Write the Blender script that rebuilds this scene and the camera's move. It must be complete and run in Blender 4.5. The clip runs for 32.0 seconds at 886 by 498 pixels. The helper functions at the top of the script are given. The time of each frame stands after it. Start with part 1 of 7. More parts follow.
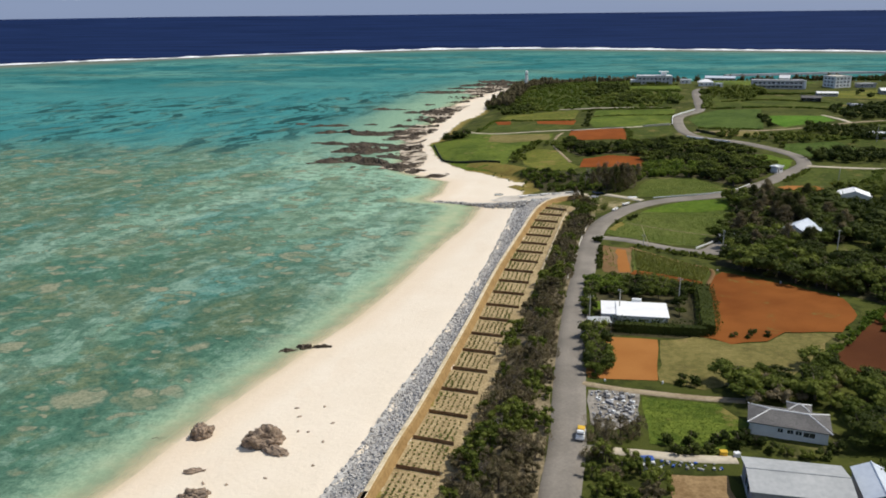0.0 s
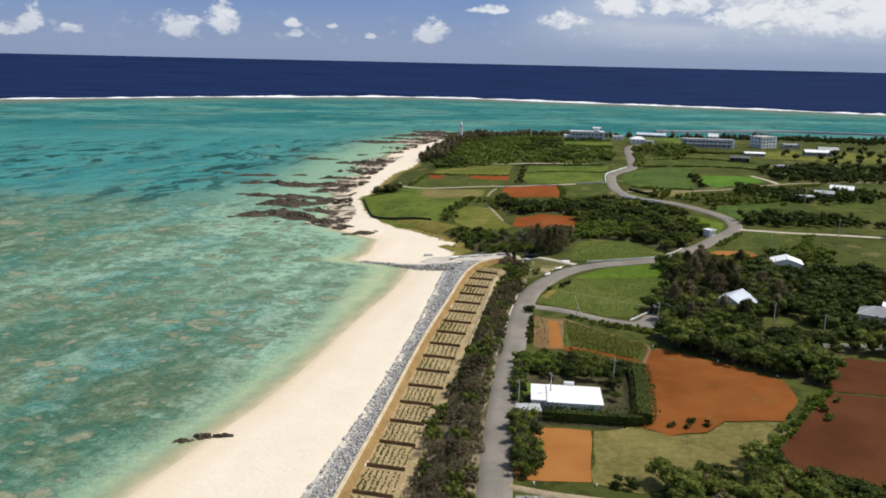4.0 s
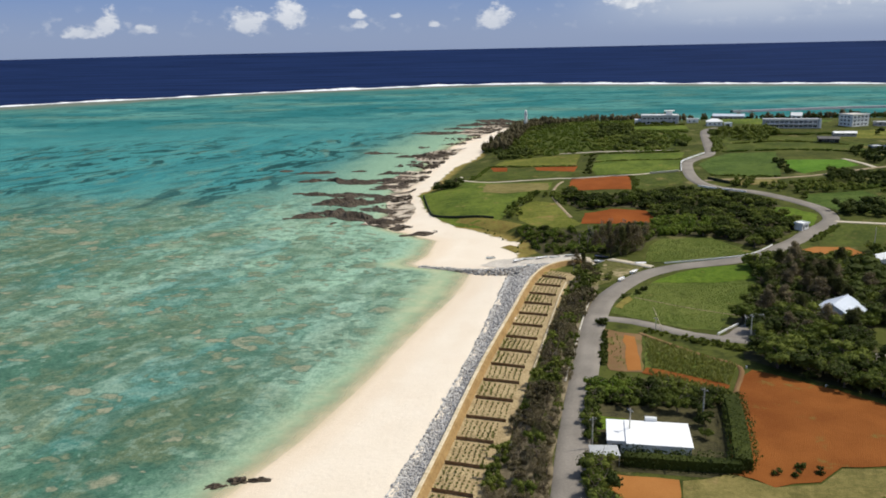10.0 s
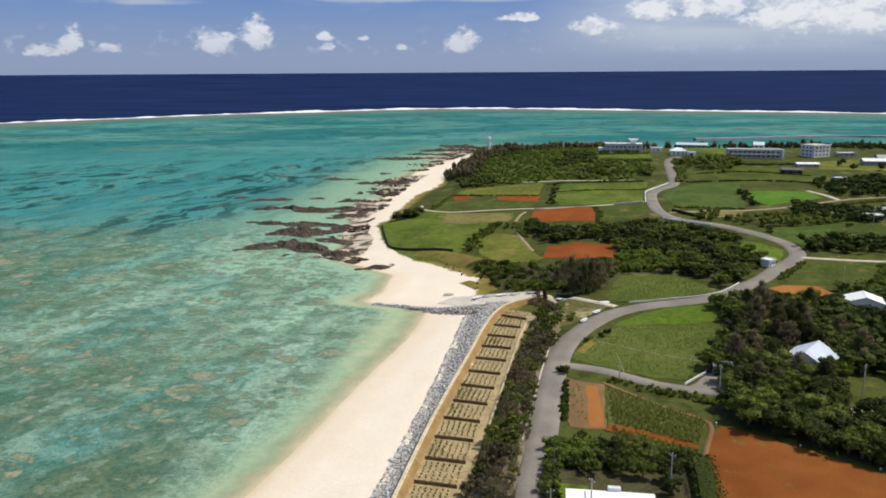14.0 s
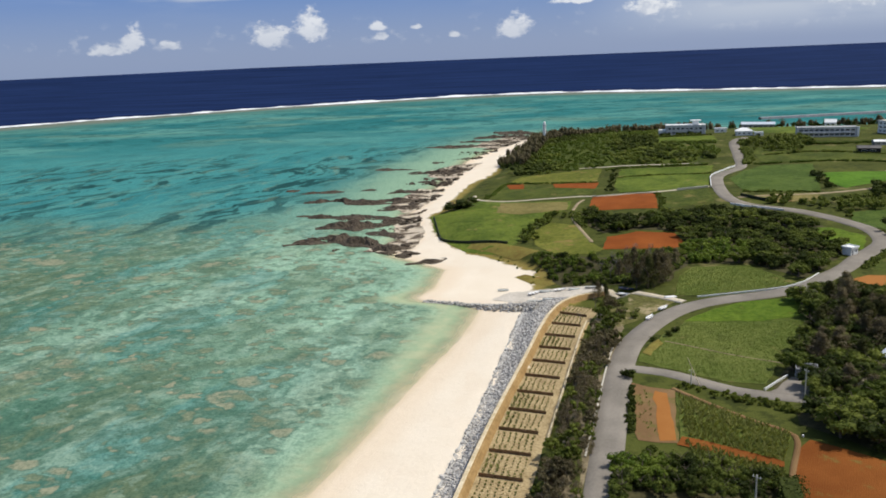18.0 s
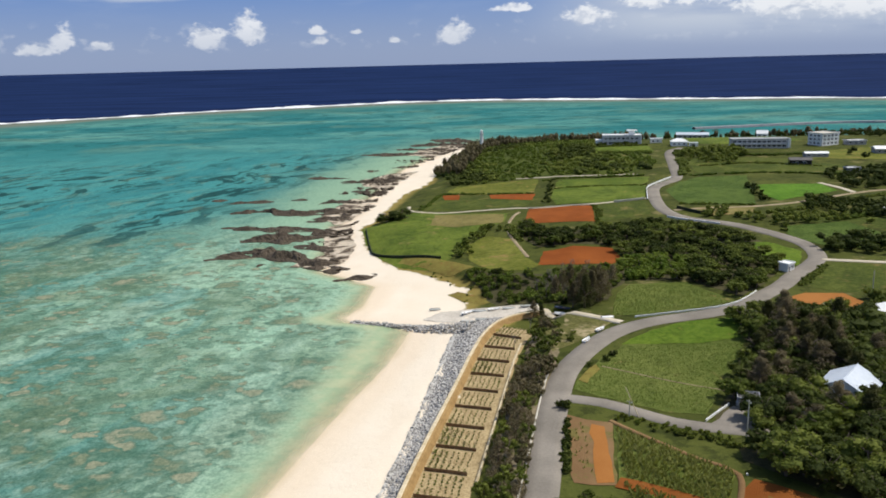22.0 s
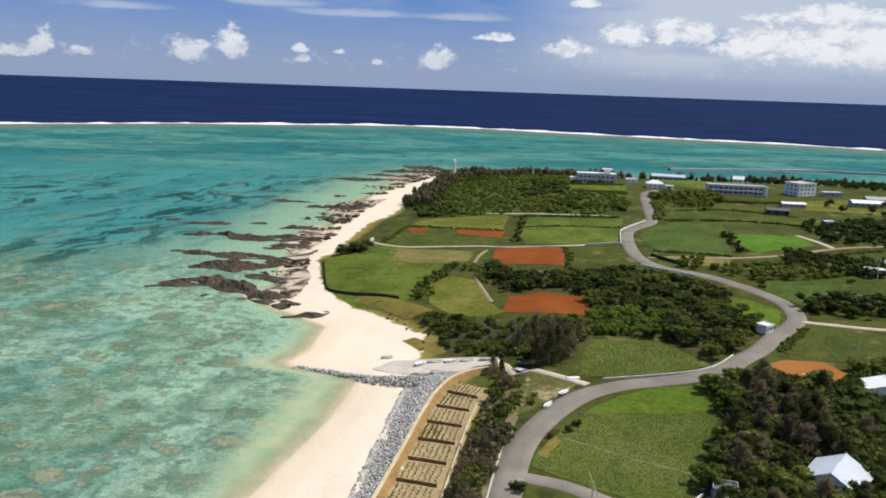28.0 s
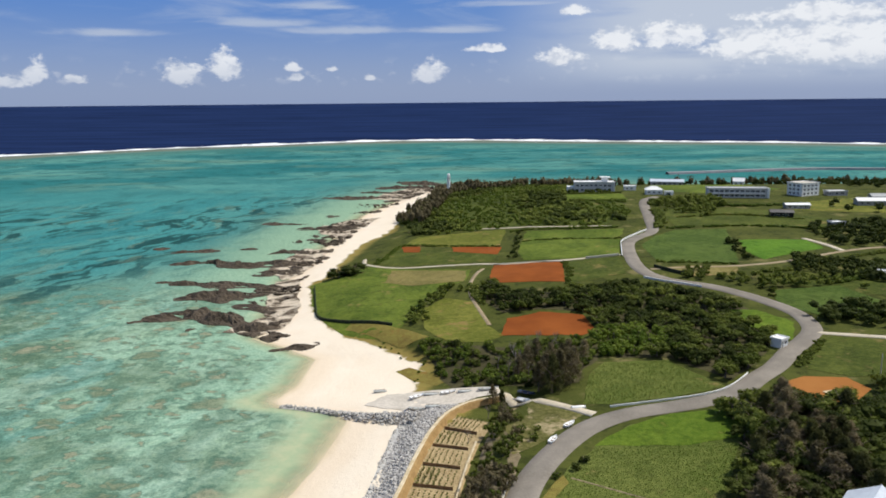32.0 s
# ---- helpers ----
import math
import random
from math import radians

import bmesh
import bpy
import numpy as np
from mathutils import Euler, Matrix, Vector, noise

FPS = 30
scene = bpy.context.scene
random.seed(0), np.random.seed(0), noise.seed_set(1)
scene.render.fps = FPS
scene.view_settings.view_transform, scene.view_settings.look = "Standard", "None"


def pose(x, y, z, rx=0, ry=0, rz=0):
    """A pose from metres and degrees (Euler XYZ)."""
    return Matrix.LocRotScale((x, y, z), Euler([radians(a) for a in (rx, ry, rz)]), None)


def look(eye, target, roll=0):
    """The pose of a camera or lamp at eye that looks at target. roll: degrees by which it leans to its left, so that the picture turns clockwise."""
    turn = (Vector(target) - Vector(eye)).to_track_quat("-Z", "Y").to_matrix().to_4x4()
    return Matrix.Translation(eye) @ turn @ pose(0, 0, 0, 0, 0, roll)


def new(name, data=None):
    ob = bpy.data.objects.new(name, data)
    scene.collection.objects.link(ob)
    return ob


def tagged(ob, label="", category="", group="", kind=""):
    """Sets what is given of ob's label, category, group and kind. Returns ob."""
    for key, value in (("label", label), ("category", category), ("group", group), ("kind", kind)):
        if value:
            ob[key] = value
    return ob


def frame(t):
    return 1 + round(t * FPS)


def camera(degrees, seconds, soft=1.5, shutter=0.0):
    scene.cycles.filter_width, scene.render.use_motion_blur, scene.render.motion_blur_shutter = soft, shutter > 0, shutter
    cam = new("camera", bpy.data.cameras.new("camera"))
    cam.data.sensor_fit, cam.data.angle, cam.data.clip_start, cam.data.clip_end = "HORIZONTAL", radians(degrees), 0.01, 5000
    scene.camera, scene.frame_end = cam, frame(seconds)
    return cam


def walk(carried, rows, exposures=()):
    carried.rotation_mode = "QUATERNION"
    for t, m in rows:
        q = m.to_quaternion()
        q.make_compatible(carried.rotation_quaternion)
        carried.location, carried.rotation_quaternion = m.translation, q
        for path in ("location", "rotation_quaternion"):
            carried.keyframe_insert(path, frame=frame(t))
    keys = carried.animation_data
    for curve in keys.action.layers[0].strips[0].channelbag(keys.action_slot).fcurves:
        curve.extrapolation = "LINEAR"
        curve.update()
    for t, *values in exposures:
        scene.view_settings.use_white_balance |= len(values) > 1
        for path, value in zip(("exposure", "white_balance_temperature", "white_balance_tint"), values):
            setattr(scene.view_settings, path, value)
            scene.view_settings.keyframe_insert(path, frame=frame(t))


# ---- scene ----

# ---- the camera and its way ----
cam = camera(58.15, 32.0, soft=1.8)
PATH = [
    (0, (0.0, -0.0, 82.51), (-10.243, 95.307, 54.02), -0.57),
    (0.5, (0.39, 2.3, 82.74), (-7.28, 98.234, 55.564), -1.37),
    (1, (0.75, 4.66, 83.11), (-4.538, 100.86, 56.308), -1.64),
    (1.5, (0.91, 7.05, 83.51), (-6.035, 103.046, 56.352), -0.62),
    (2, (1.42, 9.36, 83.73), (-8.854, 105.385, 57.762), 0.33),
    (2.5, (2.31, 11.51, 84.1), (-7.296, 107.159, 56.542), -0.73),
    (3, (2.61, 13.64, 84.58), (0.637, 109.783, 57.164), 1.51),
    (3.5, (2.63, 15.93, 84.98), (4.042, 112.615, 59.503), 2.37),
    (4, (2.53, 18.12, 85.43), (0.085, 115.408, 62.412), 1.28),
    (4.5, (2.66, 19.82, 85.63), (-4.709, 117.129, 63.787), 1.02),
    (6.5, (3.31, 26.94, 86.33), (-8.664, 123.667, 63.952), -1.30),
    (7, (3.31, 28.87, 86.41), (-5.947, 125.852, 63.85), -0.58),
    (7.5, (3.37, 30.92, 86.34), (-5.213, 128.077, 64.3), 0.73),
    (8, (3.69, 32.97, 86.2), (-3.458, 130.336, 64.532), 1.45),
    (8.5, (3.57, 35.18, 85.99), (-1.106, 132.811, 64.846), 1.38),
    (9, (3.54, 37.6, 85.88), (-2.27, 134.754, 62.922), 0.86),
    (9.5, (3.69, 39.95, 85.9), (-3.876, 136.998, 62.991), -1.06),
    (10, (4.07, 42.66, 86.17), (-6.927, 138.964, 61.59), -1.21),
    (10.5, (4.44, 45.02, 86.39), (-7.562, 141.805, 64.272), -1.97),
    (11, (4.84, 47.25, 86.79), (-5.093, 144.523, 65.808), 0.06),
    (11.5, (5.04, 49.45, 87.14), (-0.492, 147.456, 68.038), -0.37),
    (12, (5.2, 51.67, 87.47), (-0.72, 149.439, 67.318), 0.14),
    (12.5, (5.48, 53.53, 87.61), (-4.465, 151.117, 68.178), 0.11),
    (13, (5.85, 55.35, 87.75), (-6.379, 152.006, 65.23), 0.11),
    (13.5, (6.34, 57.07, 87.86), (-3.315, 153.864, 64.679), 0.66),
    (14, (6.51, 58.9, 87.9), (-0.299, 156.22, 65.932), -0.36),
    (14.5, (6.61, 60.68, 87.78), (-0.397, 157.677, 64.508), 0.22),
    (16.5, (6.36, 67.88, 86.99), (2.617, 164.596, 61.85), 0.33),
    (17, (6.21, 69.95, 86.98), (-0.76, 166.789, 63.044), -0.95),
    (17.5, (6.27, 71.99, 86.92), (-4.283, 168.733, 63.907), -2.47),
    (18, (6.64, 73.93, 86.95), (-7.24, 170.167, 63.598), -2.37),
    (18.5, (7.04, 75.72, 87.06), (-4.175, 172.499, 64.537), -3.46),
    (19, (7.52, 77.69, 87.35), (-2.757, 173.867, 61.978), -2.30),
    (19.5, (7.96, 79.76, 87.57), (-1.855, 176.157, 62.822), 0.38),
    (20, (8.24, 81.58, 87.55), (1.655, 178.749, 64.876), -0.76),
    (20.5, (8.63, 83.5, 87.6), (3.449, 180.656, 64.506), -0.66),
    (21, (8.91, 85.66, 87.56), (3.939, 183.017, 65.26), 0.49),
    (21.5, (9.0, 87.76, 87.38), (5.26, 185.279, 65.557), -0.30),
    (22, (8.82, 89.78, 87.28), (2.365, 186.911, 64.378), -1.47),
    (22.5, (8.99, 91.89, 87.39), (-1.963, 188.841, 65.488), -2.35),
    (23, (9.34, 93.84, 87.58), (-1.01, 191.176, 67.099), -2.60),
    (23.5, (9.41, 95.65, 87.75), (2.812, 193.61, 68.794), -1.41),
    (24, (9.49, 97.39, 87.88), (5.286, 195.524, 69.112), -0.15),
    (24.5, (9.64, 99.27, 88.03), (5.326, 197.481, 69.695), 0.54),
    (25, (9.73, 101.22, 88.19), (4.515, 199.381, 69.832), -0.23),
    (25.5, (9.77, 103.07, 88.25), (4.041, 200.753, 67.624), -0.94),
    (27.5, (11.66, 110.69, 88.54), (6.031, 208.569, 68.855), 1.51),
    (28, (12.03, 112.59, 88.68), (9.06, 210.533, 68.732), 1.98),
    (28.5, (12.24, 114.51, 88.84), (10.095, 212.536, 69.175), 1.54),
    (29, (12.43, 116.4, 88.91), (7.544, 214.064, 67.969), 0.98),
    (29.5, (12.8, 118.33, 88.96), (5.758, 215.859, 68.023), 0.47),
    (30, (13.21, 120.32, 89.03), (7.568, 218.011, 68.438), -0.46),
    (30.5, (13.41, 122.24, 89.14), (8.508, 220.1, 69.17), -1.07),
    (31, (13.61, 124.13, 89.29), (9.208, 222.114, 69.794), -0.46),
    (31.5, (14.0, 126.07, 89.4), (10.044, 224.268, 70.931), -0.38),
    (32, (14.54, 127.81, 89.46), (11.449, 226.046, 71.006), -0.57),
]
# the clip opens a little darker than it ends
walk(cam, [(t, look(eye, target, roll)) for t, eye, target, roll in PATH], exposures=((0, -0.12), (3, -0.12), (4.2, -0.03), (18, -0.03), (20, 0.05), (32, 0.05)))

# ---- sky, sun ----
SUN_AZ, SUN_EL = radians(72), radians(56)     # azimuth from +y towards +x
sun_dir = Vector((math.sin(SUN_AZ) * math.cos(SUN_EL), math.cos(SUN_AZ) * math.cos(SUN_EL), math.sin(SUN_EL)))
sun = new("sun", bpy.data.lights.new("sun", "SUN"))
sun.data.energy, sun.data.angle, sun.data.color = 3.9, radians(0.53), (1.0, 0.95, 0.87)
sun.matrix_world = look(tuple(sun_dir * 500), (0, 0, 0))


class Nodes:
    """Short way to write a node tree."""

    def __init__(self, tree):
        self.tree = tree
        tree.nodes.clear()

    def add(self, kind, values=None):
        n = self.tree.nodes.new(kind)
        for key, value in (values or {}).items():
            if isinstance(value, bpy.types.NodeSocket):
                self.tree.links.new(value, n.inputs[key])
            else:
                n.inputs[key].default_value = value
        return n

    def math(self, op, a, b=0.0, c=0.0, clamp=False):
        n = self.add("ShaderNodeMath", {0: a, 1: b, 2: c})
        n.operation, n.use_clamp = op, clamp
        return n.outputs[0]

    def step(self, value, lo, hi, a=0.0, b=1.0):
        n = self.add("ShaderNodeMapRange", {"Value": value, "From Min": lo, "From Max": hi, "To Min": a, "To Max": b})
        n.interpolation_type = "SMOOTHSTEP"
        return n.outputs[0]

    def noise(self, vector, scale, detail=4.0, rough=0.55, warp=0.0):
        return self.add("ShaderNodeTexNoise", {"Vector": vector, "Scale": scale, "Detail": detail, "Roughness": rough, "Distortion": warp}).outputs[0]

    def mix(self, fac, a, b, blend="MIX"):
        n = self.add("ShaderNodeMix", {0: fac})
        n.data_type, n.blend_type = "RGBA", blend
        for key, value in ((6, a), (7, b)):
            if isinstance(value, bpy.types.NodeSocket):
                self.tree.links.new(value, n.inputs[key])
            else:
                n.inputs[key].default_value = (*value, 1)
        return n.outputs[2]

    def scaled(self, vector, s):
        n = self.add("ShaderNodeVectorMath", {0: vector, 1: s})
        n.operation = "MULTIPLY"
        return n.outputs[0]

    def attr(self, name):
        n = self.add("ShaderNodeAttribute")
        n.attribute_name = name
        return n.outputs["Fac"]

    def place(self):
        return self.add("ShaderNodeNewGeometry").outputs["Position"]


def build_sky():
    world = bpy.data.worlds.new("sky")
    scene.world = world
    world.use_nodes = True
    n = Nodes(world.node_tree)
    tex = n.add("ShaderNodeTexSky")
    tex.sky_type, tex.sun_disc, tex.sun_elevation, tex.sun_rotation = "NISHITA", False, SUN_EL, SUN_AZ
    tex.air_density, tex.dust_density, tex.ozone_density = 1.0, 0.6, 2.5
    sky = tex.outputs[0]
    d = n.add("ShaderNodeTexCoord").outputs["Generated"]
    p = n.add("ShaderNodeSeparateXYZ", {0: d})
    x, y, z = p.outputs
    az = n.math("MULTIPLY", n.math("ARCTAN2", x, y), 180 / math.pi)
    el = n.math("MULTIPLY", n.math("ARCSINE", z), 180 / math.pi)
    flat = n.add("ShaderNodeCombineXYZ", {0: az, 1: n.math("MULTIPLY", el, 1.5), 2: 0.0}).outputs[0]
    puff = n.noise(flat, 0.75, 3, 0.55, 0.2)
    fine = n.noise(flat, 2.2, 6, 0.62, 0.15)
    grain = n.math("SUBTRACT", n.math("ADD", n.math("MULTIPLY", puff, 0.6), n.math("MULTIPLY", fine, 0.4)), 0.5)

    def lumps(table):
        total = None
        for ca, ce, w, h in table:
            u = n.math("DIVIDE", n.math("SUBTRACT", az, ca), w)
            v = n.math("DIVIDE", n.math("SUBTRACT", el, ce), h)
            v = n.math("MAXIMUM", v, n.math("MULTIPLY", v, -1.9))
            r = n.math("SQRT", n.math("ADD", n.math("MULTIPLY", u, u), n.math("MULTIPLY", v, v)))
            m = n.math("SUBTRACT", 1.0, r)
            total = m if total is None else n.math("SMOOTH_MAX", total, m, 0.12)
        return total

    heap = lumps(SKY_CUMULUS)
    body = n.math("ADD", heap, n.math("MULTIPLY", grain, 2.3))
    cum = n.step(body, 0.12, 0.58)
    # small far clouds in a belt over the horizon
    belt = n.math("MULTIPLY", n.step(el, 0.8, 1.5), n.step(el, 3.2, 2.0))
    small = n.math("MULTIPLY", n.step(n.noise(flat, 0.8, 6, 0.55), 0.54, 0.68), belt)
    # thin high streaks
    long = n.add("ShaderNodeCombineXYZ", {0: n.math("MULTIPLY", az, 0.10), 1: n.math("MULTIPLY", el, 0.55), 2: 0.0}).outputs[0]
    wisp = n.noise(long, 1.0, 7, 0.6, 0.5)
    streak = n.step(n.math("ADD", lumps(SKY_CIRRUS), n.math("MULTIPLY", n.math("SUBTRACT", wisp, 0.5), 3.0)), 0.0, 0.9)
    high = n.math("MULTIPLY", n.step(wisp, 0.46, 0.74), n.step(el, 2.5, 6.0))
    bank = n.math("MULTIPLY", n.math("MULTIPLY", n.step(az, 0.0, 13.0), n.step(el, 0.2, 2.6)), n.step(n.noise(long, 0.8, 5, 0.5), 0.2, 0.5))
    clear = n.mix(n.step(el, 0.0, 7.5), SKY_LOW, SKY_HIGH)
    col = n.mix(n.step(el, 9.0, 30.0, 0.88, 0.0), sky, clear)
    veil = n.math("MAXIMUM", n.math("MAXIMUM", n.math("MULTIPLY", streak, 0.62), n.math("MULTIPLY", high, 0.35)), n.math("MULTIPLY", bank, 0.9))
    col = n.mix(veil, col, SKY_VEIL)
    lit = n.math("ADD", n.step(n.noise(flat, 0.9, 5, 0.55, 0.3), 0.26, 0.58), n.math("MULTIPLY", n.math("SUBTRACT", body, 0.35), 0.5), clamp=True)
    shade = n.mix(lit, SKY_SHADE, SKY_WHITE)
    shade = n.mix(n.step(el, 3.2, 1.2, 0.0, 0.5), shade, SKY_SHADE)
    col = n.mix(n.math("MAXIMUM", n.math("MULTIPLY", cum, 0.84), n.math("MULTIPLY", small, 0.32)), col, shade)
    back = n.add("ShaderNodeBackground", {0: col, 1: SKY_STRENGTH})
    n.add("ShaderNodeOutputWorld", {0: back.outputs[0]})


SKY_STRENGTH = 0.097
SKY_LOW, SKY_HIGH = (2.65, 3.45, 5.45), (0.80, 2.15, 5.8)
SKY_VEIL, SKY_SHADE, SKY_WHITE = (5.4, 6.0, 7.0), (4.6, 5.2, 6.4), (8.8, 9.0, 9.3)
# azimuth, elevation, half width, half height in degrees
SKY_CUMULUS = ((-19.5, 1.75, 1.7, 1.45), (-16.6, 2.1, 1.5, 1.7), (-28.2, 1.9, 1.0, 1.25), (-29.8, 1.25, 1.9, 0.7), (-26.0, 1.45, 0.9, 0.6), (-12.1, 2.2, 0.9, 0.55), (-12.0, 1.5, 0.8, 0.5), (-2.6, 1.7, 1.5, 1.35), (1.5, 3.4, 2.1, 0.5), (-6.8, 1.5, 0.5, 0.4), (-9.4, 2.1, 0.6, 0.3),
               (7.5, 5.8, 1.5, 0.6), (6.6, 2.7, 2.2, 1.1), (10.2, 3.7, 2.2, 1.4), (14.0, 3.9, 3.2, 1.5), (19.5, 6.8, 6.5, 0.8), (23.5, 5.0, 7.0, 1.1), (25.0, 3.0, 9.0, 2.4), (18.5, 3.2, 3.6, 1.9), (30.0, 3.4, 6.0, 2.8), (38.0, 3.6, 7.0, 3.0), (31.0, 6.2, 7.0, 1.4))
SKY_CIRRUS = ((-23.5, 4.4, 5.0, 0.5), (-14.0, 5.2, 5.0, 0.55), (-8.0, 4.7, 5.5, 0.5), (-1.0, 4.7, 5.0, 0.5), (4.0, 6.4, 7.0, 0.5), (-10.0, 6.3, 4.0, 0.5))
build_sky()

# ---- materials ----


def material(name, rough=0.8, spec=0.3, metal=0.0):
    m = bpy.data.materials.new(name)
    m.use_nodes = True
    n = Nodes(m.node_tree)
    b = n.add("ShaderNodeBsdfPrincipled", {"Roughness": rough, "Specular IOR Level": spec, "Metallic": metal})
    n.add("ShaderNodeOutputMaterial", {0: b.outputs[0]})
    return m, n, b


def bump(n, b, height, strength, distance):
    k = n.add("ShaderNodeBump", {"Strength": strength, "Distance": distance, "Height": height})
    n.tree.links.new(k.outputs[0], b.inputs["Normal"])


def paint(n, b, colour):
    n.tree.links.new(colour, b.inputs["Base Color"])


def speckled(name, dark, light, big=0.15, small=2.0, rough=0.85, relief=0.0, weight=0.5, spec=0.2, metal=0.0, own=0.0):
    """A surface with broad patches and fine grain between two colours."""
    m, n, b = material(name, rough, spec, metal)
    at = n.place()
    f = n.math("ADD", n.math("MULTIPLY", n.step(n.noise(at, big, 5), 0.3, 0.7), 1 - weight), n.math("MULTIPLY", n.step(n.noise(at, small, 4), 0.3, 0.7), weight))
    if own:
        rnd = n.add("ShaderNodeObjectInfo").outputs["Random"]
        f = n.math("ADD", f, n.math("MULTIPLY", n.math("SUBTRACT", rnd, 0.5), own), clamp=True)
    paint(n, b, n.mix(f, dark, light))
    if relief:
        bump(n, b, n.noise(at, small, 4), 0.8, relief)
    return m


def foliage(name, dark, light, own=0.55):
    """Leaves: own colour for each clump and plant, some sunlight passing through."""
    m, n, b = material(name, 0.75, 0.10)
    rnd = n.add("ShaderNodeObjectInfo").outputs["Random"]
    isl = n.add("ShaderNodeNewGeometry").outputs["Random Per Island"]
    broad = n.step(n.noise(n.place(), 0.09, 3), 0.40, 0.60)
    f = n.math("ADD", n.math("MULTIPLY", isl, 0.6), n.math("MULTIPLY", n.math("SUBTRACT", rnd, 0.4), own))
    f = n.math("ADD", f, n.math("MULTIPLY", n.math("SUBTRACT", broad, 0.35), 0.3), clamp=True)
    col = n.mix(f, dark, light)
    paint(n, b, col)
    glow = n.add("ShaderNodeBsdfTranslucent", {0: n.mix(1.0, col, (1.15, 1.25, 0.7), "MULTIPLY")})
    leaf = n.add("ShaderNodeMixShader", {0: 0.28, 1: b.outputs[0], 2: glow.outputs[0]})
    out = next(k for k in n.tree.nodes if k.type == "OUTPUT_MATERIAL")
    n.tree.links.new(leaf.outputs[0], out.inputs[0])
    return m


def grassy(name, dark, light, soil, bare=0.62, rows=0.0, angle=0.0):
    """Grass or low crop with bare patches, and rows where it is planted in rows."""
    m, n, b = material(name, 0.9, 0.08)
    at = n.place()
    f = n.math("ADD", n.math("MULTIPLY", n.step(n.noise(at, 0.05, 6, 0.65), 0.40, 0.60), 0.5), n.math("MULTIPLY", n.step(n.noise(at, 0.6, 6, 0.78), 0.42, 0.58), 0.5))
    col = n.mix(f, dark, light)
    col = n.mix(n.math("MULTIPLY", n.step(n.noise(at, 0.22, 6, 0.75), 0.50, 0.62), 0.45), col, tuple(0.55 * c for c in dark))
    col = n.mix(n.step(n.noise(at, 0.11, 6, 0.65), bare, bare + 0.1), col, soil)
    if rows:
        turn = n.add("ShaderNodeMapping", {0: at, "Rotation": (0, 0, angle)}).outputs[0]
        w = n.add("ShaderNodeTexWave", {"Vector": turn, "Scale": rows, "Distortion": 2.0, "Detail": 3.0, "Detail Scale": 2.0}).outputs[1]
        col = n.mix(n.math("MULTIPLY", n.step(w, 0.2, 0.6, 1.0, 0.0), 0.18), col, dark)
        bump(n, b, n.math("ADD", n.math("MULTIPLY", w, 0.15), n.noise(at, 1.1, 5, 0.75)), 0.9, 0.5)
    else:
        bump(n, b, n.noise(at, 1.3, 5, 0.7), 0.8, 0.35)
    paint(n, b, col)
    return m


def tilled(name, dark, light, angle=0.0, weeds=(0.10, 0.16, 0.03), weed=0.70):
    m, n, b = material(name, 0.95, 0.05)
    at = n.place()
    turn = n.add("ShaderNodeMapping", {0: at, "Rotation": (0, 0, angle)}).outputs[0]
    w = n.add("ShaderNodeTexWave", {"Vector": turn, "Scale": 0.75, "Distortion": 4.0, "Detail": 3.0, "Detail Scale": 1.5}).outputs[1]
    f = n.math("ADD", n.math("MULTIPLY", n.step(n.noise(at, 0.07, 5), 0.3, 0.7), 0.6), n.math("MULTIPLY", n.noise(at, 1.6, 5, 0.7), 0.4))
    col = n.mix(f, dark, light)
    col = n.mix(n.math("MULTIPLY", w, 0.05), col, dark)
    col = n.mix(n.math("MULTIPLY", n.step(n.noise(at, 0.16, 6, 0.7), weed, weed + 0.08), 0.7), col, weeds)
    bump(n, b, n.math("ADD", n.math("MULTIPLY", w, 0.12), n.noise(at, 1.5, 5, 0.7)), 0.6, 0.2)
    paint(n, b, col)
    return m


RED = tilled("red_soil", (0.150, 0.046, 0.011), (0.275, 0.097, 0.024), 0.35, (0.17, 0.13, 0.035), 0.60)
RED_FINE = tilled("orange_soil", (0.29, 0.115, 0.030), (0.40, 0.175, 0.052), 1.2, weed=0.85)
RED_DARK = tilled("dark_red_soil", (0.066, 0.023, 0.010), (0.125, 0.046, 0.018), 0.5, weed=0.8)
ORANGE = tilled("bright_red_soil", (0.175, 0.047, 0.012), (0.315, 0.096, 0.022), 0.1, weed=0.66)
GRASS = grassy("meadow_grass", (0.056, 0.090, 0.011), (0.150, 0.188, 0.028), (0.22, 0.185, 0.055), 0.58)
GRASS_OLIVE = grassy("olive_grass", (0.040, 0.058, 0.009), (0.102, 0.120, 0.022), (0.17, 0.14, 0.045), 0.57)
GRASS_YELLOW = grassy("yellow_green_grass", (0.090, 0.106, 0.014), (0.195, 0.194, 0.038), (0.250, 0.180, 0.060), 0.57)
GRASS_BRIGHT = grassy("bright_grass", (0.070, 0.122, 0.010), (0.140, 0.198, 0.022), (0.17, 0.17, 0.035), 0.62)
VERGE = grassy("straw_verge", (0.085, 0.088, 0.022), (0.215, 0.190, 0.075), (0.38, 0.31, 0.18), 0.50)
GRASS_DRY = grassy("dry_grass", (0.140, 0.126, 0.038), (0.250, 0.205, 0.072), (0.28, 0.21, 0.085), 0.6)
CANE = grassy("cane_field", (0.078, 0.108, 0.018), (0.160, 0.182, 0.044), (0.23, 0.19, 0.065), 0.62, rows=0.5, angle=0.6)
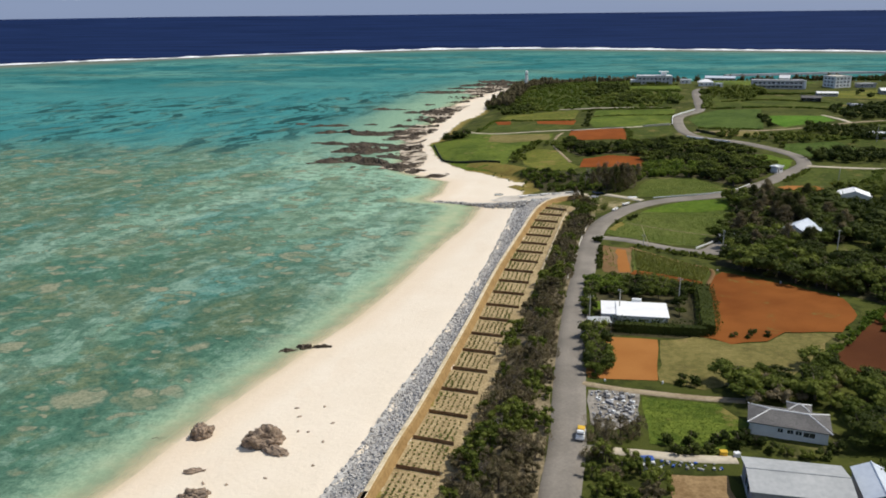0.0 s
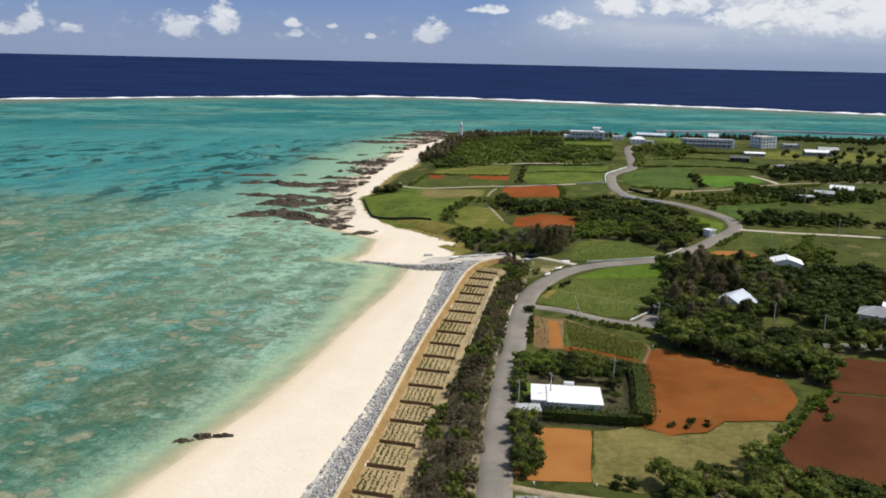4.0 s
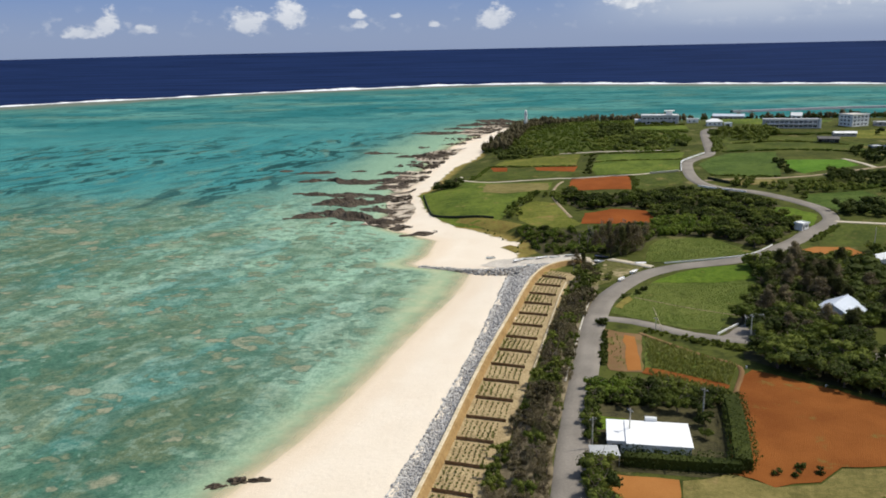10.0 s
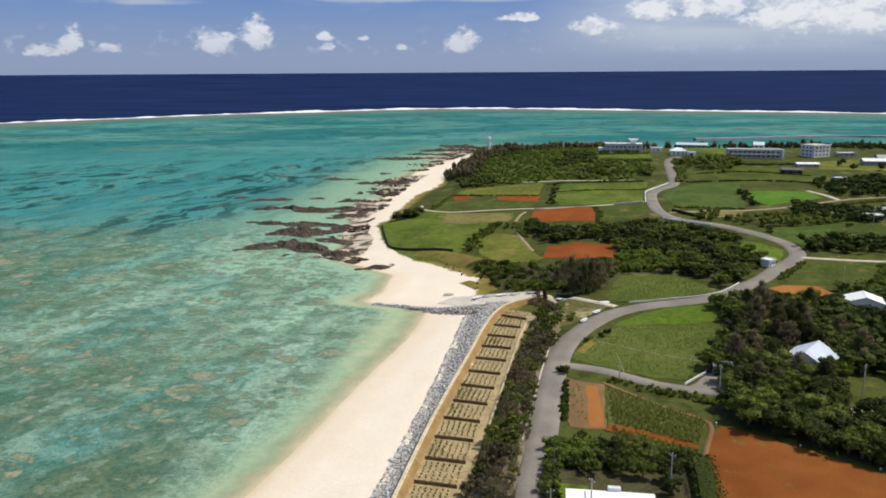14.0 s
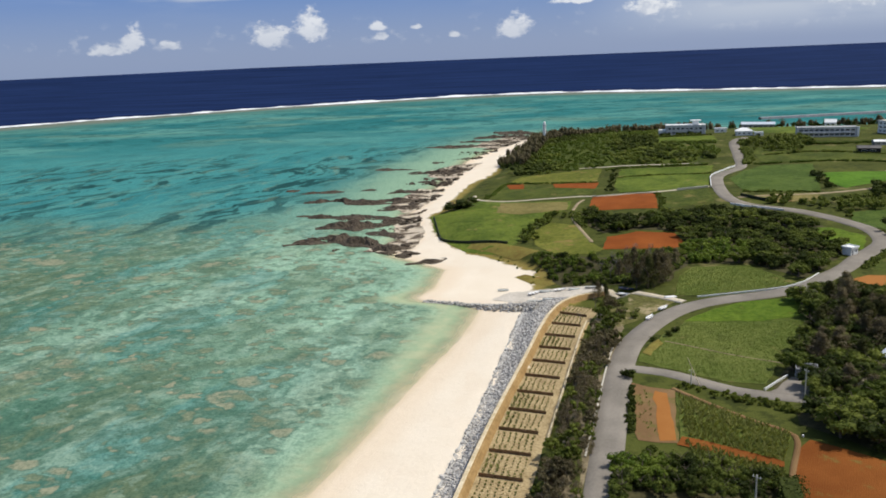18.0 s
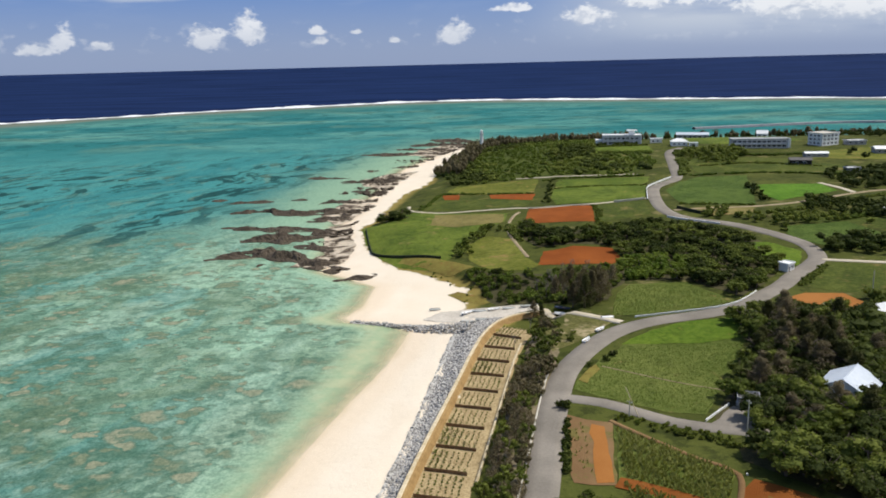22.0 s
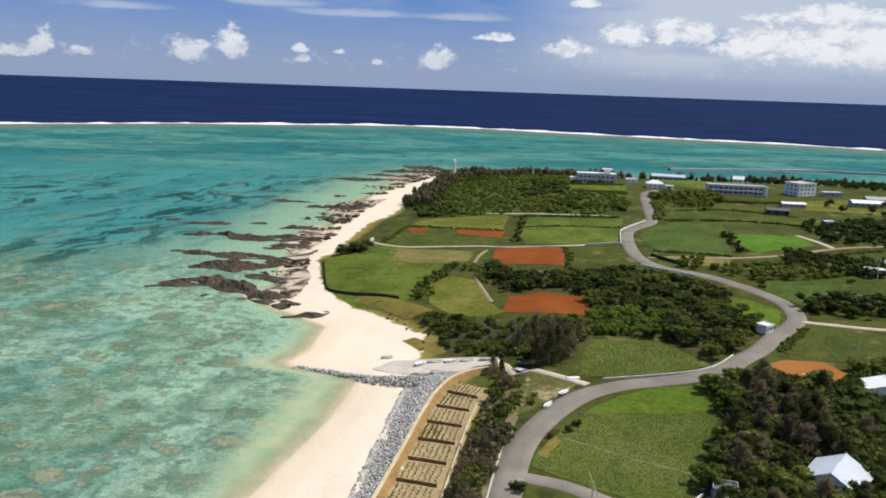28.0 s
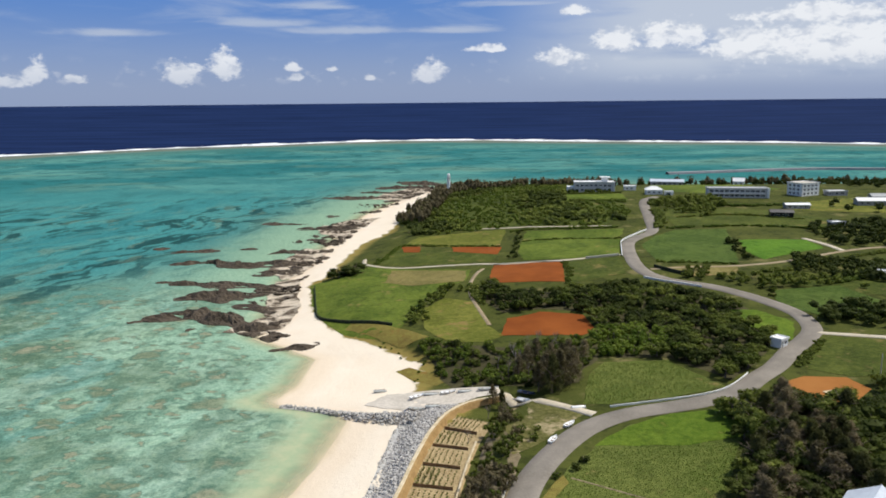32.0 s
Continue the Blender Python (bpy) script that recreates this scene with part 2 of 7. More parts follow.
CANE_FAR = grassy("far_cane", (0.050, 0.085, 0.014), (0.105, 0.150, 0.030), (0.14, 0.14, 0.042), 0.68, rows=0.35, angle=0.2)
GRASS_VIVID = grassy("vivid_grass", (0.058, 0.135, 0.010), (0.110, 0.215, 0.020), (0.15, 0.18, 0.03), 0.70)
EARTH = speckled("trodden_earth", (0.22, 0.165, 0.095), (0.42, 0.34, 0.225), 0.25, 1.5, 0.95)
GRASS_RUST = grassy("rusty_grass", (0.17, 0.125, 0.032), (0.235, 0.205, 0.050), (0.28, 0.16, 0.045), 0.58)
LEAF = foliage("leaf_dark", (0.028, 0.040, 0.009), (0.098, 0.118, 0.025))
LEAF_MID = foliage("leaf_mid", (0.066, 0.090, 0.015), (0.188, 0.210, 0.042))
LEAF_LIGHT = foliage("leaf_light", (0.082, 0.129, 0.016), (0.235, 0.285, 0.048))
LEAF_FRESH = foliage("leaf_fresh", (0.062, 0.098, 0.014), (0.170, 0.205, 0.038))
LEAF_DRY = foliage("leaf_dry", (0.130, 0.105, 0.062), (0.305, 0.245, 0.155))
LEAF_OLIVE = foliage("olive_needles", (0.036, 0.040, 0.014), (0.112, 0.112, 0.040))
LEAF_PINE = foliage("casuarina_needles", (0.086, 0.072, 0.038), (0.210, 0.172, 0.095))
BARK = speckled("bark", (0.07, 0.05, 0.035), (0.2, 0.16, 0.12), 0.8, 5, own=0.4)
ASPHALT = speckled("worn_asphalt", (0.185, 0.165, 0.139), (0.290, 0.259, 0.220), 0.10, 2.2, 0.95, 0.0, 0.35, 0.05)
CONCRETE = speckled("old_concrete", (0.42, 0.39, 0.32), (0.62, 0.58, 0.50), 0.3, 2.0, 0.9)
CHALK = speckled("white_coral_gravel", (0.42, 0.36, 0.26), (0.62, 0.55, 0.43), 0.2, 1.2, 0.95)
WALL_TOP = speckled("cream_concrete", (0.46, 0.36, 0.20), (0.72, 0.62, 0.45), 0.25, 1.5, 0.9)
WALL_SIDE = speckled("ochre_sandbank", (0.24, 0.145, 0.055), (0.40, 0.26, 0.11), 0.2, 1.2, 0.95, 0.1)
STONE = speckled("grey_limestone", (0.25, 0.24, 0.225), (0.50, 0.485, 0.455), 0.5, 1.4, 0.9, 0.05, own=0.8)
REEF_ROCK = speckled("dark_beach_rock", (0.018, 0.013, 0.009), (0.135, 0.106, 0.076), 0.18, 1.3, 0.95, 0.5, 0.6)
BOULDER = speckled("coral_limestone", (0.085, 0.06, 0.042), (0.42, 0.32, 0.235), 0.35, 1.2, 0.95, 0.25, 0.6)
WHITE = speckled("white_paint", (0.70, 0.71, 0.70), (0.84, 0.84, 0.82), 0.3, 2.0, 0.6, weight=0.3)
ROOF_WHITE = speckled("white_roof_coating", (0.80, 0.80, 0.79), (0.90, 0.90, 0.88), 0.3, 1.5, 0.5, weight=0.3)
ROOF_GREY = speckled("grey_roof_tiles", (0.085, 0.082, 0.080), (0.175, 0.166, 0.158), 0.4, 3.0, 0.8)
ROOF_METAL = speckled("pale_metal_roofing", (0.33, 0.34, 0.34), (0.47, 0.475, 0.465), 0.15, 1.0, 0.5)
ROOF_BLUE = speckled("bluish_metal_roofing", (0.48, 0.53, 0.60), (0.62, 0.67, 0.73), 0.15, 1.0, 0.5)
GREY_WALL = speckled("stained_grey_wall", (0.24, 0.24, 0.25), (0.40, 0.40, 0.41), 0.3, 1.5, 0.85)
DARK = speckled("dark_opening", (0.012, 0.012, 0.014), (0.03, 0.03, 0.034), 0.5, 3, 0.3)
WOOD = speckled("weathered_board", (0.15, 0.09, 0.045), (0.28, 0.18, 0.10), 0.6, 4.0, 0.9, own=0.4)
PLOT = speckled("straw_sand", (0.22, 0.155, 0.070), (0.53, 0.41, 0.225), 0.25, 1.8, 0.95, 0.1, 0.6)
LITTER = speckled("leaf_litter", (0.12, 0.095, 0.055), (0.31, 0.25, 0.15), 0.3, 1.5, 0.95, 0.1)
PALE_WALL = speckled("pale_grey_wall", (0.42, 0.42, 0.42), (0.58, 0.58, 0.57), 0.3, 1.5, 0.8)
BLACK_WALL = speckled("blackened_wall", (0.015, 0.02, 0.012), (0.05, 0.06, 0.03), 0.5, 2.0, 0.95)


def ground_material():
    m, n, b = material("coast_ground", 0.95, 0.06)
    at = n.place()
    edge = n.math("ADD", n.attr("green"), n.math("MULTIPLY", n.math("SUBTRACT", n.noise(at, 0.12, 6, 0.65), 0.5), 14.0))
    shore = n.math("ADD", n.attr("shore"), n.math("MULTIPLY", n.math("SUBTRACT", n.noise(at, 0.06, 5), 0.5), 5.0))
    sand = n.mix(n.noise(at, 0.08, 5), (0.75, 0.645, 0.50), (0.835, 0.74, 0.605))
    sand = n.mix(n.math("MULTIPLY", n.step(n.noise(at, 0.5, 6, 0.7), 0.52, 0.75), 0.25), sand, (0.70, 0.585, 0.435))
    sand = n.mix(n.math("MULTIPLY", n.step(shore, 12.0, 3.5), 0.6), sand, (0.74, 0.60, 0.435))
    sand = n.mix(n.math("MULTIPLY", n.step(shore, 3.0, -1.0), 0.7), sand, (0.58, 0.47, 0.30))
    tide = n.math("MULTIPLY", n.step(n.noise(n.scaled(at, (1.0, 0.5, 1.0)), 0.10, 5, 0.6), 0.50, 0.62), n.step(shore, 26.0, 12.0))
    sand = n.mix(n.math("MULTIPLY", tide, 0.30), sand, (0.74, 0.61, 0.46))
    f = n.math("ADD", n.math("MULTIPLY", n.step(n.noise(at, 0.05, 5), 0.3, 0.7), 0.5), n.math("MULTIPLY", n.noise(at, 0.8, 5, 0.7), 0.5))
    green = n.mix(f, (0.040, 0.050, 0.011), (0.105, 0.115, 0.026))
    green = n.mix(n.math("MULTIPLY", n.step(n.noise(at, 0.16, 6, 0.75), 0.50, 0.60), 0.6), green, (0.020, 0.027, 0.008))
    green = n.mix(n.step(n.noise(at, 0.06, 6, 0.7), 0.56, 0.68), green, (0.17, 0.15, 0.06))
    fringe = n.mix(n.noise(at, 0.3, 4), (0.30, 0.19, 0.06), (0.20, 0.20, 0.05))
    land = n.mix(n.step(edge, 3.0, 9.0), fringe, green)
    paint(n, b, n.mix(n.step(edge, -0.8, 1.2), sand, land))
    bump(n, b, n.math("ADD", n.noise(at, 0.9, 5, 0.7), n.noise(at, 0.2, 3)), 0.5, 0.3)
    return m


def water_material():
    m, n, b = material("sea_water", 0.45, 0.025)
    at = n.place()
    off, reef = n.attr("offshore"), n.attr("reef")
    p = n.add("ShaderNodeSeparateXYZ", {0: at})
    x, y = p.outputs[0], p.outputs[1]

    def lay(base, mask, amount, colour):
        return n.mix(n.math("MULTIPLY", mask, amount), base, colour)

    def both(*masks):
        total = masks[0]
        for k in masks[1:]:
            total = n.math("MULTIPLY", total, k)
        return total

    # currents draw sand and coral out into lanes that run north, leaning a little east
    lean = n.math("MULTIPLY_ADD", y, -0.20, x)
    sway = n.math("MULTIPLY", n.math("SUBTRACT", n.noise(at, 0.012, 3), 0.5), 60.0)
    lane = n.add("ShaderNodeCombineXYZ", {0: n.math("ADD", lean, sway), 1: n.math("MULTIPLY", y, 0.30), 2: 0.0}).outputs[0]
    drift = n.add("ShaderNodeCombineXYZ", {0: n.math("ADD", lean, sway), 1: n.math("MULTIPLY", y, 0.40), 2: 3.0}).outputs[0]
    wob = n.math("MULTIPLY", n.math("SUBTRACT", n.noise(at, 0.02, 5), 0.5), 46.0)
    o = n.math("ADD", off, wob)
    wide = both(n.step(y, 255.0, 318.0), n.step(y, 372.0, 345.0))
    shoal = n.math("MULTIPLY_ADD", wide, -8.0, n.math("ADD", off, n.math("MULTIPLY", wob, 0.16)))
    bay = both(n.step(y, 200.0, 330.0), n.step(off, 210.0, 50.0), n.step(y, 600.0, 420.0))
    north = n.step(n.math("MULTIPLY_ADD", wob, 1.6, y), 395.0, 560.0)
    # depth: yellow shoal, pale sand, green coral ground, turquoise basin
    col = n.mix(n.step(o, 20.0, 110.0), WATER_PALE, WATER_GREEN)
    col = lay(col, n.step(n.math("ADD", o, n.math("MULTIPLY", y, -0.2)), 60.0, 240.0), 0.6, WATER_SOUTH)
    col = lay(col, bay, 0.85, WATER_BAY)
    col = lay(col, both(north, n.step(o, 20.0, 130.0)), 1.0, WATER_BLUE)
    col = lay(col, both(n.step(y, 330.0, 170.0), n.step(off, 14.0, 40.0)), 0.50, WATER_DEEP_GREEN)
    inner = both(n.step(off, 5.0, 26.0), n.step(north, 1.0, 0.12))
    calm = n.math("MULTIPLY_ADD", bay, -0.62, 1.0)
    # broad coral gardens and sand between them
    garden = n.step(n.noise(drift, 0.016, 6, 0.64, 0.4), 0.45, 0.54)
    col = lay(col, both(garden, inner, calm), 0.80, WATER_DEEP_GREEN)
    mossy = n.step(n.noise(at, 0.030, 6, 0.66, 0.3), 0.47, 0.56)
    col = lay(col, both(mossy, inner, calm), 0.70, WATER_MOSS)
    sand = n.step(n.noise(lane, 0.021, 7, 0.68, 0.3), 0.50, 0.585)
    col = lay(col, both(sand, inner), 0.45, WATER_SAND)
    blue = n.step(n.noise(drift, 0.034, 5, 0.6, 0.4), 0.52, 0.59)
    col = lay(col, both(blue, inner, n.step(off, 20.0, 60.0)), 0.40, WATER_BLUE)
    # patches of weed and coral, ragged at the edge
    clump = n.noise(drift, 0.052, 7, 0.60, 0.35)
    gate = n.step(n.noise(at, 0.018, 4), 0.36, 0.56)
    weed = both(inner, calm, n.math("MULTIPLY_ADD", gate, 0.75, 0.25))
    col = lay(col, both(n.step(clump, 0.485, 0.53), weed), 0.66, (0.042, 0.118, 0.080))
    col = lay(col, both(n.step(clump, 0.535, 0.585), weed), 0.65, (0.125, 0.165, 0.090))
    fleck = n.noise(at, 0.135, 6, 0.64, 0.2)
    col = lay(col, both(n.step(fleck, 0.51, 0.555), inner, n.math("MULTIPLY_ADD", bay, -0.25, 1.0)), 0.50, (0.050, 0.115, 0.078))
    col = lay(col, both(n.step(fleck, 0.46, 0.41), inner), 0.28, WATER_SAND)
    # single coral heads: dark foot, brown top
    shift = n.scaled(n.add("ShaderNodeTexNoise", {"Vector": at, "Scale": 0.14, "Detail": 4.0}).outputs[1], (9.0, 9.0, 0.0))
    bent = n.add("ShaderNodeVectorMath", {0: shift, 1: n.scaled(at, (0.72, 1.0, 0.0))}).outputs[0]
    for size, bare, seed in ((0.050, 0.50, 0.0), (0.080, 0.36, 40.0), (0.15, 0.30, 90.0), (0.27, 0.32, 150.0)):
        moved = n.add("ShaderNodeVectorMath", {0: bent, 1: (seed, seed * 0.7, 0.0)}).outputs[0]
        cell = n.add("ShaderNodeTexVoronoi", {"Vector": moved, "Scale": size})
        own = n.add("ShaderNodeSeparateXYZ", {0: cell.outputs["Color"]}).outputs
        herd = n.noise(at, 0.022, 4, 0.6)
        big = n.math("MULTIPLY", n.step(n.math("ADD", n.math("MULTIPLY", own[0], 0.6), herd), bare + 0.28, bare + 0.62), n.math("MULTIPLY_ADD", own[1], 0.30, 0.22))
        fray = n.math("ADD", cell.outputs["Distance"], n.math("MULTIPLY", n.math("SUBTRACT", n.noise(at, 0.42, 5, 0.7), 0.5), 0.34))
        depth_in = n.math("SUBTRACT", big, fray)
        reach = both(n.step(off, 7.0, 20.0), n.step(north, 0.9, 0.3))
        col = lay(col, both(n.step(depth_in, -0.05, 0.05), reach), 0.62, (0.062, 0.140, 0.098))
        col = lay(col, both(n.step(depth_in, 0.03, 0.20), reach), 0.72, n.mix(own[2], (0.165, 0.200, 0.120), (0.285, 0.285, 0.185)))
    # the basin: dark weed dashes strung along the lanes, light sand between
    zone = both(north, n.step(off, 38.0, 95.0), n.step(n.math("MULTIPLY_ADD", off, 0.35, y), 1080.0, 780.0))
    light = n.step(n.noise(lane, 0.040, 6, 0.64, 0.3), 0.50, 0.58)
    col = lay(col, both(light, zone), 0.45, WATER_LIGHT)
    dusk = n.step(n.noise(lane, 0.022, 6, 0.64, 0.3), 0.49, 0.57)
    col = lay(col, both(dusk, zone), 0.50, WATER_TEAL)
    herd = n.step(n.noise(lane, 0.014, 3), 0.36, 0.54)
    dash = n.noise(drift, 0.068, 5, 0.52, 0.35)
    col = lay(col, both(n.step(dash, 0.49, 0.55), zone, herd), 0.30, (0.040, 0.135, 0.120))
    col = lay(col, both(n.step(dash, 0.548, 0.58), zone, herd), 0.90, (0.014, 0.056, 0.056))
    speck = n.noise(drift, 0.13, 4, 0.55, 0.3)
    col = lay(col, both(n.step(speck, 0.545, 0.585), zone, herd), 0.75, (0.018, 0.066, 0.062))
    tan = n.noise(lane, 0.085, 5, 0.6, 0.3)
    col = lay(col, both(n.step(tan, 0.56, 0.62), zone), 0.35, (0.150, 0.215, 0.150))
    # outer basin in broad bands, then the pale brown back of the reef
    band = n.add("ShaderNodeMapping", {0: at, "Rotation": (0, 0, radians(-4)), "Scale": (0.55, 1.0, 1.0)}).outputs[0]
    outer = n.mix(n.step(n.noise(band, 0.007, 6, 0.62), 0.42, 0.60), WATER_OUTER, WATER_LIGHT)
    outer = lay(outer, n.step(n.noise(band, 0.013, 6, 0.62, 0.4), 0.50, 0.60), 0.45, (0.016, 0.115, 0.125))
    outer = lay(outer, n.step(n.noise(band, 0.010, 5, 0.6, 0.3), 0.54, 0.62), 0.40, (0.125, 0.205, 0.140))
    outer = lay(outer, n.step(n.noise(at, 0.032, 6, 0.62, 0.3), 0.54, 0.58), 0.55, (0.018, 0.085, 0.085))
    col = n.mix(n.step(n.math("MULTIPLY_ADD", off, 0.3, n.math("ADD", y, wob)), 840.0, 1180.0), col, outer)
    # fine mottling of the bed
    mottle = n.math("ADD", n.math("MULTIPLY", n.noise(at, 0.55, 5, 0.72), 0.6), n.math("MULTIPLY", n.noise(at, 1.7, 3, 0.6), 0.4))
    grey = n.add("ShaderNodeCombineColor", {0: n.step(mottle, 0.36, 0.64, 0.66, 1.42), 1: n.step(mottle, 0.36, 0.64, 0.74, 1.28), 2: n.step(mottle, 0.36, 0.64, 0.74, 1.28)}).outputs[0]
    col = n.mix(n.step(off, 900.0, 300.0, 0.3, 1.0), col, n.mix(1.0, col, grey, "MULTIPLY"))
    shelf = n.step(shoal, 1.0, 15.0, 1.0, 0.0)
    col = n.mix(shelf, col, n.mix(n.step(n.noise(at, 0.16, 5, 0.65), 0.35, 0.65), (0.425, 0.455, 0.280), (0.32, 0.415, 0.255)))
    near_reef = n.math("ADD", reef, n.math("MULTIPLY", n.math("SUBTRACT", n.noise(at, 0.01, 4), 0.5), 60.0))
    col = n.mix(n.step(near_reef, -330.0, -150.0, 0.0, 0.5), col, (0.075, 0.185, 0.150))
    col = n.mix(n.step(near_reef, -150.0, -50.0, 0.0, 0.9), col, (0.165, 0.175, 0.135))
    deep = n.mix(n.step(n.noise(n.scaled(at, (0.35, 1.6, 1.0)), 0.006, 6, 0.7), 0.3, 0.7), (0.0082, 0.0175, 0.056), (0.0150, 0.0310, 0.096))
    col = n.mix(n.step(near_reef, -15.0, 45.0), col, deep)
    paint(n, b, col)
    bump(n, b, n.math("ADD", n.noise(at, 0.35, 4), n.noise(at, 0.06, 4)), 0.25, 0.5)
    # thin water at the very edge lets the sand show
    thin = n.add("ShaderNodeBsdfTransparent")
    depth = n.math("ADD", off, n.math("MULTIPLY", n.math("SUBTRACT", n.noise(at, 0.10, 5), 0.5), 7.0))
    dull = n.add("ShaderNodeBsdfDiffuse", {0: col})
    shine = n.add("ShaderNodeBsdfGlossy", {"Roughness": 0.3})
    for s in (dull, shine):
        n.tree.links.new(b.inputs["Normal"].links[0].from_socket, s.inputs["Normal"])
    sea = n.add("ShaderNodeMixShader", {0: 0.015, 1: dull.outputs[0], 2: shine.outputs[0]})
    mix = n.add("ShaderNodeMixShader", {0: n.step(depth, -3.0, 9.0), 1: thin.outputs[0], 2: sea.outputs[0]})
    out = next(k for k in n.tree.nodes if k.type == "OUTPUT_MATERIAL")
    n.tree.links.new(mix.outputs[0], out.inputs[0])
    return m


WATER_PALE, WATER_GREEN, WATER_SOUTH = (0.230, 0.365, 0.248), (0.132, 0.238, 0.168), (0.110, 0.216, 0.162)
WATER_BAY, WATER_BLUE, WATER_TEAL = (0.280, 0.445, 0.318), (0.052, 0.225, 0.220), (0.024, 0.150, 0.162)
WATER_DEEP_GREEN, WATER_MOSS, WATER_SAND = (0.050, 0.138, 0.092), (0.155, 0.185, 0.098), (0.270, 0.400, 0.310)
WATER_LIGHT, WATER_OUTER = (0.085, 0.245, 0.215), (0.028, 0.155, 0.155)


GROUND, WATER = ground_material(), water_material()
FOAM = speckled("surf_foam", (0.62, 0.66, 0.68), (0.95, 0.95, 0.95), 0.05, 0.3, 0.9)

# ---- the lie of the land ----
COAST = ((-400, -180), (0, -108), (60, -92), (122, -72.5), (138, -68.5), (158, -62.5), (180, -55.5), (204, -47.2), (235, -39.6), (276, -31.4), (313, -22.6), (340, -19.5), (346, -24), (350, -40), (354, -44), (360, -43), (367, -40), (395, -39),
         (405, -50), (420, -66), (472, -70), (520, -76), (627, -72), (750, -66), (880, -38), (935, -15))
TOE = ((-400, -112), (60, -42), (118, -34), (135, -30.5), (156, -27.3), (180, -23), (201, -19.4), (236, -14.6), (273, -10.2), (300, -7.6), (329, -5), (347, 2))
WALL = ((-400, -97), (60, -33.5), (115, -26), (133, -23.4), (147, -21), (176, -17), (197, -14.2), (240, -8.8), (288, -1.2), (304, 1.2), (312, 2.6), (323, 4.8), (335, 8.9), (342.5, 14.6), (345.5, 20), (347.5, 26))
SAND = ((347, 2), (354, -4), (370, -1), (385, -3), (395, -12), (404, -19), (416, -33), (443, -48.5), (499, -62), (512, -59), (545, -56), (614, -50), (646, -40), (690, -36), (760, -30), (800, -24), (880, -18), (935, 0))
NORTH = ((-60, 935), (0, 955), (60, 950), (150, 925), (300, 905), (600, 905), (1200, 800), (4900, 500))
LEVEL = ((0, 8.2), (130, 8.2), (230, 7.6), (280, 6.2), (330, 6.8), (400, 8.5), (480, 12), (570, 12.5), (730, 18), (790, 15), (850, 8), (930, 3))


def along(table, v):
    a = np.array(table)
    return np.interp(v, a[:, 0], a[:, 1])


def blend(v, lo, hi):
    s = np.clip((np.asarray(v, float) - lo) / (hi - lo), 0, 1)
    return s * s * (3 - 2 * s)


def upland(x, y):
    b = along(LEVEL, y) + np.clip((x - 50) / 120, 0, 1) * 3
    s, w = np.clip((y - 340) / 40, 0, 1), np.clip((x + 50) / 100, 0, 1)
    return b * (1 - s) + s * (4 + (b - 4) * w)


def shore_of(x, y):
    """Metres from the waterline, inland positive."""
    return np.minimum(x - along(COAST, y), (along(NORTH, x) - y) * 0.8)


def inland_of(x, y):
    """Metres behind the upper edge of the sand."""
    edge = np.where(y < 347, along(TOE, y), along(SAND, y))
    return np.minimum(x - edge, (along(NORTH, x) - y) * 0.8 - 8)


def ground_z(x, y):
    x, y = np.asarray(x, float), np.asarray(y, float)
    s, i = shore_of(x, y), inland_of(x, y)
    width = np.maximum(s - i, 4.0)
    beach = np.where(s < 0, np.maximum(s * 0.07, -2.5), 2.0 * np.clip(s / width, 0, 1))
    # south of the boat landing: revetment, sea wall, planted strip, then the road's bank
    w = x - along(WALL, y)
    strip = np.where(w < 0, 1.6 + 2.9 * blend(i, 0, 9), 3.2 + (upland(x, y) - 3.2) * blend(w, 13, 22))
    south = np.where(i <= 0, beach, strip)
    north = np.where(i <= 0, beach, 2.0 + (upland(x, y) - 2.0) * blend(i, 0, 16))
    z = south + (north - south) * blend(y, 343, 352)
    # the boat landing: a long easy slope from the beach up to the road
    ramp = 2.0 + (upland(x, y) - 2.0) * np.clip((x + 6) / 54, 0, 1) ** 1.2
    share = blend(y, 339, 346) * (1 - blend(y, 362, 384)) * (1 - blend(x, 46, 60))
    share = np.where((w > 0) & (y < 348), 0.0, share)
    return np.where(i > 0, z + (ramp - z) * share, z)


def gz(x, y):
    return float(ground_z(x, y))


def mesh_of(name, verts, faces, mat, smooth=False):
    me = bpy.data.meshes.new(name)
    me.from_pydata([tuple(v) for v in verts], [], [tuple(f) for f in faces])
    for m in mat if isinstance(mat, (list, tuple)) else (mat,):
        me.materials.append(m)
    if smooth:
        me.polygons.foreach_set("use_smooth", np.ones(len(me.polygons), bool))
    me.update()
    return me


def grid_mesh(name, xs, ys, height, mat):
    X, Y = np.meshgrid(xs, ys)
    Z = height(X, Y)
    nx, ny = len(xs), len(ys)
    i = (np.arange(ny - 1)[:, None] * nx + np.arange(nx - 1)[None]).ravel()
    me = bpy.data.meshes.new(name)
    co = np.stack([X, Y, Z], -1).reshape(-1, 3)
    f = np.stack([i, i + 1, i + nx + 1, i + nx], -1)
    me.vertices.add(len(co)), me.loops.add(f.size), me.polygons.add(len(f))
    me.vertices.foreach_set("co", co.ravel())
    me.loops.foreach_set("vertex_index", f.ravel())
    me.polygons.foreach_set("loop_start", np.arange(len(f)) * 4)
    me.polygons.foreach_set("use_smooth", np.ones(len(f), bool))
    me.materials.append(mat)
    me.update(calc_edges=True)
    return me, X.ravel(), Y.ravel()


def store(me, name, values):
    a = me.attributes.new(name, "FLOAT", "POINT")
    a.data.foreach_set("value", np.asarray(values, np.float32))


